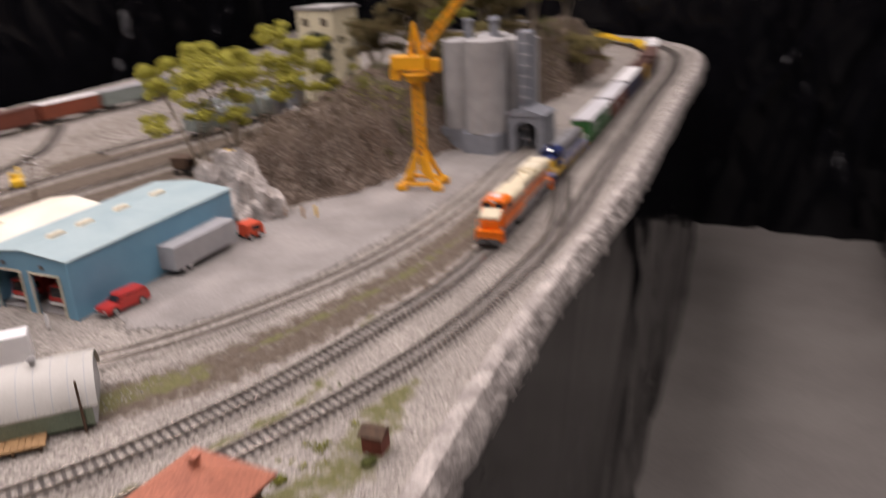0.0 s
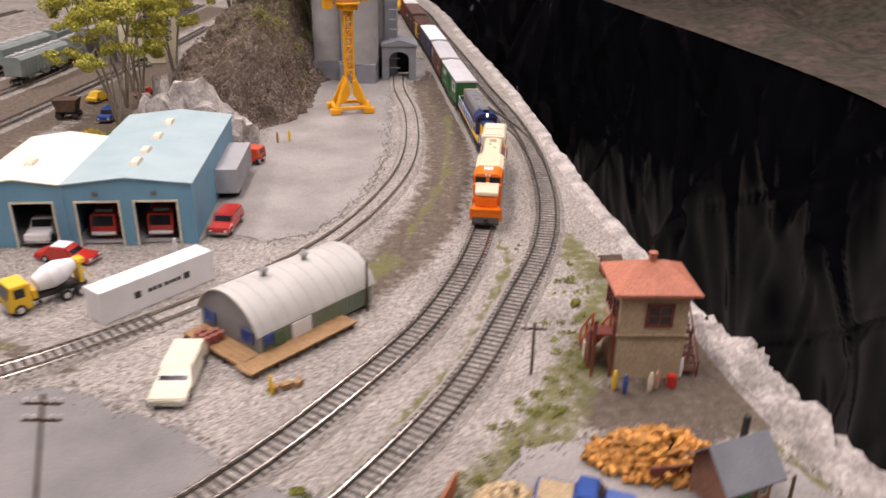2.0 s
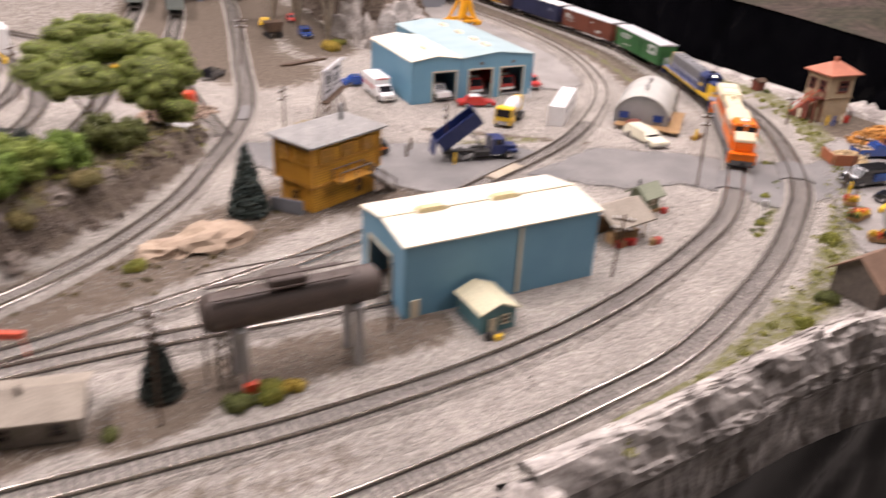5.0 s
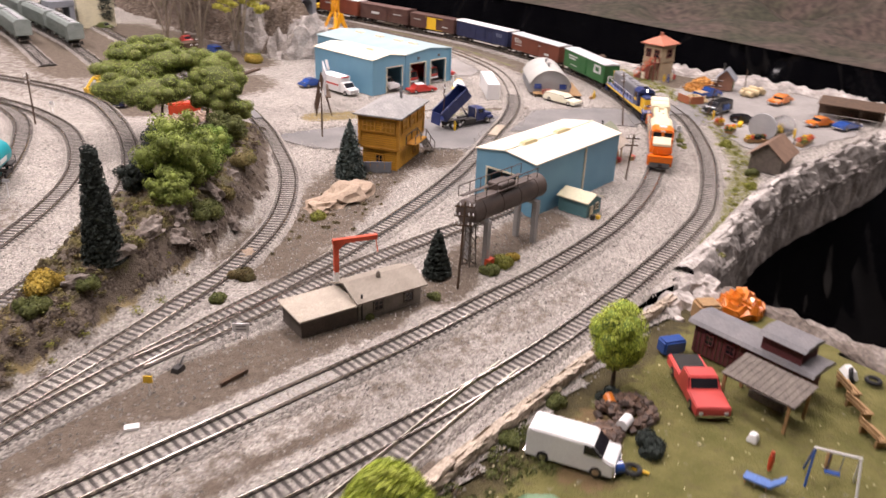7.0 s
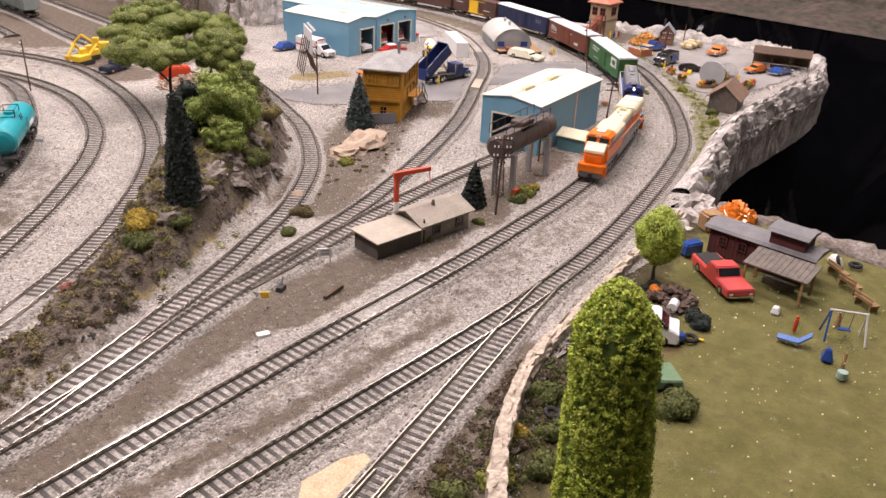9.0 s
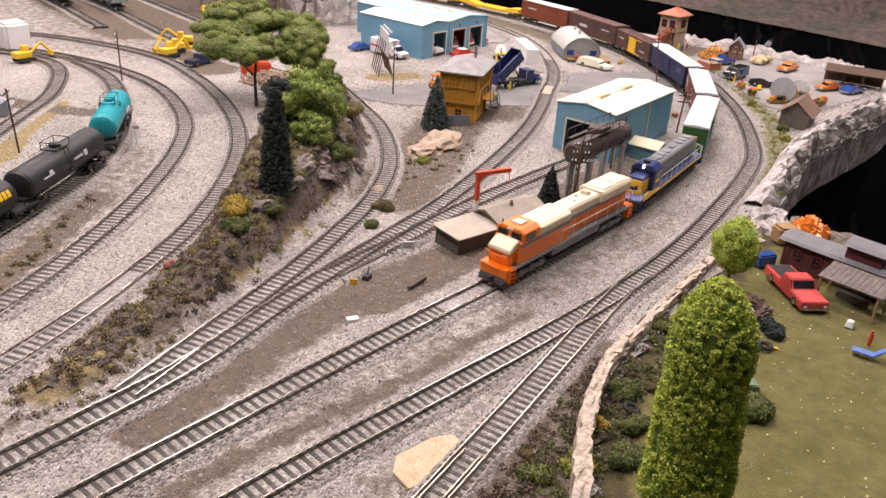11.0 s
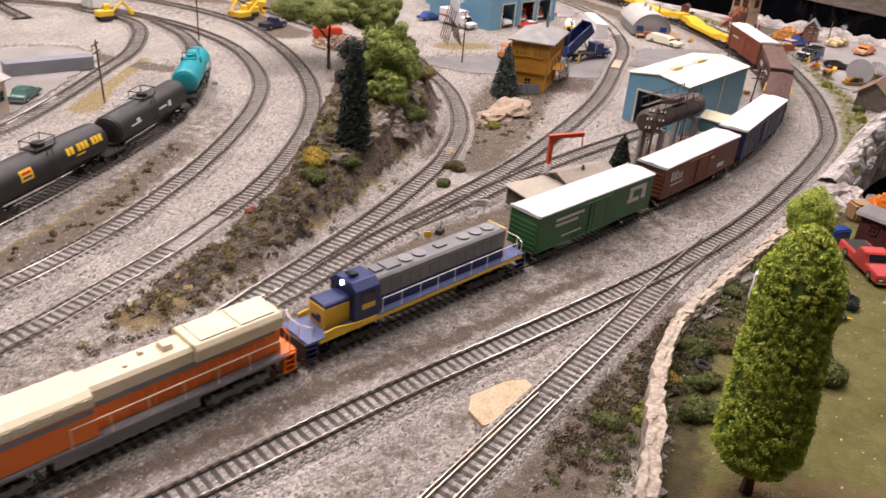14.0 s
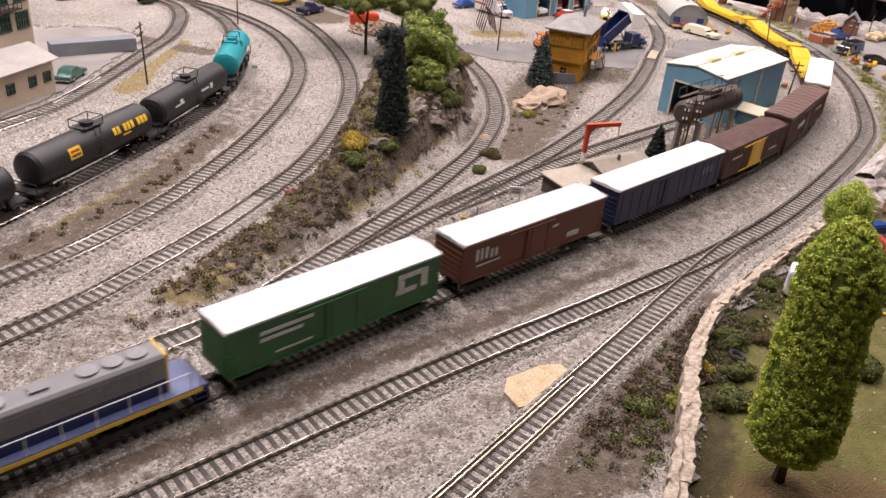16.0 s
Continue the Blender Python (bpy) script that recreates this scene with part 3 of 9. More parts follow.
def bed(points, w=0.0215, h=0.0029):
    """Ballast shoulders under a track."""
    s, xy, d = dense(points, 0.008)
    nrm = np.stack([-d[:, 1], d[:, 0]], 1)
    verts, faces = [], []
    prof = [(-w, -.002), (-w * .66, h + .0006), (-w * .3, h + .0009), (w * .3, h + .0009), (w * .66, h + .0006), (w, -.002)]
    for i, (p, q) in enumerate(zip(xy, nrm)):
        for k, (o, z) in enumerate(prof):
            jit = 0.0035 * noise.noise(Vector((p[0] * 60, p[1] * 60, k * 3.7))) if k in (0, 5) else 0
            verts.append((p[0] + q[0] * (o + jit), p[1] + q[1] * (o + jit), z + 0.0003 * noise.noise(Vector((p[0] * 150, p[1] * 150, k)))))
        if i:
            a = (i - 1) * 6
            faces += [(a + k, a + k + 1, a + k + 7, a + k + 6) for k in range(5)]
    return verts, faces


BALLAST = ground_material("ballast", [], stone=640, bump=0.9)


def nrm_of(d):
    return np.stack([-d[:, 1], d[:, 0]], 1)


def build_tracks():
    tie = bmesh.new()
    box(tie, (0, 0, 0), (0.0032, 0.0275, 0.0022), taper=.93)
    tie_mesh = mesh_of("tie", tie, TIE)
    pale = bmesh.new()
    box(pale, (0, 0, 0), (0.0029, 0.0300, 0.0022), taper=.93)
    pale_mesh = mesh_of("tie", pale, TIE_PALE)
    laid = []
    for name, pts in LINES:
        th = tagged(new(name), "weathered model railway track on gravel", "track", "tracks", "structure")
        v, f = bed(pts)
        me = bpy.data.meshes.new("ballast_bed")
        me.from_pydata(v, [], f)
        me.materials.append(BALLAST)
        b = tagged(new("ballast_bed", me), "grey stone ballast", kind="stuff")
        b.parent = th
        s, xy, d = dense(pts, 0.005)
        nrm = np.stack([-d[:, 1], d[:, 0]], 1)
        bright = name in ("branch_track", "crossover_track")
        for side in (-1, 1):
            bm = bmesh.new()
            prof = [(-.0009, .0042), (.0009, .0042), (.0003, .0050), (.00042, .0064), (.00048, RAIL_TOP), (-.00048, RAIL_TOP), (-.00042, .0064), (-.0003, .0050)]
            last = None
            for p, q in zip(xy, nrm):
                ring = [bm.verts.new((p[0] + q[0] * (side * .00885 + o), p[1] + q[1] * (side * .00885 + o), z)) for o, z in prof]
                if last:
                    for k in range(8):
                        bm.faces.new((last[k], last[(k + 1) % 8], ring[(k + 1) % 8], ring[k]))
                last = ring
            part("rail", bm, BRASS if bright else STEEL, th, smooth=False)
        s, xy, d = dense(pts, 0.0072)
        joined, count = bmesh.new(), 0
        rng = random.Random(len(pts))
        if name == "branch_track":
            for side in (-1, 1):
                bm = bmesh.new()
                last = None
                for p, q in zip(*[v[(xy[:, 0] < -1.47) & (xy[:, 0] > -1.75)] for v in (xy, nrm_of(d))]):
                    ring = [bm.verts.new((p[0] + q[0] * (side * .0060 + o), p[1] + q[1] * (side * .0060 + o), z)) for o, z in ((-.0005, .0042), (.0005, .0042), (.0005, .0070), (-.0005, .0070))]
                    if last:
                        for k in range(4):
                            bm.faces.new((last[k], last[(k + 1) % 4], ring[(k + 1) % 4], ring[k]))
                    last = ring
                part("guard_rail", bm, BRASS, th)
        for i, (p, q) in enumerate(zip(xy, d)):
            if laid and min(np.min(np.hypot(l[:, 0] - p[0], l[:, 1] - p[1])) for l in laid) < .011:
                continue
            if name == "yard_track" and p[1] > .60:
                continue
            a = math.degrees(math.atan2(q[1], q[0])) + rng.uniform(-1.5, 1.5)
            near = -1.95 < p[0] < -.35 and p[1] < .75
            pal = name == "main_track" and -1.36 < p[0] < -1.28 or name == "inner_loop_track" and -1.60 < p[0] < -1.54
            if near and count < 230:
                ob = new("tie", pale_mesh if pal else tie_mesh)
                ob.parent = th
                ob.matrix_local = pose(p[0], p[1], .0031, 0, 0, a)
                count += 1
            else:
                box(joined, (p[0], p[1], .0031), (.0032, .0275, .0022), rz=a)
        laid.append(xy)
        if len(joined.verts):
            tagged(part("tie_row", joined, TIE, th), kind="stuff")


build_tracks()


# ---------- rims, skirts, hall ----------
def rim(name, pts, label, inner=.026, top=.006, low=-.10, material=PLASTER, seed=0, hump=.012, rough=1.0, reach=1.0):
    """A lumpy rock edge along a line: a low crest, then a rough face that falls away."""
    s, xy, d = dense(pts, .006)
    nrm = np.stack([d[:, 1], -d[:, 0]], 1)
    prof = [(-inner, -.004), (-inner * .6, top * .7), (-inner * .25, top), (0, top * .8), (.008 * reach, -.012), (.010 * reach, -.028), (.008 * reach, -.036), (.004 * reach, low)]
    fine = np.linspace(0, len(prof) - 1, 29)
    prof = list(zip(np.interp(fine, range(len(prof)), [a for a, _ in prof]), np.interp(fine, range(len(prof)), [b for _, b in prof])))
    verts, faces = [], []
    m = len(prof)
    for i, (p, q) in enumerate(zip(xy, nrm)):
        for k, (o, z) in enumerate(prof):
            kk, k = k, k / 4
            x, y = p[0] + q[0] * o, p[1] + q[1] * o
            n1 = noise.fractal(Vector((x * 28, y * 28, k * .45 + seed)), 1, 2, 4)
            n2 = noise.fractal(Vector((x * 110, y * 110, z * 110 + seed)), .8, 2, 4) - .6 * abs(noise.noise(Vector((x * 45, y * 45, z * 60))))
            amp = rough * min(1, kk / 4) * (.25 + .75 * step(0, .22, s[i]))
            verts.append((x + q[0] * amp * (.009 * n1 + .003 * n2), y + q[1] * amp * (.009 * n1 + .003 * n2), z + amp * (hump * n1 + .0028 * n2 + (hump * .5 if k < 4 else 0))))
        if i:
            a = (i - 1) * m
            faces += [(a + k, a + k + 1, a + k + m + 1, a + k + m) for k in range(m - 1)]
    me = bpy.data.meshes.new(name)
    me.from_pydata(verts, [], faces)
    me.materials.append(material)
    return tagged(new(name, me), label, "rock edge", kind="structure")


rim("rock_edge", RIM_SE[1:13], "pale plaster rock edge of the model landscape", seed=1, top=.008, hump=.013)
rim("rock_edge", RIM_SE[12:], "thin pale plaster edge of the model landscape", seed=3, top=.004, inner=.022, hump=.004, low=-.045, rough=.32, reach=1.1)


def skirt(name, pts, z0, z1, label, wave=.006, material=SKIRT, flare=.0, out=.004, creases=60, seed=1):
    """Plastic sheet that hangs from an edge in soft folds and sharp slanting creases."""
    s, xy, d = dense(pts, .011)
    nrm = np.stack([d[:, 1], -d[:, 0]], 1)
    rows = 44
    rng = np.random.default_rng(seed)
    u = np.linspace(0, 1, rows)[None, :]
    S = s[:, None]
    fold = np.array([[wave * (noise.noise(Vector((a * 4, b * 2.2, 1.0))) + .35 * noise.noise(Vector((a * 11 + b * 3, b * 4, 4.0)))) * (.35 + b) for b in u[0]] for a in s])
    for _ in range(creases):
        s0, lean, bow, w = rng.uniform(0, s[-1]), rng.normal(0, .45), rng.normal(0, .25), rng.uniform(.006, .03)
        mid, span, a = rng.uniform(0, 1), rng.uniform(.12, .5), wave * rng.uniform(.3, 1.1) * rng.choice([-1, 1])
        off = (S - s0 - lean * (u - mid) - bow * (u - mid) ** 2) / w
        fold = fold + a * np.exp(-np.abs(off) ** 1.3) * np.exp(-((u - mid) / span) ** 2)
    o = out + flare * u + fold
    X, Y, Z = xy[:, :1] + nrm[:, :1] * o, xy[:, 1:] + nrm[:, 1:] * o, np.broadcast_to(z0 + (z1 - z0) * u, o.shape)
    n = len(s)
    i, j = np.meshgrid(np.arange(n - 1), np.arange(rows - 1), indexing="ij")
    a = (i * rows + j).ravel()
    me = bpy.data.meshes.new(name)
    me.from_pydata(np.stack([X, Y, Z], 2).reshape(-1, 3).tolist(), [], np.stack([a, a + 1, a + rows + 1, a + rows], 1).tolist())
    me.materials.append(material)
    me.shade_smooth()
    return tagged(new(name, me), label, "plastic skirt", kind="structure")


skirt("plastic_skirt", RIM_SE[:13], -.06, FLOOR_Z, "black plastic sheet hung below the model edge", wave=.008, flare=-.02, out=-.008)
skirt("plastic_skirt", RIM_SE[11:], -.022, FLOOR_Z, "black plastic sheet hung below the model edge", wave=.010, flare=-.015, out=.012, creases=90, seed=2)
skirt("plastic_skirt", BACK, -.002, FLOOR_Z, "black plastic sheet hung behind the yard", wave=.02, creases=60, seed=3)

# the grassy corner module
GRASS_POLY = [(-.93, -.080), (-.88, -.115), (-.885, -.18), (-.90, -.27), (-.93, -.60), (-1.9, -.66), (-1.8, -.42), (-1.6, -.32), (-1.485, -.255), (-1.40, -.195), (-1.318, -.152), (-1.24, -.132), (-1.1, -.103)]


def build_lawn():
    X, Y, f = sheet_grid(np.arange(-1.92, -.86, .009), np.arange(-.67, -.07, .009), GRASS_POLY)
    Z = np.array([-.002 + .0018 * lump(x, y, 14, 2) + .0008 * lump(x, y, 60, 4) for x, y in zip(X, Y)])
    me = bpy.data.meshes.new("lawn")
    me.from_pydata(np.stack([X, Y, Z], 1).tolist(), [], f.tolist())
    soil = 1 - steps(.02, .05, far_from(X, Y, WALL_LINE))
    bare = zone(X, Y, [([(-1.45, -.33), (-1.40, -.36)], .05), ([(-1.15, -.17), (-1.20, -.2)], .02)])
    for nm, vals in (("soil", soil), ("bare", bare), ("turf", np.ones(len(X))), ("thin", np.full(len(X), .30))):
        me.attributes.new(nm, "FLOAT", "POINT").data.foreach_set("value", vals.astype(np.float32))
    me.materials.append(ground_material("flocked_grass", [("turf", (.105, .105, .032), (.19, .170, .065), 38), ("thin", (.10, .085, .04), (.14, .12, .055), 300), ("soil", (.055, .045, .025), (.10, .085, .04), 90), ("bare", (.19, .13, .07), (.15, .11, .05), 80)], stone=700, bump=.8))
    return tagged(new("lawn", me), "olive green flocked grass", "grass", kind="structure")


build_lawn()
rim("rock_edge", [(-.885, -.10), (-.875, -.15), (-.872, -.21), (-.885, -.30), (-.91, -.61)][::-1], "rough plaster edge below the lawn", seed=8, top=.002, inner=.02, hump=.006, material=ROCK)
skirt("plastic_skirt", [(-.92, -.62), (-.888, -.30), (-.875, -.15), (-.90, -.09)], -.03, FLOOR_Z, "black plastic sheet hung below the lawn", wave=.01)


def slab(name, c, s, material, label, cat, kind="structure"):
    bm = bmesh.new()
    box(bm, c, s)
    return single(name, bm, material, label, cat, kind=kind)


slab("floor", (-.5, 1.5, FLOOR_Z - .05), (9, 9, .1), FLOORM, "plain grey concrete hall floor", "floor")
slab("ceiling", (-.5, 1.5, CEIL_Z + .05), (9, 9, .1), CEILM, "white hall ceiling", "ceiling")
slab("wall_north", (-.5, 6.05, .5), (9.2, .1, 2.6), WALLM, "plain grey hall wall", "wall")
slab("wall_south", (-.5, -3.05, .5), (9.2, .1, 2.6), WALLM, "plain grey hall wall", "wall")
slab("wall_east", (4.05, 1.5, .5), (.1, 9, 2.6), WALLM, "plain grey hall wall", "wall")
slab("wall_west", (-5.05, 1.5, .5), (.1, 9, 2.6), WALLM, "plain grey hall wall", "wall")


def ceiling_light(x, y):
    th = thing("ceiling_light", "white fluorescent ceiling light", "ceiling light", pose(x, y, CEIL_Z), "ceiling lights")
    bm = bmesh.new()
    box(bm, (0, 0, -.02), (.34, 1.24, .04))
    part("frame", bm, WHITE, th)
    lamp = bpy.data.lights.new("tube_light", "AREA")
    lamp.shape, lamp.size, lamp.size_y, lamp.energy, lamp.color = "RECTANGLE", .28, 1.18, LAMP_W, (1.0, .87, .885)
    ob = new("tube_light", lamp)
    ob.matrix_world = pose(x, y, CEIL_Z - .045)


for lx, ly in ((-1.9, .2), (-1.9, 1.7), (-.75, .5), (-.75, 2.3), (.5, -.4), (.5, 1.5)):
    ceiling_light(lx, ly)

# the layout across the aisle
OPP = [(.05, 3.4), (.21, 2.65), (.34, 2.1), (.445, 1.55), (.45, 1.1), (.44, .6), (.42, .0), (.45, -.9), (.6, -2.4)]


def across():
    s, xy, d = dense(OPP, .03)
    verts, faces, m = [], [], 26
    for i, (p, q) in enumerate(zip(xy, d)):
        for k in range(m):
            o = k * .05
            x, y = p[0] - q[1] * o, p[1] + q[0] * o
            u = k / (m - 1)
            z = .0 if k == 0 else .03 * u + (.14 * u + .01) * lump(x, y, 5, 1) + .35 * step(.45, 1, u)
            verts.append((x, y, z))
        if i:
            a = (i - 1) * m
            faces += [(a + k, a + k + 1, a + k + m + 1, a + k + m) for k in range(m - 1)]
    me = bpy.data.meshes.new("far_landscape")
    me.from_pydata(verts, [], faces)
    me.materials.append(pmat("brown_green_scenery", (.075, .052, .042), (.042, .040, .024), 6, .95, grit=.5, fine=45, bump=1))
    me.shade_smooth()
    tagged(new("far_landscape", me), "brown and green model hills across the aisle", "landscape", kind="structure")


across()
skirt("plastic_skirt", OPP[::-1], .0, FLOOR_Z, "black plastic sheet hung from the far layout", wave=.024, creases=120, seed=5)


# ---------- the train ----------
def truck(parent, x, axles, wheel_r, material):
    """A bogie with its side frames and wheels."""
    span = .0175 if axles == 2 else .026
    bm = bmesh.new()
    for sy in (-1, 1):
        box(bm, (0, sy * .0125, wheel_r * 1.02), (span * 1.45 if axles == 2 else span * 1.75, .0022, .0042))
        for k in range(axles):
            ax = (k - (axles - 1) / 2) * span / (axles - 1) * 1.25
            box(bm, (ax, sy * .0133, wheel_r * .95), (.0042, .0020, .0052))
            box(bm, (ax + .003, sy * .0136, wheel_r * 1.4), (.0022, .0018, .0045))
    box(bm, (0, 0, wheel_r * 1.3), (.006, .026, .003))
    tr = part("truck", bm, material, parent, m=pose(x, 0, 0))
    for k in range(axles):
        ax = (k - (axles - 1) / 2) * span / (axles - 1) * 1.25
        w = bmesh.new()
        for sy in (-1, 1):
            tube(w, (0, sy * .0075, 0), (0, sy * .0102, 0), wheel_r, 14)
        tube(w, (0, -.008, 0), (0, .008, 0), .0012, 6)
        part("wheelset", w, STEEL, tr, m=pose(ax, 0, wheel_r))
    return tr


def coupler(parent, x, sign):
    bm = bmesh.new()
    box(bm, (sign * .003, 0, .0085), (.009, .0022, .0026))
    box(bm, (sign * .0085, .0006, .0085), (.0036, .0044, .0034))
    part("coupler", bm, DARK, parent, m=pose(x, 0, 0))


def railing(parent, pts, z, hgt, r, material, posts=None):
    """A handrail on stanchions along a line."""
    bm = bmesh.new()
    for a, b in zip(pts, pts[1:]):
        tube(bm, (a[0], a[1], z + hgt), (b[0], b[1], z + hgt), r, 5)
    for a in (posts or pts):
        tube(bm, (a[0], a[1], z), (a[0], a[1], z + hgt), r, 5)
    part("handrail", bm, material, parent)


def bars(parent, name, rows, y, material, sign=1):
    """Bars that stand for lettering on a side; rows: x, z, length, height."""
    for x, z, l, h in rows:
        bm = bmesh.new()
        box(bm, (x, y, z), (l, .0004, h))
        part(name, bm, material, parent)


def loco_wide():
    """Six-axle wide-cab diesel, orange below and cream above."""
    th = thing("diesel_locomotive", "orange and cream wide-cab model diesel with grey stripe", "locomotive")
    L = .236
    bm = bmesh.new()
    box(bm, (-.002, 0, .0165), (L - .012, .0325, .0035))
    box(bm, (-.004, 0, .0125), (.085, .024, .008))
    for sy in (-1, 1):
        box(bm, (-.004, sy * .0125, .0125), (.088, .006, .010))
    soften(bm, .0008)
    part("underframe", bm, GREY, th, "grey frame and fuel tank")
    # long hood
    bm = bmesh.new()
    prism(bm, [(-.0105, .0182), (.0105, .0182), (.0105, .036), (-.0105, .036)], "x", -.110, .030)
    soften(bm, .0005)
    part("hood", bm, ORANGE, th)
    bm = bmesh.new()
    for sy in (-1, 1):
        box(bm, (-.030, sy * .0106, .0362), (.152, .0006, .0036))
    part("stripe", bm, GREY, th, "grey stripe")
    bm = bmesh.new()
    prism(bm, [(-.0106, .038), (.0106, .038), (.0106, .0455), (.0085, .0478), (-.0085, .0478), (-.0106, .0455)], "x", -.048, .030)
    part("hood_roof", bm, CREAM, th, "cream upper hood")
    bm = bmesh.new()
    prism(bm, [(-.0135, .038), (.0135, .038), (.0150, .047), (.0125, .0505), (-.0125, .0505), (-.0150, .047)], "x", -.110, -.048)
    soften(bm, .0006)
    rad = part("radiator", bm, CREAM, th, "flared cream radiator housing")
    bm = bmesh.new()
    for k in range(2):
        box(bm, (-.0935 + k * .028, 0, .0508), (.0245, .022, .0010))
    part("radiator_grille", bm, TRIM, rad)
    bm = bmesh.new()
    box(bm, (-.036, 0, .0495), (.007, .009, .004), taper=.8)
    part("exhaust", bm, CREAM, th)
    bm = bmesh.new()
    box(bm, (-.022, -.003, .0488), (.003, .003, .0024))
    tube(bm, (-.010, .003, .0478), (-.010, .003, .0492), .0015, 8)
    part("vent", bm, CREAM, th)
    bm = bmesh.new()
    for sy in (-1, 1):
        for k in range(5):
            box(bm, (.060 - k * .0105, sy * .0151, .0425), (.0070, .0006, .0050))
    part("side_grille", bm, TRIM, th)
    bm = bmesh.new()
    prism(bm, [(-.0150, .0385), (.0150, .0385), (.0150, .0458), (.0110, .0482), (-.0110, .0482), (-.0150, .0458)], "x", .014, .0700)
    soften(bm, .0005)
    part("equipment_roof", bm, CREAM, th, "cream roof behind the cab")
    for sy in (-1, 1):
        for k in range(11):
            bm = bmesh.new()
            box(bm, (-.010 - k * .0085, sy * .0107, .0268), (.0068, .0005, .013))
            part("hood_door", bm, pmat("deep_orange", (.74, .145, .005), (.70, .13, .005), 60, .45), th)
    # cab
    bm = bmesh.new()
    prism(bm, [(-.0150, .0182), (.0150, .0182), (.0150, .040), (-.0150, .040)], "x", .014, .1000)
    soften(bm, .0006)
    cab = part("cab", bm, ORANGE, th)
    bm = bmesh.new()
    prism(bm, [(-.0152, .0385), (.0152, .0385), (.0152, .0478), (.0108, .0512), (-.0108, .0512), (-.0152, .0478)], "x", .0690, .0965)
    soften(bm, .0006)
    part("cab_roof", bm, ORANGE, cab)
    bm = bmesh.new()
    for sy in (-1, 1):
        box(bm, (.0575, sy * .0154, .0368), (.085, .0005, .0032))
    part("stripe", bm, GREY, cab, "grey stripe")
    # sloped cream nose
    bm = bmesh.new()
    prism(bm, [(.0945, .0375), (.1110, .0330), (.1110, .0185), (.0945, .0185)], "y", -.0118, .0118)
    soften(bm, .0012)
    nose = part("nose", bm, ORANGE, cab)
    bm = bmesh.new()
    prism(bm, [(.0955, .0420), (.1030, .0402), (.1122, .0352), (.1126, .0312), (.0955, .0345)], "y", -.0124, .0124)
    soften(bm, .0008)
    part("nose_top", bm, CREAM, cab, "cream sloped nose")
    bm = bmesh.new()
    for sy in (-1, 1):
        prism(bm, [(.0962, .0412), (.0962, .0472), (.0971, .0472), (.0978, .0412)], "y", sy * .0075 - .0055, sy * .0075 + .0055)
        box(bm, (.084, sy * .0154, .0433), (.014, .0006, .0056))
    part("windscreen", bm, GLASS, cab)
    bm = bmesh.new()
    for y in (-.0018, .0018):
        tube(bm, (.0960, y, .0492), (.0974, y, .0492), .0013, 10)
    part("headlight", bm, WHITE, cab, "unlit headlight")
    bm = bmesh.new()
    box(bm, (.083, 0, .0520), (.010, .010, .0018))
    part("air_conditioner", bm, WHITE, cab)
    # pilots, steps
    bm = bmesh.new()
    box(bm, (.112, 0, .0175), (.013, .030, .0022))
    box(bm, (.1165, 0, .0125), (.0022, .030, .009))
    part("front_platform", bm, ORANGE, th)
    bm = bmesh.new()
    prism(bm, [(.1165, .0045), (.1215, .0028), (.1215, .0045), (.1180, .0095)], "y", -.014, .014)
    part("pilot", bm, DARK, th, "black snow plough pilot")
    for sx in (.110, -.113):
        bm = bmesh.new()
        for sy in (-1, 1):
            for k in range(4):
                box(bm, (sx, sy * .0145, .0045 + k * .0042), (.008, .0045, .0010))
            box(bm, (sx - .004, sy * .0145, .0110), (.0008, .005, .0135))
            box(bm, (sx + .004, sy * .0145, .0110), (.0008, .005, .0135))
        part("steps", bm, ORANGE, th)
    bm = bmesh.new()
    box(bm, (-.1135, 0, .0175), (.012, .030, .0022))
    box(bm, (-.1185, 0, .0105), (.0018, .030, .010))
    part("rear_pilot", bm, ORANGE, th)
    for sy in (-1, 1):
        railing(th, [(.029 - k * .0225, sy * .0157) for k in range(7)], .0182, .0125, .00045, CREAM)
    railing(th, [(.113, -.0145), (.1175, -.005), (.1175, .005), (.113, .0145)], .0182, .012, .00035, ORANGE)
    railing(th, [(-.1145, -.0145), (-.1175, -.005), (-.1175, .005), (-.1145, .0145)], .0182, .012, .00035, ORANGE)
    for x in (.074, -.076):
        truck(th, x, 3, .0058, GREY)
    coupler(th, .114, 1)
    coupler(th, -.117, -1)
    return th


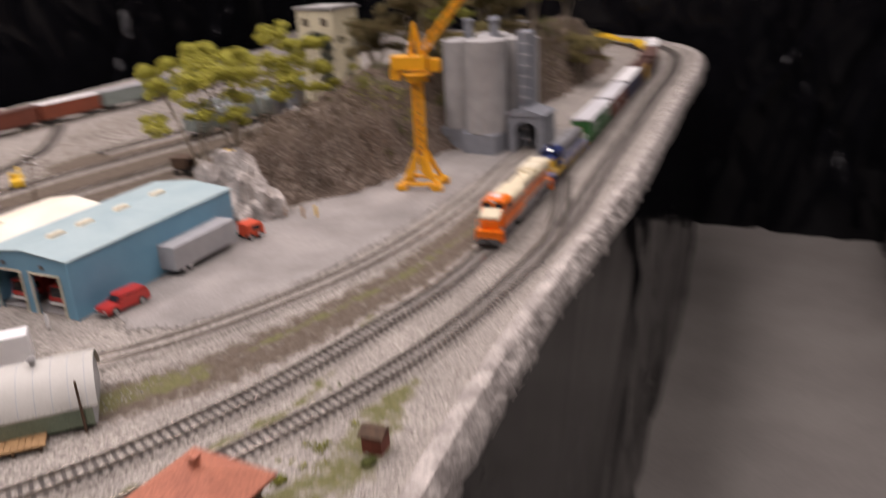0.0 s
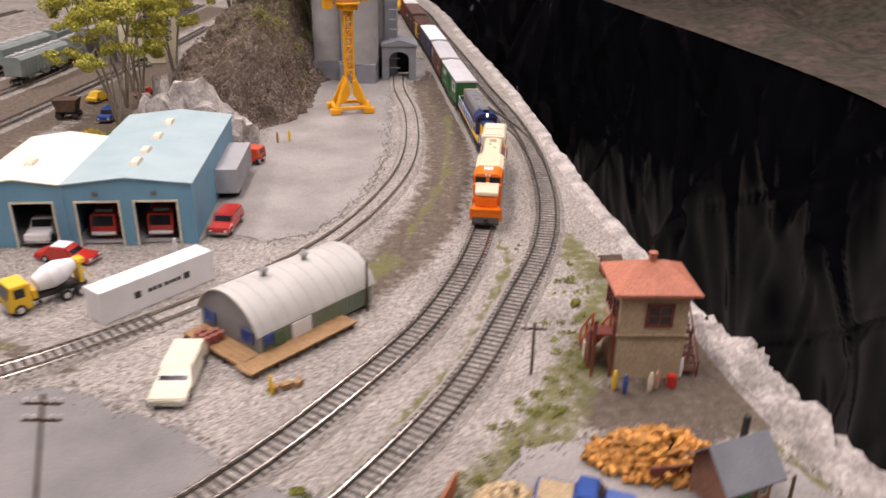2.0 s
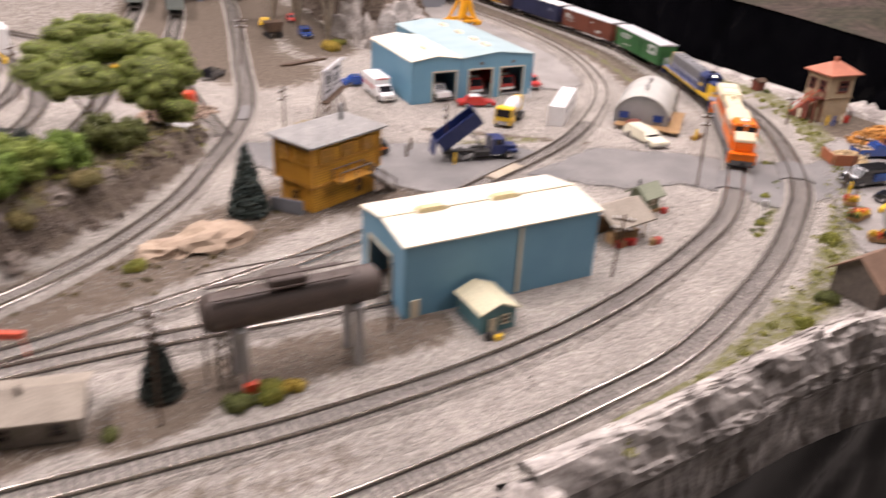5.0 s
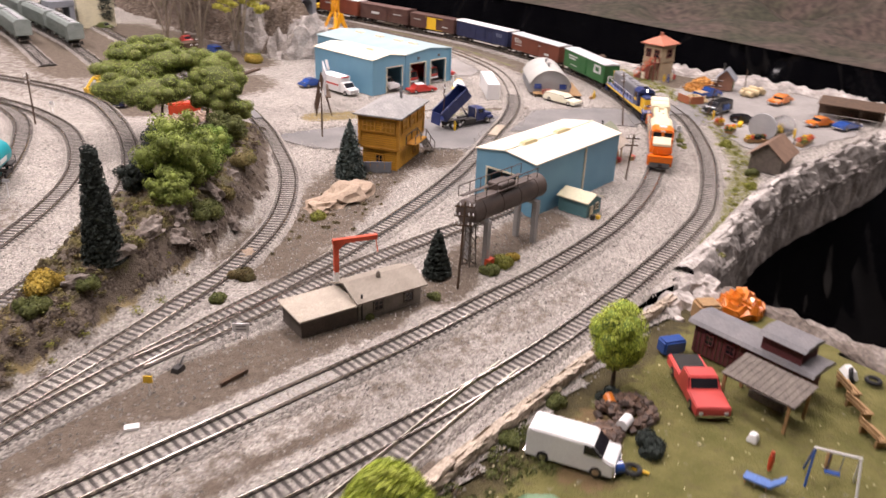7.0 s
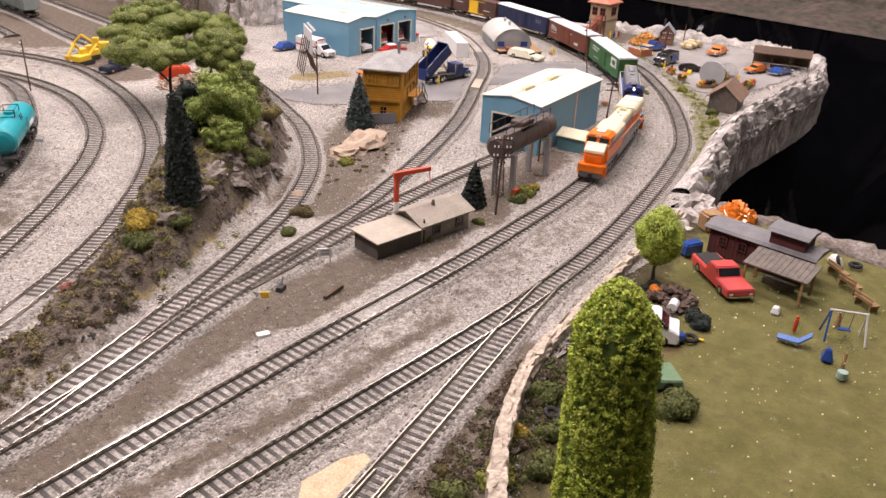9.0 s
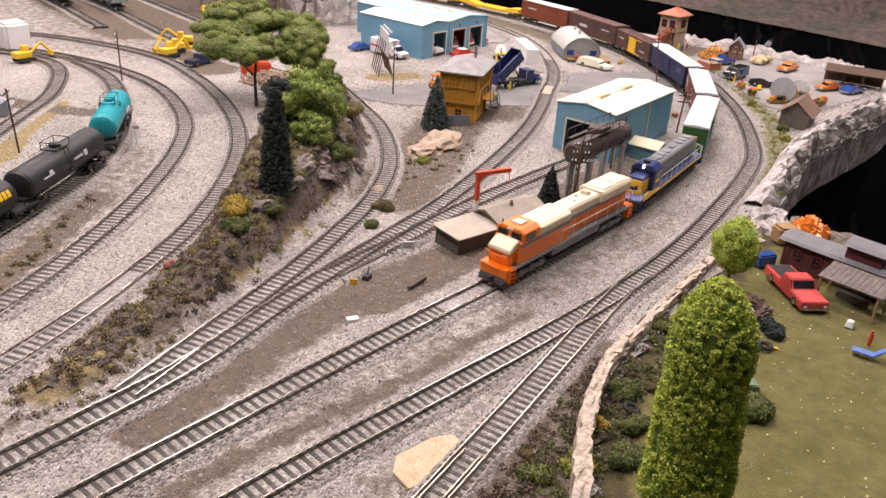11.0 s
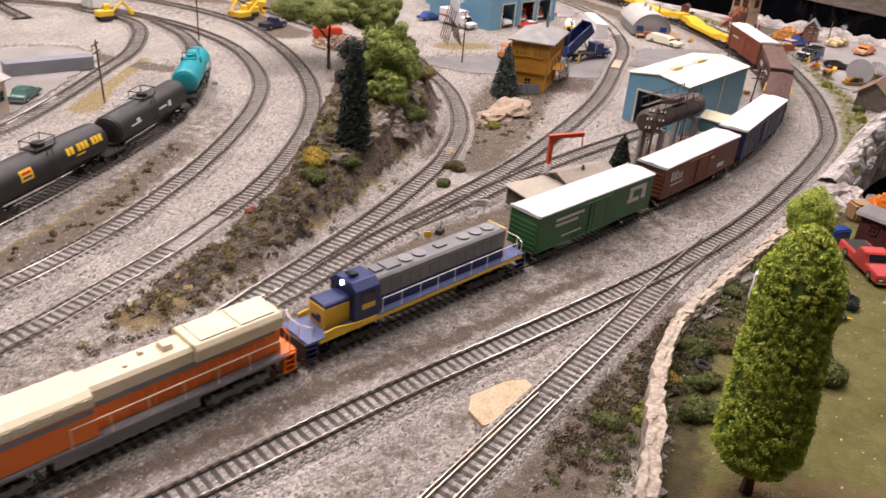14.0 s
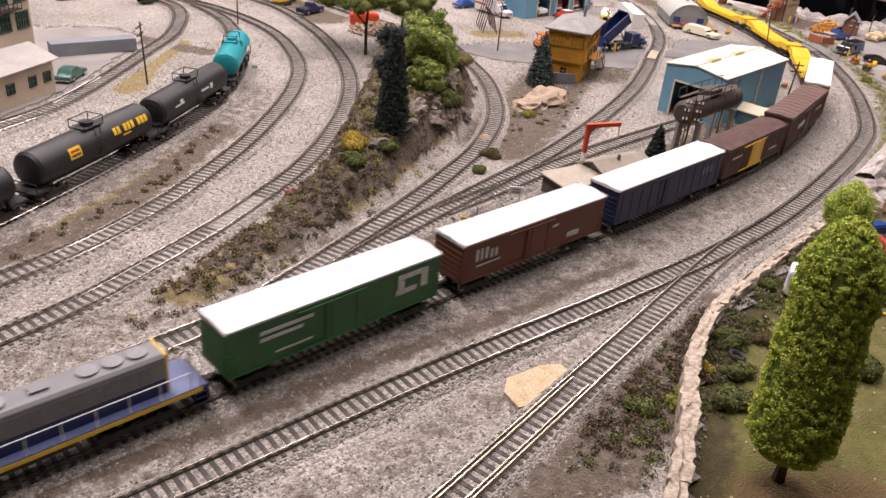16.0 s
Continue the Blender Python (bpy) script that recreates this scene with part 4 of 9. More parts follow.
def loco_hood():
    """Six-axle hood unit: navy cab, yellow nose, grey hood."""
    th = thing("diesel_locomotive", "navy, grey and yellow hood-type model diesel", "locomotive")
    L = .232
    bm = bmesh.new()
    box(bm, (0, 0, .0172), (L - .008, .0320, .0020))
    part("deck", bm, pmat("pale_blue_deck", (.11, .135, .27), (.09, .115, .23), 50, .5), th, "pale blue walkway")
    bm = bmesh.new()
    for sy in (-1, 1):
        box(bm, (-.003, sy * .0158, .0158), (L - .020, .0010, .0028))
    part("sill", bm, YELLOW, th, "yellow side sill")
    bm = bmesh.new()
    box(bm, (0, 0, .0125), (.070, .026, .009))
    box(bm, (0, 0, .0148), (L - .02, .016, .004))
    soften(bm, .0012)
    part("underframe", bm, DARK, th)
    bm = bmesh.new()
    prism(bm, [(-.0098, .018), (.0098, .018), (.0098, .0285), (-.0098, .0285)], "x", -.090, .048)
    part("hood_base", bm, NAVY, th)
    bm = bmesh.new()
    prism(bm, [(-.0100, .0285), (.0100, .0285), (.0100, .0430), (.0078, .0450), (-.0078, .0450), (-.0100, .0430)], "x", -.0905, .0480)
    soften(bm, .0004)
    hood = part("hood", bm, GREY, th, "dark grey hood")
    for sy, k in [(a, b) for a in (-1, 1) for b in range(13)]:
        bm = bmesh.new()
        box(bm, (.040 - k * .0098, sy * .0102, .0355), (.0086, .0003, .0105))
        part("hood_door", bm, pmat("slate_grey", (.17, .17, .175), (.145, .145, .15), 60, .5), hood)
    bm = bmesh.new()
    box(bm, (-.0910, 0, .0315), (.0014, .0200, .0265))
    part("hood_end", bm, YELLOW, th, "yellow hood end")
    for x in (-.078, -.064, -.050, -.002, .012):
        bm = bmesh.new()
        tube(bm, (0, 0, .0445), (0, 0, .0464), .0058, 18)
        tube(bm, (0, 0, .0464), (0, 0, .0468), .0050, 18, r2=.0030)
        part("roof_fan", bm, pmat("fan_grey", (.25, .25, .255), (.21, .21, .215), 60, .5), hood, m=pose(x, 0, 0))
    bm = bmesh.new()
    box(bm, (-.024, 0, .0455), (.010, .006, .0020))
    box(bm, (.028, 0, .0455), (.013, .012, .0022))
    box(bm, (.041, 0, .0457), (.008, .008, .0020))
    part("exhaust", bm, GREY, hood)
    # cab
    bm = bmesh.new()
    prism(bm, [(-.0148, .018), (.0148, .018), (.0148, .0425), (.0085, .0478), (-.0085, .0478), (-.0148, .0425)], "x", .048, .071)
    soften(bm, .0006)
    cab = part("cab", bm, NAVY, th)
    bm = bmesh.new()
    for sy in (-1, 1):
        box(bm, (.0715, sy * .0085, .0385), (.0008, .008, .0055))
        box(bm, (.0590, sy * .0150, .0370), (.013, .0006, .0070))
    part("cab_window", bm, GLASS, cab)
    bm = bmesh.new()
    for sy in (-1, 1):
        box(bm, (.0590, sy * .0151, .0290), (.012, .0004, .0040))
    part("number_bar", bm, YELLOW, cab)
    bm = bmesh.new()
    for z in (.0442, .0462):
        tube(bm, (.071, 0, z), (.0724, 0, z), .0011, 10)
    part("headlight", bm, LENS, cab, "lit headlight")
    bm = bmesh.new()
    box(bm, (.062, 0, .0492), (.004, .007, .0025))
    for k in (-1, 0, 1):
        tube(bm, (.062, k * .0022, .0500), (.067, k * .0022, .0506), .0008, 6)
    part("horn", bm, DARK, cab)
    bm = bmesh.new()
    prism(bm, [(-.0095, .018), (.0095, .018), (.0095, .0355), (-.0095, .0355)], "x", .071, .0935)
    soften(bm, .0010)
    nose = part("nose", bm, YELLOW, th, "yellow low nose")
    bm = bmesh.new()
    prism(bm, [(-.0093, .0351), (.0093, .0351), (.0086, .0368), (.0072, .0377), (-.0072, .0377), (-.0086, .0368)], "x", .071, .0930)
    part("nose_top", bm, NAVY, nose)
    bm = bmesh.new()
    box(bm, (.0938, -.002, .0245), (.0005, .007, .0040))
    box(bm, (.0938, .003, .0255), (.0005, .0035, .0060))
    part("emblem", bm, NAVY_DK, nose, "plain dark shape")
    bm = bmesh.new()
    for sy in (-1, 1):
        prism(bm, [(.052, .0158), (.098, .0158), (.098, .0215), (.088, .0225), (.070, .0190), (.052, .0185)], "y", sy * .0156 - .0006, sy * .0156 + .0006)
    part("yellow_flash", bm, YELLOW, th)
    bm = bmesh.new()
    box(bm, (.1130, 0, .0115), (.0018, .030, .0110))
    box(bm, (-.1130, 0, .0115), (.0018, .030, .0110))
    part("pilot", bm, DARK, th)
    for sx in (.1085, -.1085):
        bm = bmesh.new()
        for sy in (-1, 1):
            for k in range(3):
                box(bm, (sx, sy * .0145, .0055 + k * .0042), (.007, .0042, .0010))
            box(bm, (sx - .0035, sy * .0145, .0110), (.0007, .0045, .0125))
        part("steps", bm, NAVY, th)
    for sy in (-1, 1):
        railing(th, [(.046 - k * .0185, sy * .0155) for k in range(9)], .0182, .0120, .00038, WHITE)
    railing(th, [(.108, -.0150), (.1125, -.006), (.1125, .006), (.108, .0150)], .0182, .011, .00038, WHITE)
    railing(th, [(-.108, -.0150), (-.1125, -.006), (-.1125, .006), (-.108, .0150)], .0182, .011, .00038, WHITE)
    for x in (.069, -.069):
        truck(th, x, 3, .0056, DARK)
    coupler(th, .112, 1)
    coupler(th, -.112, -1)
    return th


def boxcar(label, L, body, roof, hgt=.046, door=None, ribs=18, decals=(), roof_ribs=12, ink=WHITE, marks=()):
    """A boxcar; decals are bars on its sides: x, z, length, height."""
    th = thing("boxcar", label, "freight car", group="cars of the train")
    bm = bmesh.new()
    prism(bm, [(-.0165, .0125), (.0165, .0125), (.0165, hgt - .001), (-.0165, hgt - .001)], "x", -L / 2, L / 2)
    soften(bm, .0005)
    bod = part("body", bm, body, th)
    bm = bmesh.new()
    for sy in (-1, 1):
        for k in range(ribs):
            x = -L / 2 + L * (k + .5) / ribs
            if abs(x) > .019:
                box(bm, (x, sy * .0167, .0285), (.0011, .0006, hgt - .019))
        for z in (.0138, hgt - .0022):
            box(bm, (0, sy * .0167, z), (L, .0009, .0016))
    for sx in (-1, 1):
        for k in range(6):
            box(bm, (sx * (L / 2 + .0003), 0, .016 + k * .0045), (.0010, .030, .0018))
    part("rib", bm, body, bod)
    bm = bmesh.new()
    prism(bm, [(-.0170, hgt - .0016), (.0170, hgt - .0016), (.0170, hgt), (.0, hgt + .0019), (-.0170, hgt)], "x", -L / 2 - .0012, L / 2 + .0012)
    rf = part("roof", bm, roof, th)
    bm = bmesh.new()
    for x in (-L / 2, L / 2):
        box(bm, (x, 0, hgt + .0006), (.001, .034, .0010))
    for k in range(roof_ribs):
        x = -L / 2 + L * (k + .5) / roof_ribs
        prism(bm, [(-.0168, hgt), (.0168, hgt), (.0168, hgt + .0003), (0, hgt + .0023), (-.0168, hgt + .0003)], "x", x - .0008, x + .0008)
    part("roof_rib", bm, roof, rf)
    for sy in (-1, 1):
        bm = bmesh.new()
        box(bm, (0, sy * .0172, .0285), (.030, .0010, hgt - .0185))
        for k in (-1, 1):
            box(bm, (k * .010, sy * .0178, .0285), (.0008, .0006, hgt - .019))
        for z in (.0142, hgt - .0040):
            box(bm, (.010, sy * .0178, z), (.055, .0012, .0012))
        part("door", bm, door or body, th)
        for x, z, l, h in decals:
            bm = bmesh.new()
            box(bm, (sy * x, sy * .0171, z), (l, .0004, h))
            part("lettering", bm, ink, bod)
    bm = bmesh.new()
    box(bm, (0, 0, .0110), (L - .01, .010, .004))
    for sy in (-1, 1):
        box(bm, (0, sy * .013, .0118), (L * .5, .0015, .003))
    tube(bm, (.012, .004, .0085), (.032, .004, .0085), .003, 8)
    part("underframe", bm, DARK, th)
    bm = bmesh.new()
    for sx in (-1, 1):
        for sy in (-1, 1):
            for k in range(5):
                box(bm, (sx * (L / 2 - .0035), sy * .0174, .015 + k * .0042), (.0050, .0005, .0005))
    part("ladder", bm, body, th)
    for x in (L / 2 - .022, -L / 2 + .022):
        truck(th, x, 2, .0048, DARK)
    coupler(th, L / 2, 1)
    coupler(th, -L / 2, -1)
    return th


def flatcar(label, L=.20):
    th = thing("flatcar", label, "freight car", group="cars of the train")
    bm = bmesh.new()
    box(bm, (0, 0, .0145), (L, .030, .0035))
    for sx in (-1, 1):
        box(bm, (sx * (L / 2 - .014), 0, .0195), (.024, .029, .0070))
        prism(bm, [(sx * (L / 2 - .026), .0165), (sx * (L / 2 - .026), .0230), (sx * (L / 2 - .055), .0165)], "y", -.0148, .0148)
    for sy in (-1, 1):
        box(bm, (0, sy * .0145, .0125), (L * .7, .0018, .0065))
        for k in range(9):
            box(bm, ((k - 4) * L * .075, sy * .0155, .0140), (.0012, .0012, .0085))
    soften(bm, .0004)
    part("frame", bm, YELLOW, th)
    for x in (L / 2 - .022, -L / 2 + .022):
        truck(th, x, 2, .0048, DARK)
    coupler(th, L / 2, 1)
    coupler(th, -L / 2, -1)
    return th


PALE_LET = pmat("pale_lettering", (.55, .56, .54), (.48, .5, .48), 80, .6)
TRAIN = [  # vehicle, distance of its middle behind the train's front, half the spacing of its bogies
    (loco_wide(), .118, .074),
    (loco_hood(), .359, .069),
    (boxcar("green steel boxcar with a bright silver roof", .176, GREEN, SILVER_ROOF, .048, ribs=0, roof_ribs=0, ink=PALE_LET,
            decals=[(.045, .0385, .040, .0026), (.049, .0335, .032, .0026), (.04, .021, .028, .0014), (-.060, .0405, .026, .0040), (-.072, .0345, .0065, .0150), (-.055, .0285, .020, .0040), (-.050, .0340, .006, .008), (-.008, .038, .010, .004)]), .573, .066),
    (boxcar("red-brown boxcar with a pale roof", .172, BROWN, SILVER_ROOF, .047, ribs=0, roof_ribs=0, ink=PALE_LET,
            decals=[(.071, .0345, .0030, .0100), (.066, .0345, .0024, .0100), (.061, .0345, .0030, .0100), (.055, .0325, .0026, .0075), (.050, .0325, .0026, .0075), (.058, .025, .026, .0012), (-.045, .022, .016, .0045), (-.02, .036, .007, .002)]), .771, .064),
    (boxcar("dark blue boxcar with a white roof", .184, NAVY_DK, WHITE, .048, ribs=12, roof_ribs=0, ink=pmat("dim_lettering", (.16, .18, .24), (.13, .15, .2), 80, .6), decals=[(-.070, .034, .003, .008), (-.063, .034, .003, .008), (-.056, .034, .003, .008)]), .967, .070),
    (boxcar("brown weathered boxcar with a yellow door", .150, BROWN_DK, BROWN_DK, .046, door=YELLOW, roof_ribs=22, ink=PALE_LET, decals=[(.05, .033, .022, .002), (-.045, .024, .02, .002)]), 1.144, .053),
    (boxcar("dark weathered brown boxcar", .176, BROWN_DK, pmat("dull_brown_roof", (.15, .085, .07), (.11, .06, .05), 40, .7), .050, ink=PALE_LET, decals=[(.03, .030, .03, .006), (-.05, .034, .03, .002)]), 1.317, .066),
    (boxcar("rust red boxcar with a white roof", .160, RUST, WHITE, .052, decals=[(.04, .035, .028, .003)], ink=PALE_LET), 1.495, .058),
]
fl = flatcar("long empty yellow flatcar")
TRAIN.append((fl, 1.690, .078))
TRAIN.append((copy_thing(fl, Matrix()), 1.900, .078))
TRAIN.append((copy_thing(fl, Matrix()), 2.110, .078))

LINE_S, LINE_XY, _ = dense(MAIN, .003)
# where the train's front stands along the main track, by time
FRONT = [(0.0, 3.078), (.5, 3.001), (1.5, 2.860), (2.5, 2.710), (3.5, 2.547), (4.3, 2.430), (5.2, 2.281), (7.5, 1.911), (9.0, 1.666), (10.2, 1.457), (12.5, 1.040), (14.5, .681), (16.0, .437)]


def on_line(s):
    return Vector((float(np.interp(s, LINE_S, LINE_XY[:, 0])), float(np.interp(s, LINE_S, LINE_XY[:, 1])), RAIL_TOP))


def front_at(t):
    """Smooth distance of the front, by a cubic through the rows."""
    ts, ss = [r[0] for r in FRONT], [r[1] for r in FRONT]
    n = len(ts)
    sl = [(ss[min(i + 1, n - 1)] - ss[max(i - 1, 0)]) / (ts[min(i + 1, n - 1)] - ts[max(i - 1, 0)]) for i in range(n)]
    i = max(0, min(n - 2, sum(1 for v in ts if v <= t) - 1))
    h = ts[i + 1] - ts[i]
    u = (t - ts[i]) / h
    return ((2 * u ** 3 - 3 * u * u + 1) * ss[i] + (u ** 3 - 2 * u * u + u) * h * sl[i] + (3 * u * u - 2 * u ** 3) * ss[i + 1] + (u ** 3 - u * u) * h * sl[i + 1])


def car_pose(t, back, half):
    s = front_at(t) + back
    a, b = on_line(s - half), on_line(s + half)
    d = a - b
    mid = (a + b) / 2
    return pose(mid.x, mid.y, RAIL_TOP, 0, 0, math.degrees(math.atan2(d.y, d.x)))


def motions():
    for ob, back, half in TRAIN:
        walk(ob, [(k * .25, car_pose(k * .25, back, half)) for k in range(65)])


# ---------- buildings ----------
def gable(bm, x0, x1, y0, y1, eave, ridge, th=.0014, over=.002, along="y"):
    """A low gable roof of two slabs; the ridge runs along the named axis."""
    if along == "y":
        xm = (x0 + x1) / 2
        prism(bm, [(x0 - over, eave), (xm, ridge), (xm, ridge + th), (x0 - over, eave + th)], "y", y0 - over, y1 + over)
        prism(bm, [(xm, ridge), (x1 + over, eave), (x1 + over, eave + th), (xm, ridge + th)], "y", y0 - over, y1 + over)
    else:
        ym = (y0 + y1) / 2
        prism(bm, [(y0 - over, eave), (ym, ridge), (ym, ridge + th), (y0 - over, eave + th)], "x", x0 - over, x1 + over)
        prism(bm, [(ym, ridge), (y1 + over, eave), (y1 + over, eave + th), (ym, ridge + th)], "x", x0 - over, x1 + over)


def wall_with_doors(bm, x0, x1, y, thick, eave, ridge, doors, xm=None):
    """A gabled front wall along x at y, with openings (lo, hi, height)."""
    xm = (x0 + x1) / 2 if xm is None else xm
    def top(x):
        return eave + (ridge - eave) * (1 - abs(x - xm) / max(xm - x0, x1 - xm))
    cuts = sorted([x0, x1] + [v for d in doors for v in d[:2]] + ([xm] if not any(d[0] < xm < d[1] for d in doors) else []))
    for a, b in zip(cuts, cuts[1:]):
        low = next((d[2] for d in doors if d[0] <= a + 1e-6 and b <= d[1] + 1e-6), 0.0)
        pts = [(a, low), (b, low), (b, top(b))] + ([(xm, top(xm))] if a < xm < b else []) + [(a, top(a))]
        prism(bm, pts, "y", y, y + thick)


def frame_round(bm, lo, hi, h, y, w=.002, d=.0016):
    box(bm, (lo - w / 2, y, h / 2), (w, d, h))
    box(bm, (hi + w / 2, y, h / 2), (w, d, h))
    box(bm, ((lo + hi) / 2, y, h + w / 2), (hi - lo + 2 * w, d, w))


def garage(name, label, x0, x1, y0, y1, eave, ridge, doors, roof, m, vents, xm=None):
    th = thing(name, label, "garage", m)
    bm = bmesh.new()
    wall_with_doors(bm, x0, x1, y0, .002, eave, ridge, doors)
    part("front_wall", bm, BLUE_WALL, th)
    bm = bmesh.new()
    wall_with_doors(bm, x0, x1, y1 - .002, .002, eave, ridge, [])
    part("rear_wall", bm, BLUE_WALL, th)
    for x in (x0 + .001, x1 - .001):
        bm = bmesh.new()
        box(bm, (x, (y0 + y1) / 2, eave / 2), (.002, y1 - y0 - .0044, eave))
        part("side_wall", bm, BLUE_WALL, th)
    bm = bmesh.new()
    gable(bm, x0, x1, y0, y1, eave, ridge)
    rf = part("roof", bm, roof, th)
    for vy in vents:
        bm = bmesh.new()
        box(bm, ((x0 + x1) / 2, vy, ridge + .0026), (.009, .022, .0035), taper=.75)
        part("ridge_vent", bm, TRIM, rf)
    bm = bmesh.new()
    box(bm, ((x0 + x1) / 2, (y0 + y1) / 2, .0018), (x1 - x0 - .006, y1 - y0 - .006, .001))
    part("slab", bm, CONC, th)
    for lo, hi, h in doors:
        bm = bmesh.new()
        frame_round(bm, lo, hi, h, y0 - .0006)
        part("door_frame", bm, TRIM, th)
    for x in (x0, x1):
        bm = bmesh.new()
        box(bm, (x, y0 - .0005, eave / 2), (.0022, .0022, eave))
        part("corner_trim", bm, BLUE_WALL, th)
    return th


def window(parent, c, w, h, axis, frame_m=TRIM, name="window", glass=GLASS, bars_n=1):
    """A framed window in a wall that faces the named axis ('y-', 'y+', 'x-', 'x+')."""
    sign = -1 if axis[1] == "-" else 1
    def put(bm, du, dz, sw, sh, d, off):
        if axis[0] == "y":
            box(bm, (c[0] + du, c[1] + sign * off, c[2] + dz), (sw, d, sh))
        else:
            box(bm, (c[0] + sign * off, c[1] + du, c[2] + dz), (d, sw, sh))
    bm = bmesh.new()
    t = min(w, h) * .13
    for s in (-1, 1):
        put(bm, s * (w / 2), 0, t, h + t, .0016, .0006)
        put(bm, 0, s * (h / 2), w + t, t, .0016, .0006)
    put(bm, 0, 0, w, t * .6, .0010, .0006)
    for k in range(bars_n):
        put(bm, (k + 1) * w / (bars_n + 1) - w / 2, 0, t * .6, h, .0010, .0006)
    wf = part(name, bm, frame_m, parent)
    bm = bmesh.new()
    put(bm, 0, 0, w, h, .0006, .0003)
    part("pane", bm, glass, wf)


# blue fire garage, two bays with a teal roof and one with a cream roof
g1 = garage("garage", "pale blue metal garage with two fire truck bays and teal roof", 0, .124, 0, .262, .064, .071, [(.012, .052, .046), (.068, .108, .046)], TEAL_ROOF, pose(-.655, .744, 0, 0, 0, 8), (.045, .085, .14, .20))
g2 = garage("garage", "pale blue metal garage with one open bay and cream roof", 0, .084, 0, .165, .064, .0705, [(.036, .074, .046)], CREAM_ROOF, pose(-.7390, .7322, 0, 0, 0, 8), (.05,))
for x in (.032, .088):
    bm = bmesh.new()
    box(bm, (x, -.0018, .0555), (.005, .0012, .004))
    part("bay_plate", bm, WOOD_GREY, g1)


def engine_shed():
    m = pose(-.910, .145, 0, 0, 0, 10.0)
    th = thing("engine_shed", "long pale blue metal shed with cream roof", "shed", m)
    Lx, Ly, ev, rg = .193, .088, .066, .073
    bm = bmesh.new()
    # gabled west front with the track door
    for a, b, lo in ((0, .026, 0), (.026, .044, .046), (.044, .070, .046), (.070, Ly, 0)):
        def top(y):
            return ev + (rg - ev) * (1 - abs(y - Ly / 2) / (Ly / 2))
        pts = [(a, lo), (b, lo), (b, top(b)), (a, top(a))]
        prism(bm, pts, "x", 0, .002)
    part("front_wall", bm, BLUE_WALL, th)
    bm = bmesh.new()
    prism(bm, [(0, 0), (Ly, 0), (Ly, ev), (Ly / 2, rg), (0, ev)], "x", Lx - .002, Lx)
    part("rear_wall", bm, BLUE_WALL, th)
    for y, s in ((.001, -1), (Ly - .001, 1)):
        bm = bmesh.new()
        box(bm, (Lx / 2, y, ev / 2), (Lx - .0044, .002, ev))
        w = part("side_wall", bm, BLUE_WALL, th)
    bm = bmesh.new()
    gable(bm, 0, Lx, 0, Ly, ev, rg, along="x")
    rf = part("roof", bm, CREAM_ROOF, th)
    bm = bmesh.new()
    box(bm, (Lx / 2, Ly / 2, rg + .0018), (Lx + .004, .003, .0008))
    part("ridge_cap", bm, TRIM, rf)
    for x in (.045, .118):
        bm = bmesh.new()
        box(bm, (x, Ly / 2, rg + .0030), (.030, .009, .0035), taper=.75)
        part("ridge_vent", bm, pmat("pale_yellow_vent", (.62, .52, .28), (.56, .47, .25), 60, .6), rf)
    bm = bmesh.new()
    for (y, z, sy, sz) in ((.025, .023, .002, .046), (.071, .023, .002, .046), (.048, .047, .048, .002)):
        box(bm, (-.0006, y, z), (.0016, sy, sz))
    part("door_frame", bm, TRIM, th)
    bm = bmesh.new()
    box(bm, (.010, -.0006, .008), (.0085, .0014, .0165))
    box(bm, (.110, -.0006, .033), (.0030, .0014, .062))
    part("side_door", bm, TRIM, th, "small cream door")
    # lean-to hut
    hut = thing("small_hut", "small teal hut with pale roof against the shed", "hut", pose(-.840, .110, 0, 0, 0, 10))
    bm = bmesh.new()
    prism(bm, [(-.016, 0), (.016, 0), (.016, .018), (0, .025), (-.016, .018)], "y", 0, .040)
    part("wall", bm, TEAL_WALL, hut)
    bm = bmesh.new()
    gable(bm, -.017, .017, -.001, .040, .0185, .0262, over=.002)
    part("roof", bm, pmat("pale_corrugated_roof", (.62, .58, .40), (.54, .50, .34), 60, .6), hut)
    window(hut, (.006, 0, .0105), .007, .008, "y-")
    bm = bmesh.new()
    box(bm, (-.006, -.0008, .007), (.007, .0014, .013))
    part("door", bm, TRIM, hut)
    bm = bmesh.new()
    tube(bm, (0, 0, 0), (0, 0, .006), .003, 10)
    single("barrel", bm, DARK, "small black barrel beside the hut", "barrel", pose(-.852, .100, 0))
    bm = bmesh.new()
    box(bm, (0, 0, .002), (.006, .004, .004))
    single("crate", bm, YELLOW, "small yellow wooden crate beside the hut", "crate", pose(-.844, .098, 0, 0, 0, 20))


engine_shed()


# lit look of the tower panes, put into their base colour; nothing glows
LIT_AMBER = pmat("lit_amber_window", (.40, .21, .025), (.28, .14, .02), 120, .25)


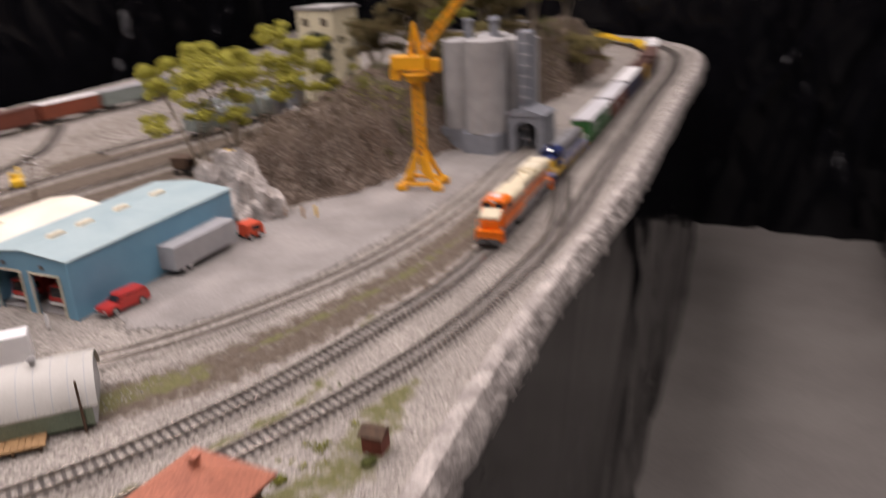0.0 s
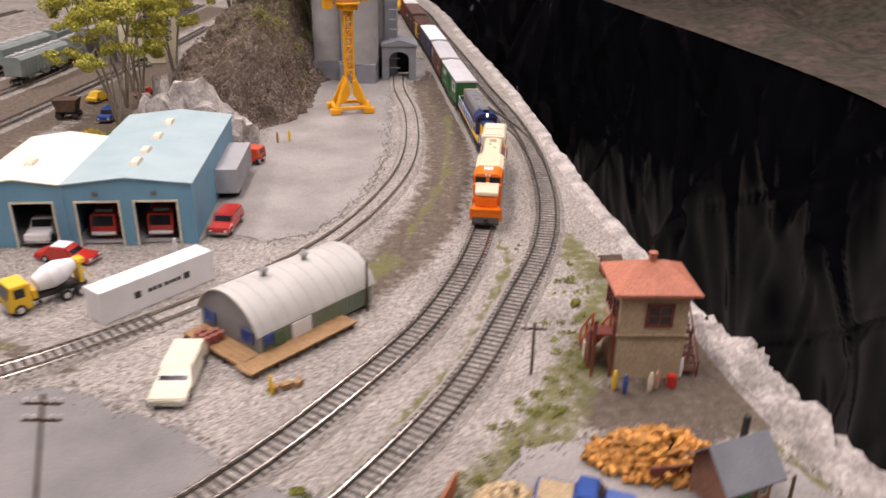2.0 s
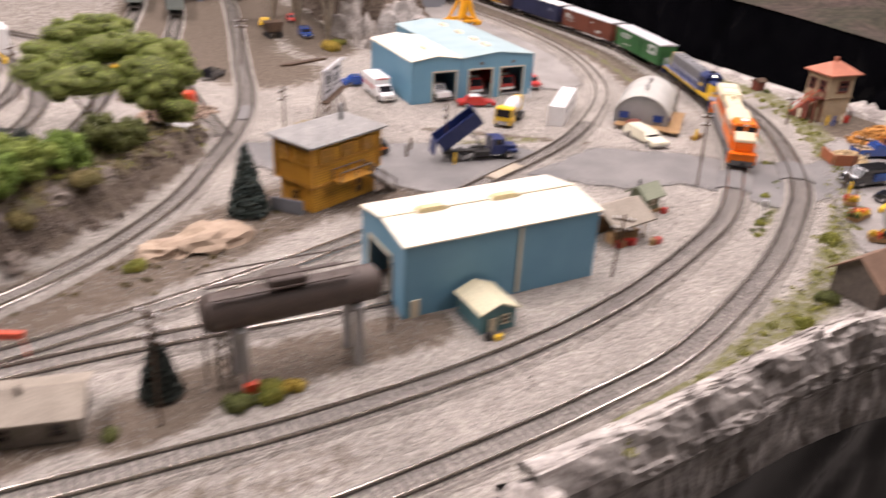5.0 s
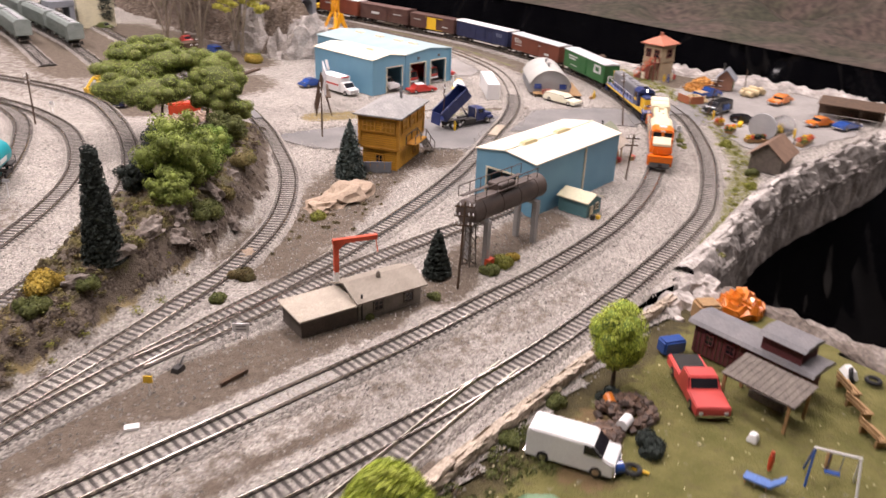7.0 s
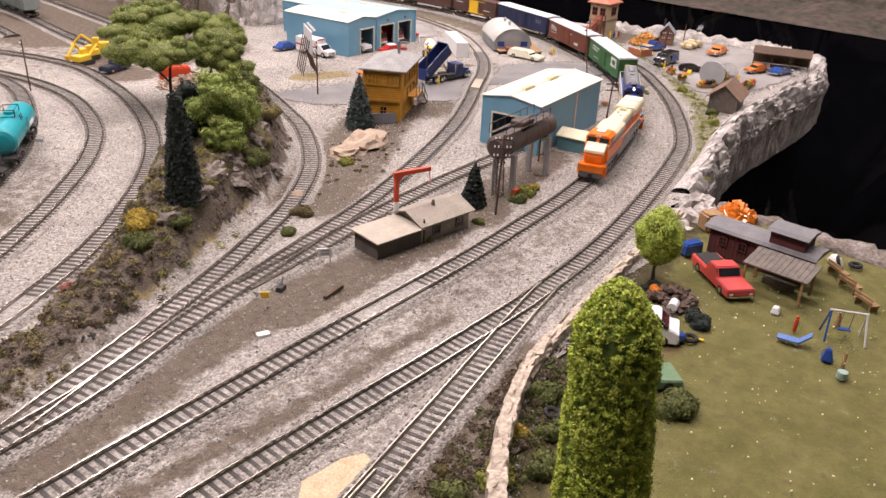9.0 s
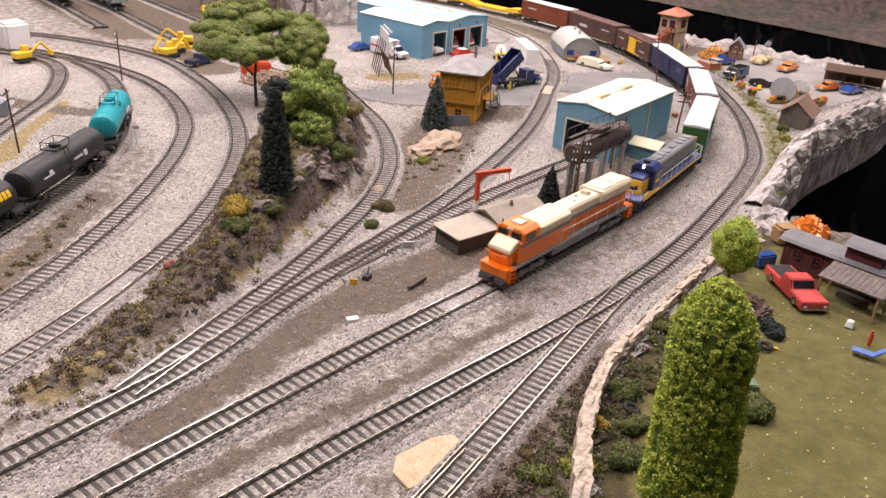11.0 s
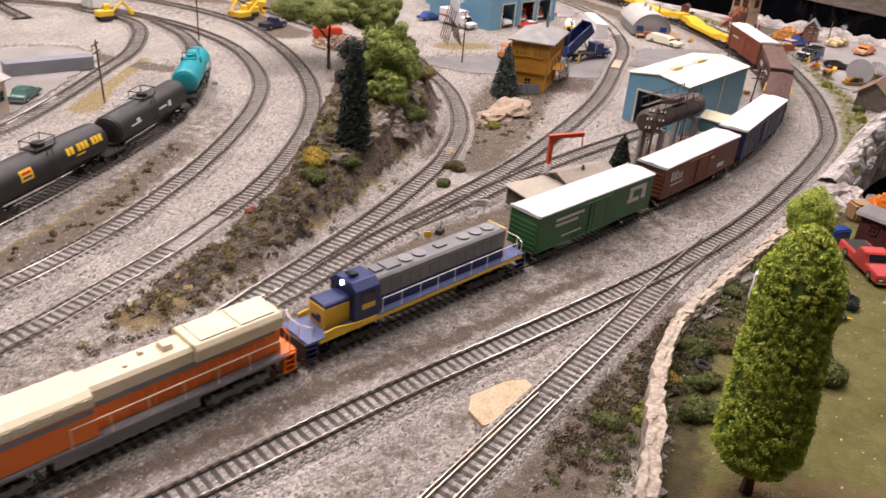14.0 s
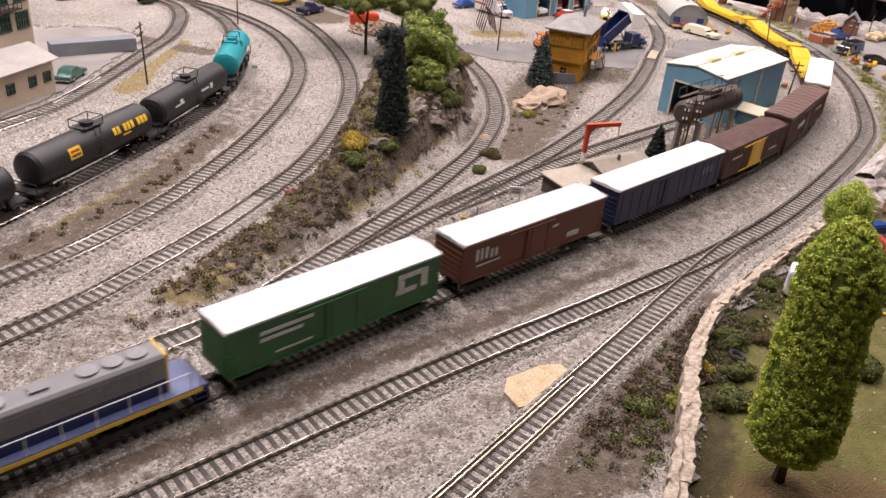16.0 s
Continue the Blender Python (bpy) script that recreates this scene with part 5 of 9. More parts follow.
def yard_tower():
    th = thing("yard_tower", "two-storey ochre yellow signal tower with grey roof", "signal tower", pose(-.922, .415, .0, 0, 0, 33))
    w, d = .098, .056
    for z0, z1, ex in ((0, .030, -.003), (.030, .074, 0)):
        bm = bmesh.new()
        box(bm, (0, 0, (z0 + z1) / 2), (w + ex * 2, d + ex * 2, z1 - z0))
        soften(bm, .0005)
        wl = part("wall", bm, OCHRE, th)
        bm = bmesh.new()
        for k in range(int((z1 - z0) / .003)):
            z = z0 + .002 + k * .003
            for sy in (-1, 1):
                box(bm, (0, sy * (d / 2 + ex + .0002), z), (w + ex * 2, .0006, .0007))
            for sx in (-1, 1):
                box(bm, (sx * (w / 2 + ex + .0002), 0, z), (.0006, d + ex * 2, .0007))
        part("siding", bm, OCHRE_DK, wl)
    bm = bmesh.new()
    for z in (.0305, .0725, .053):
        box(bm, (0, 0, z), (w + .003, d + .003, .0022))
    for sx in (-1, 1):
        for sy in (-1, 1):
            box(bm, (sx * w / 2, sy * d / 2, .052), (.004, .004, .044))
    part("trim", bm, OCHRE_DK, th)
    for x in (-.03, 0, .03):
        window(th, (x, -d / 2 - .0012, .061), .016, .016, "y-", OCHRE_DK, glass=LIT_AMBER, bars_n=2)
    for x in (-.03, .03):
        window(th, (x, d / 2 + .0012, .061), .016, .016, "y+", OCHRE_DK, glass=LIT_AMBER, bars_n=2)
    for y in (-.014, .014):
        window(th, (-w / 2 - .0012, y, .061), .018, .015, "x-", OCHRE_DK, glass=LIT_AMBER, bars_n=2)
        window(th, (w / 2 + .0012, y, .061), .018, .015, "x+", OCHRE_DK, glass=LIT_AMBER, bars_n=2)
    window(th, (-w / 2 + .002, .0, .015), .010, .012, "x-", OCHRE_DK)
    window(th, (.02, -d / 2 + .002, .015), .009, .016, "y-", OCHRE_DK)
    bm = bmesh.new()
    ex = .007
    base = [(-w / 2 - ex, -d / 2 - ex), (w / 2 + ex, -d / 2 - ex), (w / 2 + ex, d / 2 + ex), (-w / 2 - ex, d / 2 + ex)]
    lo = [bm.verts.new((x, y, .0745)) for x, y in base]
    mid = [bm.verts.new((x, y, .0765)) for x, y in base]
    r = [bm.verts.new((-.022, 0, .0905)), bm.verts.new((.022, 0, .0905))]
    for i in range(4):
        bm.faces.new((lo[i], lo[(i + 1) % 4], mid[(i + 1) % 4], mid[i]))
    bm.faces.new(lo[::-1])
    for f in ((mid[0], mid[1], r[1], r[0]), (mid[1], mid[2], r[1]), (mid[2], mid[3], r[0], r[1]), (mid[3], mid[0], r[0])):
        bm.faces.new(f)
    part("roof", bm, SLATE, th)
    bm = bmesh.new()
    tube(bm, (.012, -.008, .082), (.012, -.008, .104), .0022, 8)
    part("chimney", bm, GREY, th)
    # landing and stairs on the long side
    bm = bmesh.new()
    box(bm, (.0, -d / 2 - .008, .0325), (.045, .016, .0015))
    part("landing", bm, OCHRE_DK, th)
    bm = bmesh.new()
    for k in range(9):
        box(bm, (.026 + k * .0042, -d / 2 - .008, .030 - k * .0034), (.0045, .013, .0010))
    for sy in (-.015, -.0015):
        tube(bm, (.022, -d / 2 + sy, .031), (.062, -d / 2 + sy, .001), .0008, 5)
        tube(bm, (.022, -d / 2 + sy, .044), (.062, -d / 2 + sy, .014), .0007, 5)
        tube(bm, (-.022, -d / 2 + sy, .044), (.022, -d / 2 + sy, .044), .0007, 5)
        for x, z in ((-.022, .033), (0, .033), (.022, .033), (.042, .017), (.062, .002)):
            tube(bm, (x, -d / 2 + sy, z), (x, -d / 2 + sy, z + .012), .0007, 5)
    part("stairs", bm, WOOD_GREY, th)
    f = bmesh.new()
    for k in range(4):
        box(f, (k * .0095, 0, .0075), (.0090, .002, .015))
    single("board_fence", f, CONC_DK, "short dark grey board fence beside the tower", "fence", pose(-.985, .385, .001, 0, 0, -35))


yard_tower()


def quonset():
    th = thing("quonset_hut", "round-roofed corrugated grey freight hut with green side", "hut", pose(-.441, .571, 0, 0, 0, 52.5))
    # local x runs along the hut, from the front end
    L, W, sp, rise = .120, .076, .016, .026
    arc = []
    n = 18
    R = (W * W / 4 + rise * rise) / (2 * rise)
    half = math.asin(W / 2 / R)
    for i in range(n + 1):
        a = -half + 2 * half * i / n
        arc.append((R * math.sin(a), sp + 0.004 + rise - R + R * math.cos(a)))
    for x, nm in ((0, "front_wall"), (L - .0015, "rear_wall")):
        bm = bmesh.new()
        prism(bm, [(-W / 2, .004), (W / 2, .004)] + [(y, z) for y, z in arc[::-1]], "x", x, x + .0015)
        end = part(nm, bm, CORR, th)
        for k in range(19 if x == 0 else 0):
            y = -W / 2 + .003 + k * .004
            zt = float(np.interp(y, [p[0] for p in arc], [p[1] for p in arc]))
            bm = bmesh.new()
            box(bm, (-.0004, y, (zt + .004) / 2), (.0008, .0013, zt - .004))
            part("wall_rib", bm, CORR, end)
    bm = bmesh.new()
    prism(bm, [(y * 1.02, z) for y, z in arc] + [(y * 1.03, z + .0012) for y, z in arc[::-1]], "x", -.003, L + .003)
    rf = part("roof", bm, pmat("pale_round_roof", (.50, .49, .45), (.43, .42, .38), 30, .6, grit=.06), th, smooth=True)
    for k in range(10):
        bm = bmesh.new()
        for i in range(n):
            (y0, z0), (y1, z1) = arc[i], arc[i + 1]
            prism(bm, [(y0 * 1.03, z0 + .0010), (y1 * 1.03, z1 + .0010), (y1 * 1.032, z1 + .0013), (y0 * 1.032, z0 + .0013)], "x", .004 + k * .0124, .0048 + k * .0124)
        part("roof_seam", bm, CORR, rf)
    for x in (.036, .078):
        bm = bmesh.new()
        tube(bm, (x, 0, .044), (x, 0, .052), .0022, 10)
        tube(bm, (x, 0, .052), (x, 0, .0535), .0042, 10, r2=.0036)
        tube(bm, (x, 0, .0535), (x, 0, .056), .0034, 10, r2=.0012)
        part("roof_vent", bm, CONC, rf)
    side = pmat("grey_green_siding", (.20, .24, .17), (.16, .20, .14), 60, .7)
    for sy in (-1, 1):
        bm = bmesh.new()
        box(bm, (L / 2, sy * (W / 2 - .0008), .0135), (L - .003, .0016, .019))
        for k in range(28):
            box(bm, (.003 + k * .0041, sy * (W / 2 + .0003), .0135), (.0012, .0007, .0185))
        part("side_wall", bm, side if sy < 0 else CORR, th)
    bm = bmesh.new()
    box(bm, (.040, -W / 2 - .0010, .0120), (.020, .0014, .0150))
    part("loading_door", bm, WHITE, th, "pale sliding door")
    bm = bmesh.new()
    box(bm, (.018, -W / 2 - .0010, .0120), (.011, .0014, .0150))
    part("side_door", bm, pmat("green_door", (.10, .16, .08), (.08, .13, .07), 60, .7), th)
    blue = pmat("blue_glass", (.015, .05, .30), (.02, .06, .34), 60, .3)
    for y in (-.024, .024):
        window(th, (-.0008, y, .0165), .0125, .0085, "x-", BLUECAR, glass=blue)
    window(th, (.007, -W / 2 - .0010, .0165), .008, .007, "y-", BLUECAR, glass=blue)
    # platform
    pl = thing("loading_platform", "raw wooden loading platform along the hut", "platform", pose(-.441, .571, 0, 0, 0, 52.5))
    bm = bmesh.new()
    for k in range(22):
        box(bm, (-.022 + k * .0049, -W / 2 - .0095, .0060), (.0046, .019, .0014))
    part("plank_deck", bm, WOOD, pl)
    bm = bmesh.new()
    for k in range(4):
        box(bm, (-.0195 + k * .0052, -.003, .0060), (.0048, .072, .0014))
    part("plank_deck", bm, WOOD, pl)
    bm = bmesh.new()
    for k in range(6):
        for y in (-.001, -.0165):
            box(bm, (-.018 + k * .0195, -W / 2 + y, .0026), (.0024, .0024, .0054))
    for y in (.030, -.02):
        box(bm, (-.021, y, .0026), (.0024, .0024, .0054))
    part("post", bm, WOOD_DK, pl)
    for k in range(8):
        bm = bmesh.new()
        tube(bm, (0, 0, 0), (0, 0, .0068), .0029, 10)
        for z in (.0018, .0050):
            tube(bm, (0, 0, z - .0004), (0, 0, z + .0004), .0031, 10)
        single("barrel", bm, BRICKRED, "dull red barrel on the platform", "barrel", pose(-.441, .571, 0, 0, 0, 52.5) @ pose(-.020 + (k % 3) * .0062, .002 + (k // 3) * .0064, .0068), "barrels on the platform")
    for k in range(3):
        bm = bmesh.new()
        for j in range(3):
            box(bm, (0, 0, .001 + j * .0017), (.007, .006, .0012), rz=3 * j)
        single("pallet_stack", bm, WOOD, "small stack of wooden pallets", "pallets", pose(-.392 + k * .008, .508 + k * .004, 0, 0, 0, 30 * k), "pallets")


quonset()


def red_tower():
    th = thing("signal_tower", "beige two-storey signal tower with red hip roof", "signal tower", pose(-.121, .566, .0, 0, 0, 4))
    w, d, h = .050, .043, .071
    bm = bmesh.new()
    box(bm, (0, 0, h / 2), (w, d, h))
    soften(bm, .0006)
    part("wall", bm, STUCCO, th)
    bm = bmesh.new()
    for z in (.036, .0365, .068):
        box(bm, (0, 0, z), (w + .002, d + .002, .0022))
    part("belt_trim", bm, pmat("tan_trim", (.36, .27, .17), (.32, .24, .15), 60, .7), th)
    bm = bmesh.new()
    ex = .0065
    base = [(-w / 2 - ex, -d / 2 - ex), (w / 2 + ex, -d / 2 - ex), (w / 2 + ex, d / 2 + ex), (-w / 2 - ex, d / 2 + ex)]
    lo = [bm.verts.new((x, y, h + .0004)) for x, y in base]
    mid = [bm.verts.new((x, y, h + .0024)) for x, y in base]
    r = [bm.verts.new((-.009, 0, h + .0175)), bm.verts.new((.009, 0, h + .0175))]
    for i in range(4):
        bm.faces.new((lo[i], lo[(i + 1) % 4], mid[(i + 1) % 4], mid[i]))
    bm.faces.new(lo[::-1])
    for f in ((mid[0], mid[1], r[1], r[0]), (mid[1], mid[2], r[1]), (mid[2], mid[3], r[0], r[1]), (mid[3], mid[0], r[0])):
        bm.faces.new(f)
    part("roof", bm, RED_ROOF, th)
    bm = bmesh.new()
    box(bm, (0, 0, h + .0195), (.0045, .0045, .0065))
    box(bm, (0, 0, h + .0228), (.0056, .0056, .0014))
    part("chimney", bm, RED_ROOF, th)
    window(th, (.004, -d / 2, .054), .018, .016, "y-", RED_WOOD, bars_n=1)
    for y in (-.010, .010):
        window(th, (-w / 2, y, .054), .012, .016, "x-", RED_WOOD)
        window(th, (w / 2, y, .054), .012, .016, "x+", RED_WOOD)
    window(th, (0, d / 2, .054), .03, .016, "y+", RED_WOOD, bars_n=2)
    # stair and porch on the west side
    bm = bmesh.new()
    for k in range(9):
        box(bm, (-w / 2 - .009, .026 - k * .0040, .004 + k * .0037), (.014, .0042, .0011))
    for x in (-.0025, -.016):
        tube(bm, (-w / 2 + x, .028, .002), (-w / 2 + x, -.008, .036), .0008, 5)
        tube(bm, (-w / 2 + x, .028, .014), (-w / 2 + x, -.008, .048), .0007, 5)
        for y, z in ((.028, .002), (.010, .018), (-.008, .036)):
            tube(bm, (-w / 2 + x, y, z), (-w / 2 + x, y, z + .012), .0008, 5)
    part("stairs", bm, SCARLET, th, "red wooden stairs")
    bm = bmesh.new()
    prism(bm, [(.028, .001), (-.008, .001), (-.008, .034)], "x", -w / 2 - .0166, -w / 2 - .0158)
    box(bm, (-w / 2 - .009, -.014, .0368), (.016, .013, .0016))
    for x in (-.002, -.016):
        box(bm, (-w / 2 + x, -.019, .024), (.0022, .0022, .048))
    part("porch", bm, RED_WOOD, th)
    bm = bmesh.new()
    box(bm, (-w / 2 - .0172, .006, .009), (.0010, .007, .014))
    part("stair_door", bm, TRIM, th)
    # second stair down the east side
    for k in range(9):
        bm = bmesh.new()
        box(bm, (w / 2 + .008, .022 - k * .0046, .036 - k * .0040), (.013, .0046, .0011))
        part("east_step", bm, RED_WOOD, th)
    for x in (.0022, .0142):
        bm = bmesh.new()
        tube(bm, (w / 2 + x, .025, .036), (w / 2 + x, -.018, .001), .0008, 5)
        tube(bm, (w / 2 + x, .025, .048), (w / 2 + x, -.018, .013), .0007, 5)
        for y, z in ((.025, .0), (.004, .0), (-.018, .0)):
            tube(bm, (w / 2 + x, y, z), (w / 2 + x, y, {.025: .048, .004: .031}.get(y, .013)), .0008, 5)
        part("east_rail", bm, RED_WOOD, th)


red_tower()


def silos():
    th = thing("grain_silos", "cluster of tall grey concrete silos with blue-grey bases", "silos", pose(-.50, 1.56, 0))
    for x, y, r, h in ((-.038, 0, .031, .186), (.022, -.020, .035, .190), (-.005, .060, .031, .19), (.055, .050, .031, .186)):
        bm = bmesh.new()
        tube(bm, (x, y, .036), (x, y, h), r, 28)
        tube(bm, (x, y, h), (x, y, h + .004), r * 1.02, 28, r2=r * .5)
        part("silo", bm, CONC, th, smooth=True)
        bm = bmesh.new()
        box(bm, (x, y, .018), (r * 1.9, r * 1.9, .036))
        soften(bm, .001)
        part("base", bm, CONC_DK, th)
    bm = bmesh.new()
    for x, y in ((-.02, .0), (.03, .0), (.01, .04)):
        tube(bm, (x, y, .19), (x, y, .218), .008, 12)
        tube(bm, (x, y, .218), (x, y, .222), .010, 12)
    box(bm, (.075, .03, .10), (.022, .03, .20))
    part("head_house", bm, CONC_DK, th)
    bm = bmesh.new()
    for k in range(12):
        box(bm, (.085, .004, .02 + k * .018), (.02, .001, .002))
    part("ladder", bm, GREY_LT, th)
    gate = thing("loading_portal", "blue-grey concrete loading portal over the track end", "portal", pose(-.405, 1.545, 0, 0, 0, 6))
    bm = bmesh.new()
    for sx in (-1, 1):
        box(bm, (sx * .0255, .028, .032), (.013, .06, .064))
    n = 10
    for i in range(n):
        a0, a1 = math.pi * i / n, math.pi * (i + 1) / n
        p0, p1 = (.019 * math.cos(a0), .040 + .014 * math.sin(a0)), (.019 * math.cos(a1), .040 + .014 * math.sin(a1))
        prism(bm, [p0, (p0[0], .064), (p1[0], .064), p1], "y", -.002, .058)
    part("wall", bm, CONC_DK, gate)
    bm = bmesh.new()
    prism(bm, [(-.034, .064), (.034, .064), (.034, .067), (0, .076), (-.034, .067)], "y", -.004, .060)
    part("roof", bm, CONC_DK, gate)
    # dark plate across the arch, in place of the shade inside
    bm = bmesh.new()
    box(bm, (0, .056, .03), (.038, .002, .05))
    part("shade_panel", bm, SHADE, gate)


silos()


def tower_crane():
    th = thing("tower_crane", "tall bright yellow plastic harbour crane", "crane", pose(-.461, 1.306, .0016, 0, 0, 18) @ Matrix.Scale(.9, 4))
    bm = bmesh.new()
    for sx in (-1, 1):
        for sy in (-1, 1):
            box(bm, (sx * .030, sy * .024, .005), (.018, .012, .010))
    for sy in (-1, 1):
        box(bm, (0, sy * .024, .010), (.062, .007, .006))
    for sx in (-1, 1):
        box(bm, (sx * .030, 0, .010), (.007, .048, .006))
    soften(bm, .0008)
    part("foot", bm, CRANE, th)
    bm = bmesh.new()
    for sx in (-1, 1):
        for sy in (-1, 1):
            tube(bm, (sx * .027, sy * .021, .010), (sx * .0066, sy * .0066, .060), .0042, 6)
            tube(bm, (sx * .0066, sy * .0066, .060), (sx * .0066, sy * .0066, .185), .0022, 6)
    for sx in (-1, 1):
        prism(bm, [(sx * .024, .018), (sx * .009, .058), (sx * .002, .058), (sx * .002, .034), (sx * .014, .018)], "y", -.0215, -.0185)
    part("leg", bm, CRANE, th)
    bm = bmesh.new()
    for k in range(9):
        z0, z1 = .060 + k * .0139, .060 + (k + 1) * .0139
        for s in (-1, 1):
            f = 1 if k % 2 else -1
            tube(bm, (-f * .0066, s * .0066, z0), (f * .0066, s * .0066, z1), .0015, 5)
            tube(bm, (s * .0066, -f * .0066, z0), (s * .0066, f * .0066, z1), .0015, 5)
            tube(bm, (-.0066, s * .0066, z1), (.0066, s * .0066, z1), .0015, 5)
            tube(bm, (s * .0066, -.0066, z1), (s * .0066, .0066, z1), .0015, 5)
    part("mast", bm, CRANE, th)
    bm = bmesh.new()
    tube(bm, (0, 0, .176), (0, 0, .186), .018, 20)
    tube(bm, (0, 0, .186), (0, 0, .190), .024, 20)
    box(bm, (-.010, 0, .206), (.058, .026, .022))
    box(bm, (.030, .004, .201), (.018, .018, .020))
    box(bm, (-.034, 0, .188), (.016, .020, .018))
    soften(bm, .001)
    part("slewing_cab", bm, CRANE, th)
    bm = bmesh.new()
    for sx in (-1, 1):
        for sy in (-1, 1):
            tube(bm, (sx * .009, sy * .009, .215), (0, 0, .268), .0026, 6)
    part("peak", bm, CRANE, th)
    bm = bmesh.new()
    for sy in (-1, 1):
        tube(bm, (.012, sy * .008, .216), (.16, sy * .004, .40), .0022, 6)
        tube(bm, (.012, sy * .008, .232), (.16, sy * .004, .405), .0018, 6)
    for k in range(12):
        u = k / 12
        a = (.012 + .148 * u, .008 - .004 * u, .216 + .184 * u)
        tube(bm, a, (a[0], -a[1], a[2] + .012), .0012, 5)
        tube(bm, a, (a[0] + .012, a[1], a[2] + .028 * (1 - u) + .012), .0012, 5)
    part("jib", bm, CRANE, th)


tower_crane()


def farm_house():
    th = thing("section_house", "weathered grey house with tan felt roof and lean-to", "house", pose(-1.245, .078, .0005, 0, 0, -3) @ Matrix.Scale(.86, 4))
    wall = pmat("grey_board_wall", (.27, .245, .21), (.20, .18, .155), 90, .8, grit=.2)
    dark = pmat("dark_board_wall", (.10, .082, .066), (.075, .062, .05), 90, .85, grit=.25)
    bm = bmesh.new()
    box(bm, (.075, 0, .012), (.078, .048, .024))
    prism(bm, [(-.024, .024), (.024, .024), (0, .033)], "x", .0362, .1138)
    part("wall", bm, wall, th)
    bm = bmesh.new()
    prism(bm, [(-.030, .022), (0, .034), (0, .0355), (-.030, .0235)], "x", .031, .119)
    prism(bm, [(0, .034), (.030, .022), (.030, .0235), (0, .0355)], "x", .031, .119)
    rf = part("roof", bm, TAN_ROOF, th)
    bm = bmesh.new()
    tube(bm, (.072, -.004, .034), (.072, -.004, .040), .0028, 8, r2=.0016)
    part("roof_vent", bm, WOOD_GREY, rf)
    bm = bmesh.new()
    box(bm, (.002, -.004, .010), (.064, .042, .020))
    part("lean_to", bm, dark, th, "dark board lean-to")
    bm = bmesh.new()
    prism(bm, [(-.030, .0205), (.020, .0225), (.020, .024), (-.030, .022)], "x", -.034, .0362)
    part("lean_to_roof", bm, pmat("pale_felt_roof", (.42, .37, .30), (.36, .315, .25), 50, .85), th)
    window(th, (.060, -.024, .012), .011, .011, "y-", WOOD_GREY)
    window(th, (.098, -.024, .012), .011, .011, "y-", WOOD_GREY)
    window(th, (.1140, .0, .012), .010, .010, "x+", WOOD_GREY)
    bm = bmesh.new()
    tube(bm, (.040, -.024, .0), (.040, -.024, .030), .0012, 6)
    part("stove_pipe", bm, DARK, th)


farm_house()


def tank_on_legs():
    th = thing("fuel_tank", "long rusty brown tank raised on concrete legs", "tank", pose(-1.005, .098, 0, 0, 0, 9.5))
    L, r, zc = .122, .0135, .061
    bm = bmesh.new()
    tube(bm, (-L / 2, 0, zc), (L / 2, 0, zc), r, 22)
    tube(bm, (-L / 2 - .004, 0, zc), (-L / 2, 0, zc), r * .7, 22, r2=r)
    tube(bm, (L / 2, 0, zc), (L / 2 + .004, 0, zc), r, 22, r2=r * .7)
    tk = part("tank_body", bm, TANKBRN, th, smooth=True)
    for x in (-.045, -.015, .015, .045):
        bm = bmesh.new()
        tube(bm, (x - .0008, 0, zc), (x + .0008, 0, zc), r + .0005, 22)
        part("band", bm, TANKBRN, tk)
    bm = bmesh.new()
    box(bm, (-.005, 0, zc + r + .003), (.026, .018, .008))
    soften(bm, .001)
    part("dome", bm, TANKBRN, tk)
    bm = bmesh.new()
    for sy in (-1, 1):
        box(bm, (-.01, sy * .009, zc + r + .0015), (L * .8, .004, .001))
        tube(bm, (-L / 2, sy * .011, zc + r + .012), (L * .36, sy * .011, zc + r + .012), .0006, 5)
        for k in range(7):
            x = -L / 2 + k * L * .143
            tube(bm, (x, sy * .011, zc + r + .001), (x, sy * .011, zc + r + .012), .0005, 5)
    part("catwalk", bm, TANKBRN, tk)
    for x in (-.040, .045):
        bm = bmesh.new()
        for y in (-.012, .012):
            box(bm, (x, y, .0235), (.0055, .0055, .048))
        box(bm, (x, 0, .0475), (.007, .030, .004))
        part("leg", bm, CONC, th)
    # lattice tower and plumbing at the west end
    bm = bmesh.new()
    for sx in (-1, 1):
        for sy in (-1, 1):
            tube(bm, (-.052 + sx * .005, sy * .005, 0), (-.052 + sx * .003, sy * .003, .054), .0007, 5)
    for k in range(6):
        z0, z1 = k * .008, (k + 1) * .008
        for s in (-1, 1):
            f = 1 if k % 2 else -1
            tube(bm, (-.052 - f * .005, s * .005, z0), (-.052 + f * .005, s * .005, z1), .0005, 4)
            tube(bm, (-.052 + s * .005, -f * .005, z0), (-.052 + s * .005, f * .005, z1), .0005, 4)
    tube(bm, (-.064, .0, .004), (-.064, 0, .048), .0011, 6)
    part("lattice_post", bm, WOOD_GREY, th)
    bm = bmesh.new()
    box(bm, (-.038, -.016, .004), (.010, .006, .008))
    single("pump_box", bm, SCARLET, "small red pump box under the tank", "pump", th.matrix_world @ pose(0, 0, 0))


tank_on_legs()


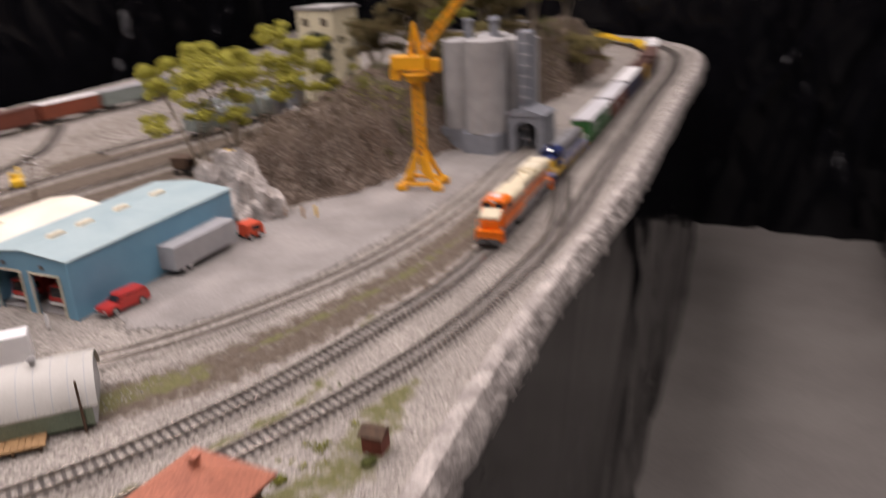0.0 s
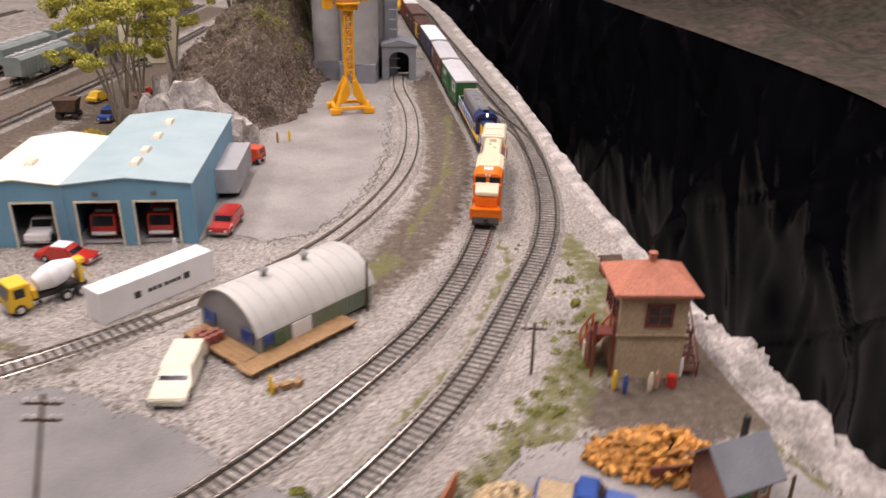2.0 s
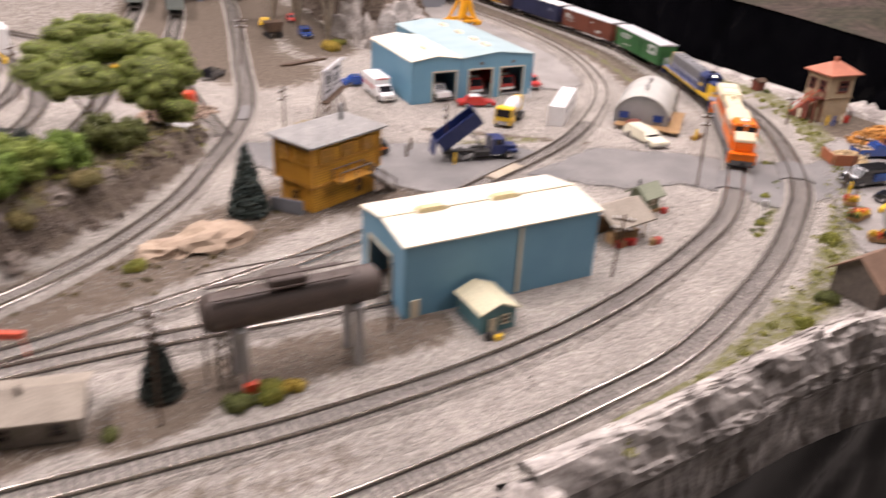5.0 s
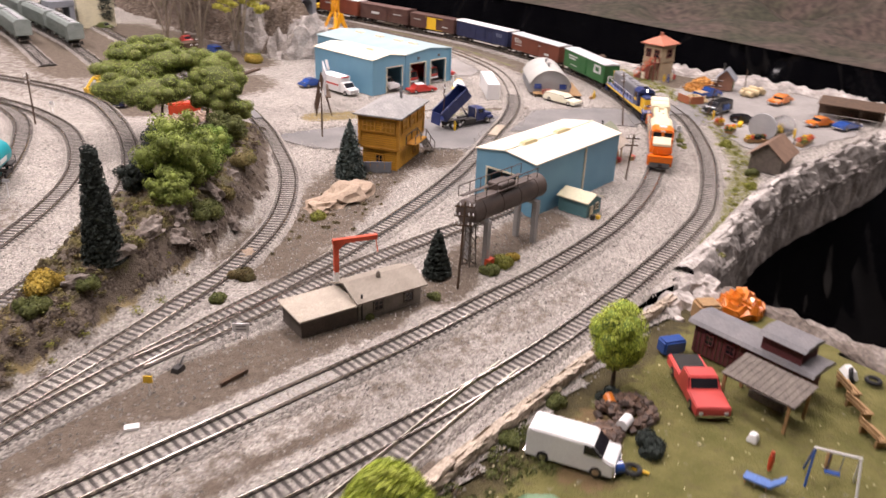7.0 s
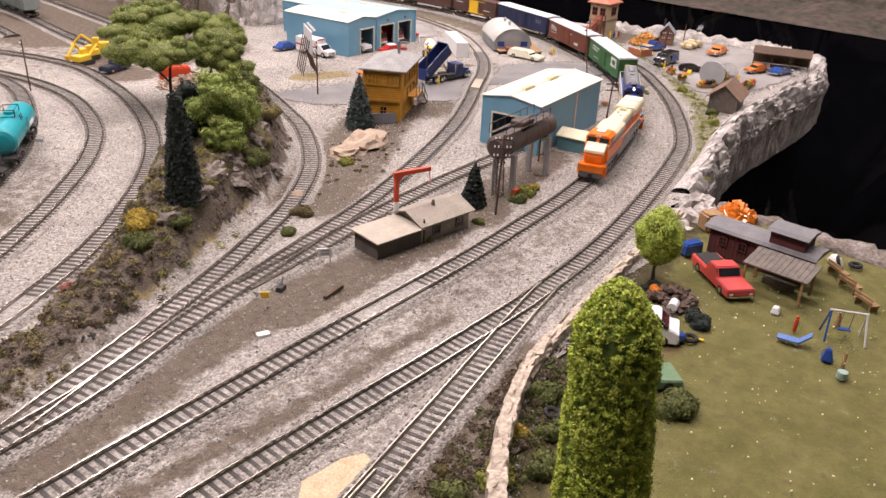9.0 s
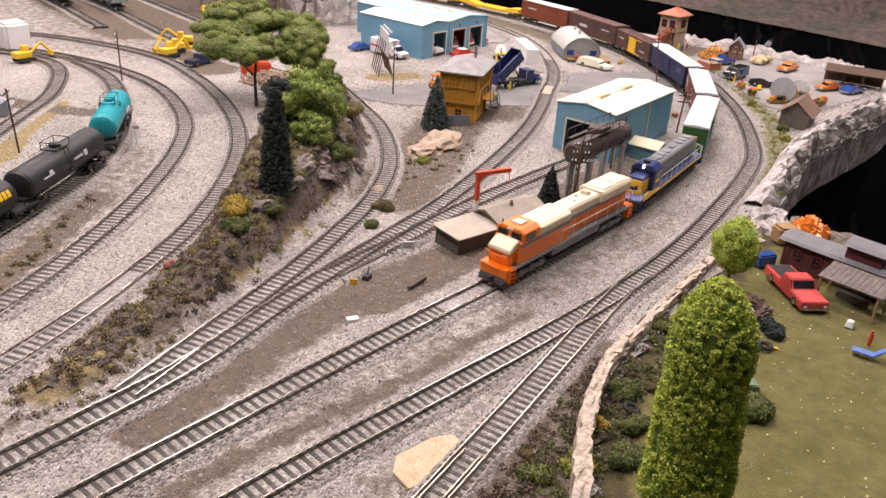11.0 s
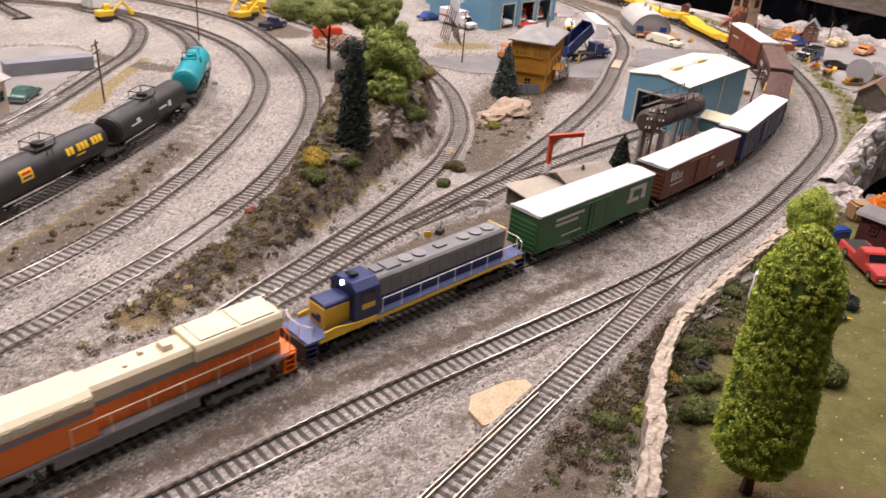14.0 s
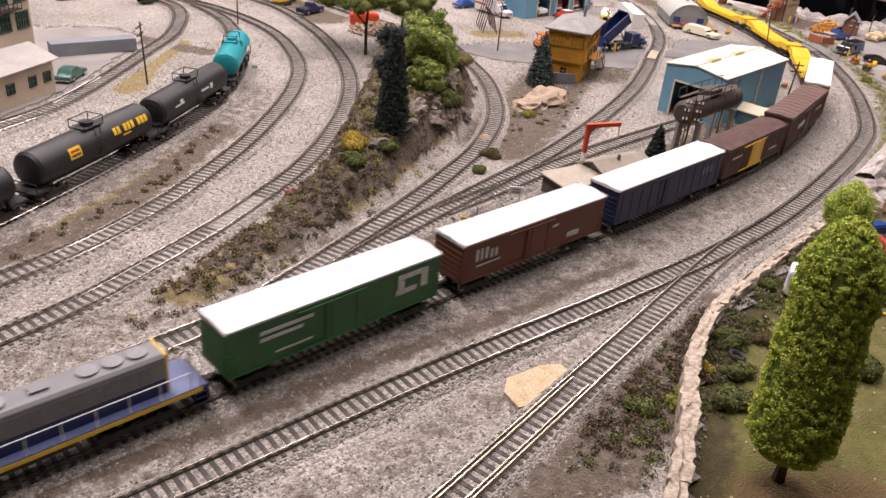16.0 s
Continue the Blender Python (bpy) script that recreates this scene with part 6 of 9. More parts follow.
def yard_crane():
    th = thing("water_crane", "small orange-red jib crane on a post", "crane", pose(-1.214, .094, 0, 0, 0, -15))
    bm = bmesh.new()
    box(bm, (0, 0, .003), (.010, .010, .006))
    tube(bm, (0, 0, .006), (0, 0, .034), .0028, 8)
    part("base_post", bm, WHITE, th)
    bm = bmesh.new()
    box(bm, (0, 0, .048), (.0042, .0042, .032))
    box(bm, (.018, 0, .0640), (.042, .0042, .0042))
    prism(bm, [(0, .054), (.010, .0625), (0, .0625)], "y", -.0012, .0012)
    part("jib", bm, SCARLET, th)
    bm = bmesh.new()
    tube(bm, (.038, 0, .062), (.040, 0, .048), .0006, 5)
    part("hose", bm, SCARLET, th)


yard_crane()


# ---------- foliage ----------
def leaf_mesh(name, centres, radii, count, size, material, seed=0, flat=0.0, fill=.35):
    """Many small leaf flakes scattered in and on lumps (centres with their radii)."""
    rng = np.random.default_rng(seed)
    c, r = np.array(centres, float), np.array(radii, float)
    if r.ndim == 1:
        r = np.repeat(r[:, None], 3, 1)
    w = (r[:, 0] * r[:, 1] + r[:, 0] * r[:, 2]) ** 1.0
    pick = rng.choice(len(c), count, p=w / w.sum())
    d = rng.normal(size=(count, 3))
    d /= np.linalg.norm(d, axis=1)[:, None]
    k = np.where(rng.random(count) < fill, rng.random(count) ** .5, 1.0 + rng.normal(size=count) * .06)
    p = c[pick] + d * r[pick] * k[:, None]
    a = rng.normal(size=(count, 3))
    u = a - (a * d).sum(1)[:, None] * d * .8
    u /= np.linalg.norm(u, axis=1)[:, None]
    v = np.cross(d + rng.normal(size=(count, 3)) * .5, u)
    v /= np.linalg.norm(v, axis=1)[:, None]
    s = size * (.6 + .8 * rng.random(count))[:, None]
    verts = np.stack([p - u * s, p + v * s * .6, p + u * s, p - v * s * .6], 1).reshape(-1, 3)
    faces = np.arange(count * 4).reshape(-1, 4)
    me = bpy.data.meshes.new(name)
    me.from_pydata(verts.tolist(), [], faces.tolist())
    me.materials.append(material)
    return me


def leafy(name, parent, *args, label="", **kw):
    ob = new(name, leaf_mesh(name, *args, **kw))
    ob.parent = parent
    return tagged(ob, label, kind="stuff")


def core(bm, centres, radii, shrink=.86):
    for c, r in zip(centres, radii):
        r = r if hasattr(r, "__len__") else (r, r, r)
        ball(bm, c, tuple(v * shrink for v in r), 12, 8)


def bush(label, x, y, z, r, material, seed, flake=.0022, n=420, squash=.7, lumps=4):
    rng = random.Random(seed)
    th = thing("bush", label, "bush", pose(x, y, z), "bushes")
    cs = [(rng.uniform(-.6, .6) * r, rng.uniform(-.6, .6) * r, rng.uniform(.15, .6) * r * squash) for _ in range(lumps)]
    rs = [(r * rng.uniform(.4, .65), r * rng.uniform(.4, .65), r * squash * rng.uniform(.4, .7)) for _ in range(lumps)]
    if r >= .02:
        cs, rs = [], []
        for _ in range(lumps * 3):
            d = Vector((rng.gauss(0, 1), rng.gauss(0, 1), rng.gauss(0, 1))).normalized() * rng.uniform(.35, .95)
            q = r * rng.uniform(.14, .34)
            cs.append((d.x * r, d.y * r, (.62 + d.z * .75) * r * squash))
            rs.append((q, q, q * .85))
    bm = bmesh.new()
    core(bm, cs, rs, .55 if r >= .02 else .74)
    part("core", bm, material, th)
    leafy("leaves", th, cs, rs, n, flake, material, seed=seed)
    return th


def trunk(parent, pts, radii, name="trunk", material=None):
    bm = bmesh.new()
    for (a, b), (r, s) in zip(zip(pts, pts[1:]), zip(radii, radii[1:])):
        tube(bm, a, b, r, 8, r2=s)
    return part(name, bm, material or BARK, parent)


# clipped column tree on the lawn
def column_tree():
    th = thing("column_tree", "tall dense bright green column-shaped model tree", "tree", pose(-1.424, -.295, -.002, -2, -2, 0))
    trunk(th, [(0, 0, 0), (.001, 0, .012), (0, .001, .035)], [.0042, .0032, .0026])
    rng = np.random.default_rng(5)
    def wide(u):
        return .0245 * np.sqrt(np.clip(u / .10, 0, 1)) * (1 - .22 * np.clip((u - .25) / .75, 0, 1)) * np.sqrt(np.clip((1 - u) / .16, 0, 1))
    bm = bmesh.new()
    us = np.linspace(0.01, .99, 16)
    for u0, u1 in zip(us, us[1:]):
        tube(bm, (0, 0, .018 + .158 * u0), (0, 0, .018 + .158 * u1), float(wide(u0)) * .93, 20, r2=float(wide(u1)) * .93, caps=False)
    part("crown_core", bm, LEAF_G, th)
    n = 2600
    u, a = rng.random(n), rng.uniform(0, 6.283, n)
    bump = np.array([noise.noise(Vector((math.cos(q) * 2.2, math.sin(q) * 2.2, p * 9))) for p, q in zip(u, a)])
    w = wide(u) * (.97 + .10 * bump)
    cs = np.stack([w * np.cos(a), w * np.sin(a), .018 + .158 * u], 1)
    leafy("crown", th, cs, np.full(n, .0024), 100000, .00072, LEAF_B, seed=3, fill=.8)


def round_tree():
    th = thing("round_tree", "small round bright green model tree", "tree", pose(-1.105, -.145, -.002))
    trunk(th, [(0, 0, 0), (.001, .001, .012), (0, 0, .03)], [.0022, .0016, .0012])
    rng = random.Random(9)
    cs, rs = [(0, 0, .048)], [(.021, .021, .026)]
    for k in range(26):
        d = Vector((rng.gauss(0, 1), rng.gauss(0, 1), rng.gauss(0, 1))).normalized()
        cs.append((d.x * .016, d.y * .016, .048 + d.z * .021))
        rs.append(.0085)
        
    rs = [r if hasattr(r, "__len__") else (r, r, r) for r in rs]
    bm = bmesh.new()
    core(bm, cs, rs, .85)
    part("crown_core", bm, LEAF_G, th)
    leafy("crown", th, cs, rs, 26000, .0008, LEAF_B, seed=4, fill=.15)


def fir(x, y, z, h, w, label, seed, material=LEAF_D, n=5200, flake=.0020, blunt=.12):
    """A fir of tiers with drooping needles."""
    th = thing("fir_tree", label, "tree", pose(x, y, z), "fir trees")
    trunk(th, [(0, 0, -.004), (0, 0, h * .9)], [w * .09, w * .03])
    rng = random.Random(seed)
    cs, rs = [], []
    tiers = max(9, int(h / .0045))
    for k in range(tiers):
        u = k / (tiers - 1)
        q = w * (1 - u) ** .75 * (1 - blunt) + w * blunt * (1 - u * .6)
        m = max(4, int(9 * (1 - u) + 4))
        for j in range(m):
            a = 6.283 * j / m + k * 1.3 + rng.uniform(-.2, .2)
            cs.append((q * .62 * math.cos(a), q * .62 * math.sin(a), .004 + u * (h - .006)))
            rs.append((q * .40 + .0006, q * .40 + .0006, h * .030))
    bm = bmesh.new()
    tube(bm, (0, 0, .004), (0, 0, h * .97), w * .72, 12, r2=w * .06 + w * blunt * .3)
    part("needle_core", bm, material, th)
    leafy("needles", th, cs, rs, n, flake, material, seed=seed, fill=.2)
    return th


def canopy_tree():
    th = thing("canopy_tree", "broad green foam canopy tree on thin trunks", "tree", pose(-1.155, .64, .0))
    trunk(th, [(-.02, -.03, 0), (-.018, -.025, .04), (-.01, -.02, .085)], [.0028, .0022, .0016])
    trunk(th, [(.045, -.02, 0), (.05, -.025, .05), (.055, -.02, .09)], [.0026, .002, .0014])
    trunk(th, [(-.02, -.028, .045), (-.05, -.01, .085)], [.0016, .001], "branch")
    cs = [(-.050, -.01, .093), (-.020, -.035, .088), (-.012, .01, .110), (.018, .0, .122), (-.045, .02, .112), (.060, -.035, .092), (.070, -.015, .105), (.052, -.045, .075), (.0, .03, .135), (-.03, .03, .13), (.085, -.02, .092), (.075, -.05, .055)]
    rs = [(.050, .032, .019), (.055, .036, .018), (.055, .034, .016), (.045, .03, .013), (.04, .03, .015), (.036, .034, .026), (.034, .03, .022), (.03, .026, .02), (.04, .024, .010), (.035, .024, .012), (.022, .026, .02), (.022, .022, .017)]
    rng = random.Random(21)
    for c, r in list(zip(cs, rs)):
        for _ in range(16):
            d = Vector((rng.gauss(0, 1), rng.gauss(0, 1), rng.gauss(.3, .8))).normalized()
            q = rng.uniform(.006, .012)
            cs.append((c[0] + d.x * r[0] * .92, c[1] + d.y * r[1] * .92, c[2] + d.z * r[2] * .92))
            rs.append((q, q, q * .8))
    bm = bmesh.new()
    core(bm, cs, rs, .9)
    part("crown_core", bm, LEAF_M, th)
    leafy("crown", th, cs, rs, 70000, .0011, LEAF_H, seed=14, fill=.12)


column_tree()
round_tree()
canopy_tree()
fir(-1.379, .219, .038, .108, .0185, "tall dark blunt fir on the wooded bank", 2, blunt=.9, n=22000, flake=.0013)
fir(-1.012, .384, .0, .078, .021, "grey-green fir tree beside the ochre tower", 3, material=pmat("blue_grey_fir", (.035, .055, .048), (.075, .095, .085), 90, .9, island=True))
fir(-1.100, .088, .0, .052, .014, "small dark fir tree behind the house", 4)

# wooded bank
for i, (x, y, r, m, lab) in enumerate([
        (-1.262, .330, .042, LEAF_H, "tall airy lime green foam bush on the bank"), (-1.288, .288, .026, LEAF_H, "low lime green foam bush on the bank"), (-1.240, .358, .036, LEAF_G, "green foam bush on the bank"), (-1.215, .388, .034, LEAF_H, "lime green foam bush on the bank"),
        (-1.185, .425, .030, LEAF_G, "green foam bush on the bank"), (-1.300, .340, .024, LEAF_D, "dark tangled undergrowth on the bank"), (-1.235, .425, .030, LEAF_D, "dark tangled undergrowth on the bank"), (-1.15, .47, .028, LEAF_M, "mid-green bush on the bank"),
        (-1.255, .285, .017, LEAF_M, "dull green bush on the rocky bank"), (-1.212, .328, .015, MOSS_T, "dry olive bush on the rocky bank"), (-1.165, .385, .015, MOSS_T, "dry olive bush on the rocky bank"), (-1.125, .50, .024, LEAF_M, "olive green bush on the bank"),
        (-1.437, .197, .016, LEAF_Y, "mustard yellow moss bush on the bank"), (-1.425, .207, .012, LEAF_Y, "mustard yellow moss bush on the bank"), (-1.452, .172, .013, LEAF_M, "dull green shrub on the bank"), (-1.405, .185, .010, LEAF_M, "dull green shrub on the bank"),
        (-1.262, .19, .013, LEAF_O, "olive and rust moss clump"), (-1.30, .165, .009, LEAF_M, "small green shrub on the dirt"), (-1.122, .283, .010, LEAF, "round olive shrub on bare dirt"), (-1.03, .068, .012, LEAF, "olive shrub under the tank"),
        (-1.05, .062, .011, LEAF_M, "green shrub under the tank"), (-1.012, .072, .009, LEAF_Y, "yellow-green shrub under the tank"), (-1.205, .058, .007, LEAF_M, "small shrub beside the house"), (-1.13, .052, .007, LEAF_M, "small shrub beside the house"),
        (-.428, .308, .009, LEAF, "green weed clump between the tracks"), (-.445, .285, .008, LEAF_M, "green weed clump between the tracks"), (-.482, .243, .009, LEAF, "green weed clump between the tracks"), (-.505, .218, .006, LEAF, "green weed clump between the tracks"), (-.352, .404, .007, LEAF, "green weed clump between the tracks"),
        (-.436, .188, .013, LEAF, "olive shrub near the barn"), (-.53, .085, .014, LEAF_M, "green shrub near the barn"), (-.58, .055, .012, LEAF, "olive shrub near the rock edge"), (-.62, .03, .010, LEAF_M, "green shrub near the rock edge"),
        (-1.145, -.212, .013, LEAF_D, "dark green shrub on the lawn"), (-1.27, -.262, .016, LEAF_M, "dull green shrub on the lawn"), (-1.326, -.187, .014, LEAF_M, "green shrub beside the stone wall"), (-1.30, -.20, .010, LEAF_O, "rust and green moss clump"),
        (-1.355, -.215, .011, LEAF_M, "green shrub beside the stone wall"), (-1.375, -.197, .008, LEAF_Y, "yellow flower clump beside the wall"), (-1.39, -.235, .014, LEAF_M, "green shrub beside the stone wall"), (-1.42, -.215, .013, LEAF, "olive shrub beside the stone wall"), (-1.45, -.205, .012, LEAF_M, "dull green shrub beside the track"),
        (-1.44, -.19, .008, LEAF_O, "rust moss clump beside the wall"), (-1.22, -.15, .010, LEAF_M, "green shrub beside the stone wall"), (-1.16, -.135, .010, LEAF_M, "green shrub beside the stone wall"), (-1.12, -.155, .010, LEAF_D, "dark brush pile on the lawn"), (-.115, .705, .009, LEAF_M, "green weed clump beside the hut"),
        (-.16, .66, .008, LEAF, "olive weed clump beside the track"), (-.79, 1.10, .018, LEAF_Y, "yellow-green shrub behind the garage"), (-.77, 1.14, .014, LEAF, "olive shrub behind the garage")]):
    r *= .62 if "weed" in lab else .8 if "shrub near" in lab else 1.0
    bush(lab, x, y, height(x, y) if y > -.07 else -.002, r, m, 100 + i, n=int(500 + 330000 * r), flake=.0009 + r * .010, lumps=7 if r < .02 else 18, squash=1.55 if "tall" in lab else .75 if r < .02 else 1.0)

# moss scattered on the bank, as one thing nobody could count
def moss(name, line, w, n, r, material, label, seed):
    rng = random.Random(seed)
    cs, rs = [], []
    s, xy, d = dense(line, .004)
    for _ in range(n):
        i = rng.randrange(len(xy))
        x, y = xy[i][0] + rng.gauss(0, w), xy[i][1] + rng.gauss(0, w)
        if np.min(np.hypot(TRACK_XY[:, 0] - x, TRACK_XY[:, 1] - y)) < .021:
            continue
        q = r * rng.uniform(.5, 1.4)
        cs.append((x, y, (height(x, y) if inside(x, y, OUTLINE) else -.002) + q * .2))
        rs.append((q, q, q * .5))
    ob = new(name, leaf_mesh(name, cs, rs, len(cs) * 55, .0009, material, seed=seed, fill=.5))
    tagged(ob, label, "moss", kind="stuff")


def build_bank():
    """Rough soil and rock laid over the ridge."""
    X, Y, f = sheet_grid(np.arange(-1.70, -.98, .0036), np.arange(.04, .72, .0036), [(-1.70, .04), (-.98, .04), (-.98, .72), (-1.70, .72)])
    near = far_from(X, Y, RIDGE) < .12
    base = np.array([height(float(x), float(y)) if k else -1 for x, y, k in zip(X, Y, near)])
    slope = np.clip(base / .012, 0, 1)
    Z = base + np.array([(.0055 * lump(x, y, 62, 3) + .0035 * lump(x, y, 170, 8) - .007 * abs(noise.noise(Vector((x * 55, y * 55, 6)))) + .0015) * k if b > 0 else 0 for x, y, k, b in zip(X, Y, slope, base)])
    keep = (base > .005)[f].all(1) & (np.min([far_from(X, Y, l) for _, l in LINES], 0) > .017)[f].all(1)
    me = bpy.data.meshes.new("bank")
    me.from_pydata(np.stack([X, Y, Z], 1).tolist(), [], f[keep].tolist())
    for nm, vals in (("moss", .55 * steps(.012, .05, base)), ("rock", np.full(len(X), .30))):
        me.attributes.new(nm, "FLOAT", "POINT").data.foreach_set("value", vals.astype(np.float32))
    m = ground_material("bank_soil", [("rock", (.20, .175, .15), (.13, .112, .095), 90), ("moss", (.17, .14, .055), (.11, .10, .04), 120)], stone=420, bump=1.0)
    for e, c in zip(m.node_tree.nodes["Color Ramp"].color_ramp.elements, ((.05, .038, .03), (.085, .066, .052), (.12, .095, .076), (.19, .16, .13))):
        e.color = (*c, 1)
    me.materials.append(m)
    tagged(new("bank", me), "rough brown soil bank with rock and dry moss", "bank", kind="structure")


build_bank()
RIDGE_LINE = [p[:2] for p in RIDGE]
moss("moss", RIDGE_LINE, .026, 640, .0042, MOSS_B, "rust brown moss on the bank", 31)
moss("moss", RIDGE_LINE, .024, 640, .0042, MOSS_T, "dry olive moss on the bank", 32)
moss("moss", RIDGE_LINE[2:], .028, 200, .005, LEAF, "olive moss on the bank", 33)
moss("moss", [(-1.5, -.24), (-1.4, -.20), (-1.3, -.175), (-1.2, -.15)], .016, 200, .0042, LEAF_M, "green moss along the stone wall", 34)
moss("moss", [(-1.5, -.22), (-1.4, -.19), (-1.3, -.15)], .016, 320, .0036, MOSS_B, "brown dead moss along the stone wall", 35)
moss("moss", [(-.16, .72), (-.17, .58), (-.23, .44), (-.30, .32), (-.40, .21), (-.52, .11), (-.64, .04), (-.8, -.025)], .010, 230, .004, LEAF, "olive grass tufts along the rim", 36)
moss("moss", [(-.20, .80), (-.24, .58), (-.32, .42), (-.42, .30), (-.52, .21)], .004, 60, .0028, LEAF_M, "grass tufts between the tracks", 37)
moss("moss", [(-1.18, .24), (-1.08, .30), (-.99, .37)], .03, 60, .003, LEAF_O, "dead brown tufts by the tower", 38)
moss("moss", [(-1.9, .15), (-1.66, .24), (-1.5, .40)], .006, 70, .003, LEAF_O, "brown moss between the tracks", 40)


def boulder(name, label, x, y, z, s, material, seed, rz=0, kind="", cat="rock"):
    bm = bmesh.new()
    bmesh.ops.create_icosphere(bm, subdivisions=3, radius=1)
    for v in bm.verts:
        n = noise.fractal(v.co * 1.7 + Vector((seed, 0, 0)), .8, 2.1, 5)
        c = noise.cell(v.co * 1.9 + Vector((seed * 2.3, 0, 0)))
        v.co *= .9 + .34 * n + .20 * c
        v.co = Vector((v.co.x * s[0], v.co.y * s[1], max(-.1, v.co.z) * s[2]))
    return single(name, bm, material, label, cat, pose(x, y, z, 0, 0, rz), kind=kind)


boulder("rock_mound", "low smooth tan rock outcrop", -1.062, .322, 0, (.052, .028, .017), TANROCK, 1, 20)
boulder("rock_mound", "low smooth tan rock outcrop", -1.10, .308, 0, (.022, .018, .010), TANROCK, 2, 0)
boulder("rock_mound", "pale rough rock lump by the cutting", -1.235, .235, 0, (.012, .010, .007), TANROCK, 3, 30)
boulder("rock", "small rust red rock on the bank", -1.515, .176, .006, (.011, .009, .009), BRICKRED, 4)


def hill_height(x, y):
    d, (w, h) = near_line(x, y, HILL)
    d += .022 * lump(x, y, 9, 5) + .008 * lump(x, y, 34, 6)
    k = 1 - step(w * .30, w * 1.02, d)
    gully = 1 - abs(noise.noise(Vector((x * 16, y * 42, 3)))) * 2
    rough = .014 * lump(x, y, 38, 9) + .008 * lump(x, y, 105, 2)
    return k * (h + .018 * lump(x, y, 11, 8)) + 4 * k * (1 - k) * (.024 * gully - .012) + min(1, 4 * k) * rough - .006 * (k < .02)


def build_hill():
    X, Y, f = sheet_grid(np.arange(-.86, -.50, .0042), np.arange(1.04, 2.60, .0048), [(-.86, 1.04), (-.50, 1.04), (-.50, 2.6), (-.86, 2.6)])
    Z = np.array([hill_height(float(x), float(y)) for x, y in zip(X, Y)])
    keep = (Z > -.004)[f].any(1)
    me = bpy.data.meshes.new("hill")
    me.from_pydata(np.stack([X, Y, Z], 1).tolist(), [], f[keep].tolist())
    for nm, vals in (("brush", .55 * steps(.03, .10, Z)), ("pale", zone(X, Y, [([(-.70, 1.10), (-.60, 1.10)], .03), ([(-.73, 1.2), (-.70, 1.3)], .02)]) * .7)):
        me.attributes.new(nm, "FLOAT", "POINT").data.foreach_set("value", vals.astype(np.float32))
    hm = ground_material("hill_soil", [("brush", (.095, .072, .052), (.17, .135, .10), 110), ("pale", (.46, .43, .40), (.30, .28, .26), 60)], stone=330, bump=1.0)
    for e, c in zip(hm.node_tree.nodes["Color Ramp"].color_ramp.elements, ((.075, .057, .044), (.13, .100, .078), (.185, .145, .115), (.27, .23, .19))):
        e.color = (*c, 1)
    me.materials.append(hm)
    tagged(new("hill", me), "steep brown rocky hill with gullies and dry brush", "hill", kind="structure")


build_hill()
for i, (x, y, z, sx, sy, sz) in enumerate([(-.630, 1.085, 0, .052, .024, .062), (-.680, 1.095, .0, .046, .028, .080), (-.590, 1.100, 0, .034, .024, .055), (-.645, 1.105, .035, .050, .022, .060), (-.715, 1.125, 0, .030, .030, .060), (-.735, 1.21, 0, .026, .05, .085), (-.620, 1.095, .025, .025, .016, .035)]):
    boulder("cliff_rock", "pale cracked rock slab at the foot of the hill", x, y, z - .1 * sz, (sx, sy, sz), PLASTER, 20 + i, 13 * i - 30, kind="structure")


def dry_brush(line, w, n, r, material, label, seed):
    """Fine dry growth strewn over the hill."""
    rng = random.Random(seed)
    s, xy, d = dense(line, .006)
    cs, rs = [], []
    for _ in range(n):
        p = xy[rng.randrange(len(xy))]
        x, y = p[0] + rng.gauss(0, w), p[1] + rng.gauss(0, w)
        z = hill_height(x, y)
        if z > .012:
            q = r * rng.uniform(.4, 1.4)
            cs.append((x, y, z + q * .3))
            rs.append((q, q, q * .8))
    tagged(new("dry_brush", leaf_mesh("dry_brush", cs, rs, len(cs) * 40, .0013, material, seed=seed, fill=.6)), label, "brush", kind="stuff")


CREST = [(-.64, 1.18), (-.63, 1.4), (-.65, 1.8), (-.66, 2.2)]
dry_brush(CREST, .06, 900, .006, MOSS_B, "brown dry brush on the hill", 41)
dry_brush(CREST[1:], .05, 260, .009, LEAF_M, "dull green growth on the hill", 42)
dry_brush([(-.615, 1.36), (-.60, 1.42), (-.58, 1.45)], .014, 60, .008, LEAF, "yellow-green shrubs on the hill crest", 43)
dry_brush([(-.60, 1.5), (-.60, 1.9), (-.62, 2.3)], .03, 320, .012, LEAF_O, "olive brown thicket on the hill", 44)
for i, (x, y, r) in enumerate([(-1.37, .215, .013), (-1.33, .25, .015), (-1.29, .28, .016), (-1.24, .32, .015), (-1.41, .19, .010), (-1.35, .27, .016), (-1.19, .37, .014), (-1.45, .165, .008), (-1.30, .255, .012), (-1.39, .21, .009), (-1.26, .28, .013), (-1.22, .30, .011), (-1.15, .42, .013)]):
    boulder("bank_rock", "mossy grey rock on the bank", x, y, height(x, y) - r * .55, (r * 1.5, r * .9, r), ROCK, 50 + i, 40 * i, kind="structure")


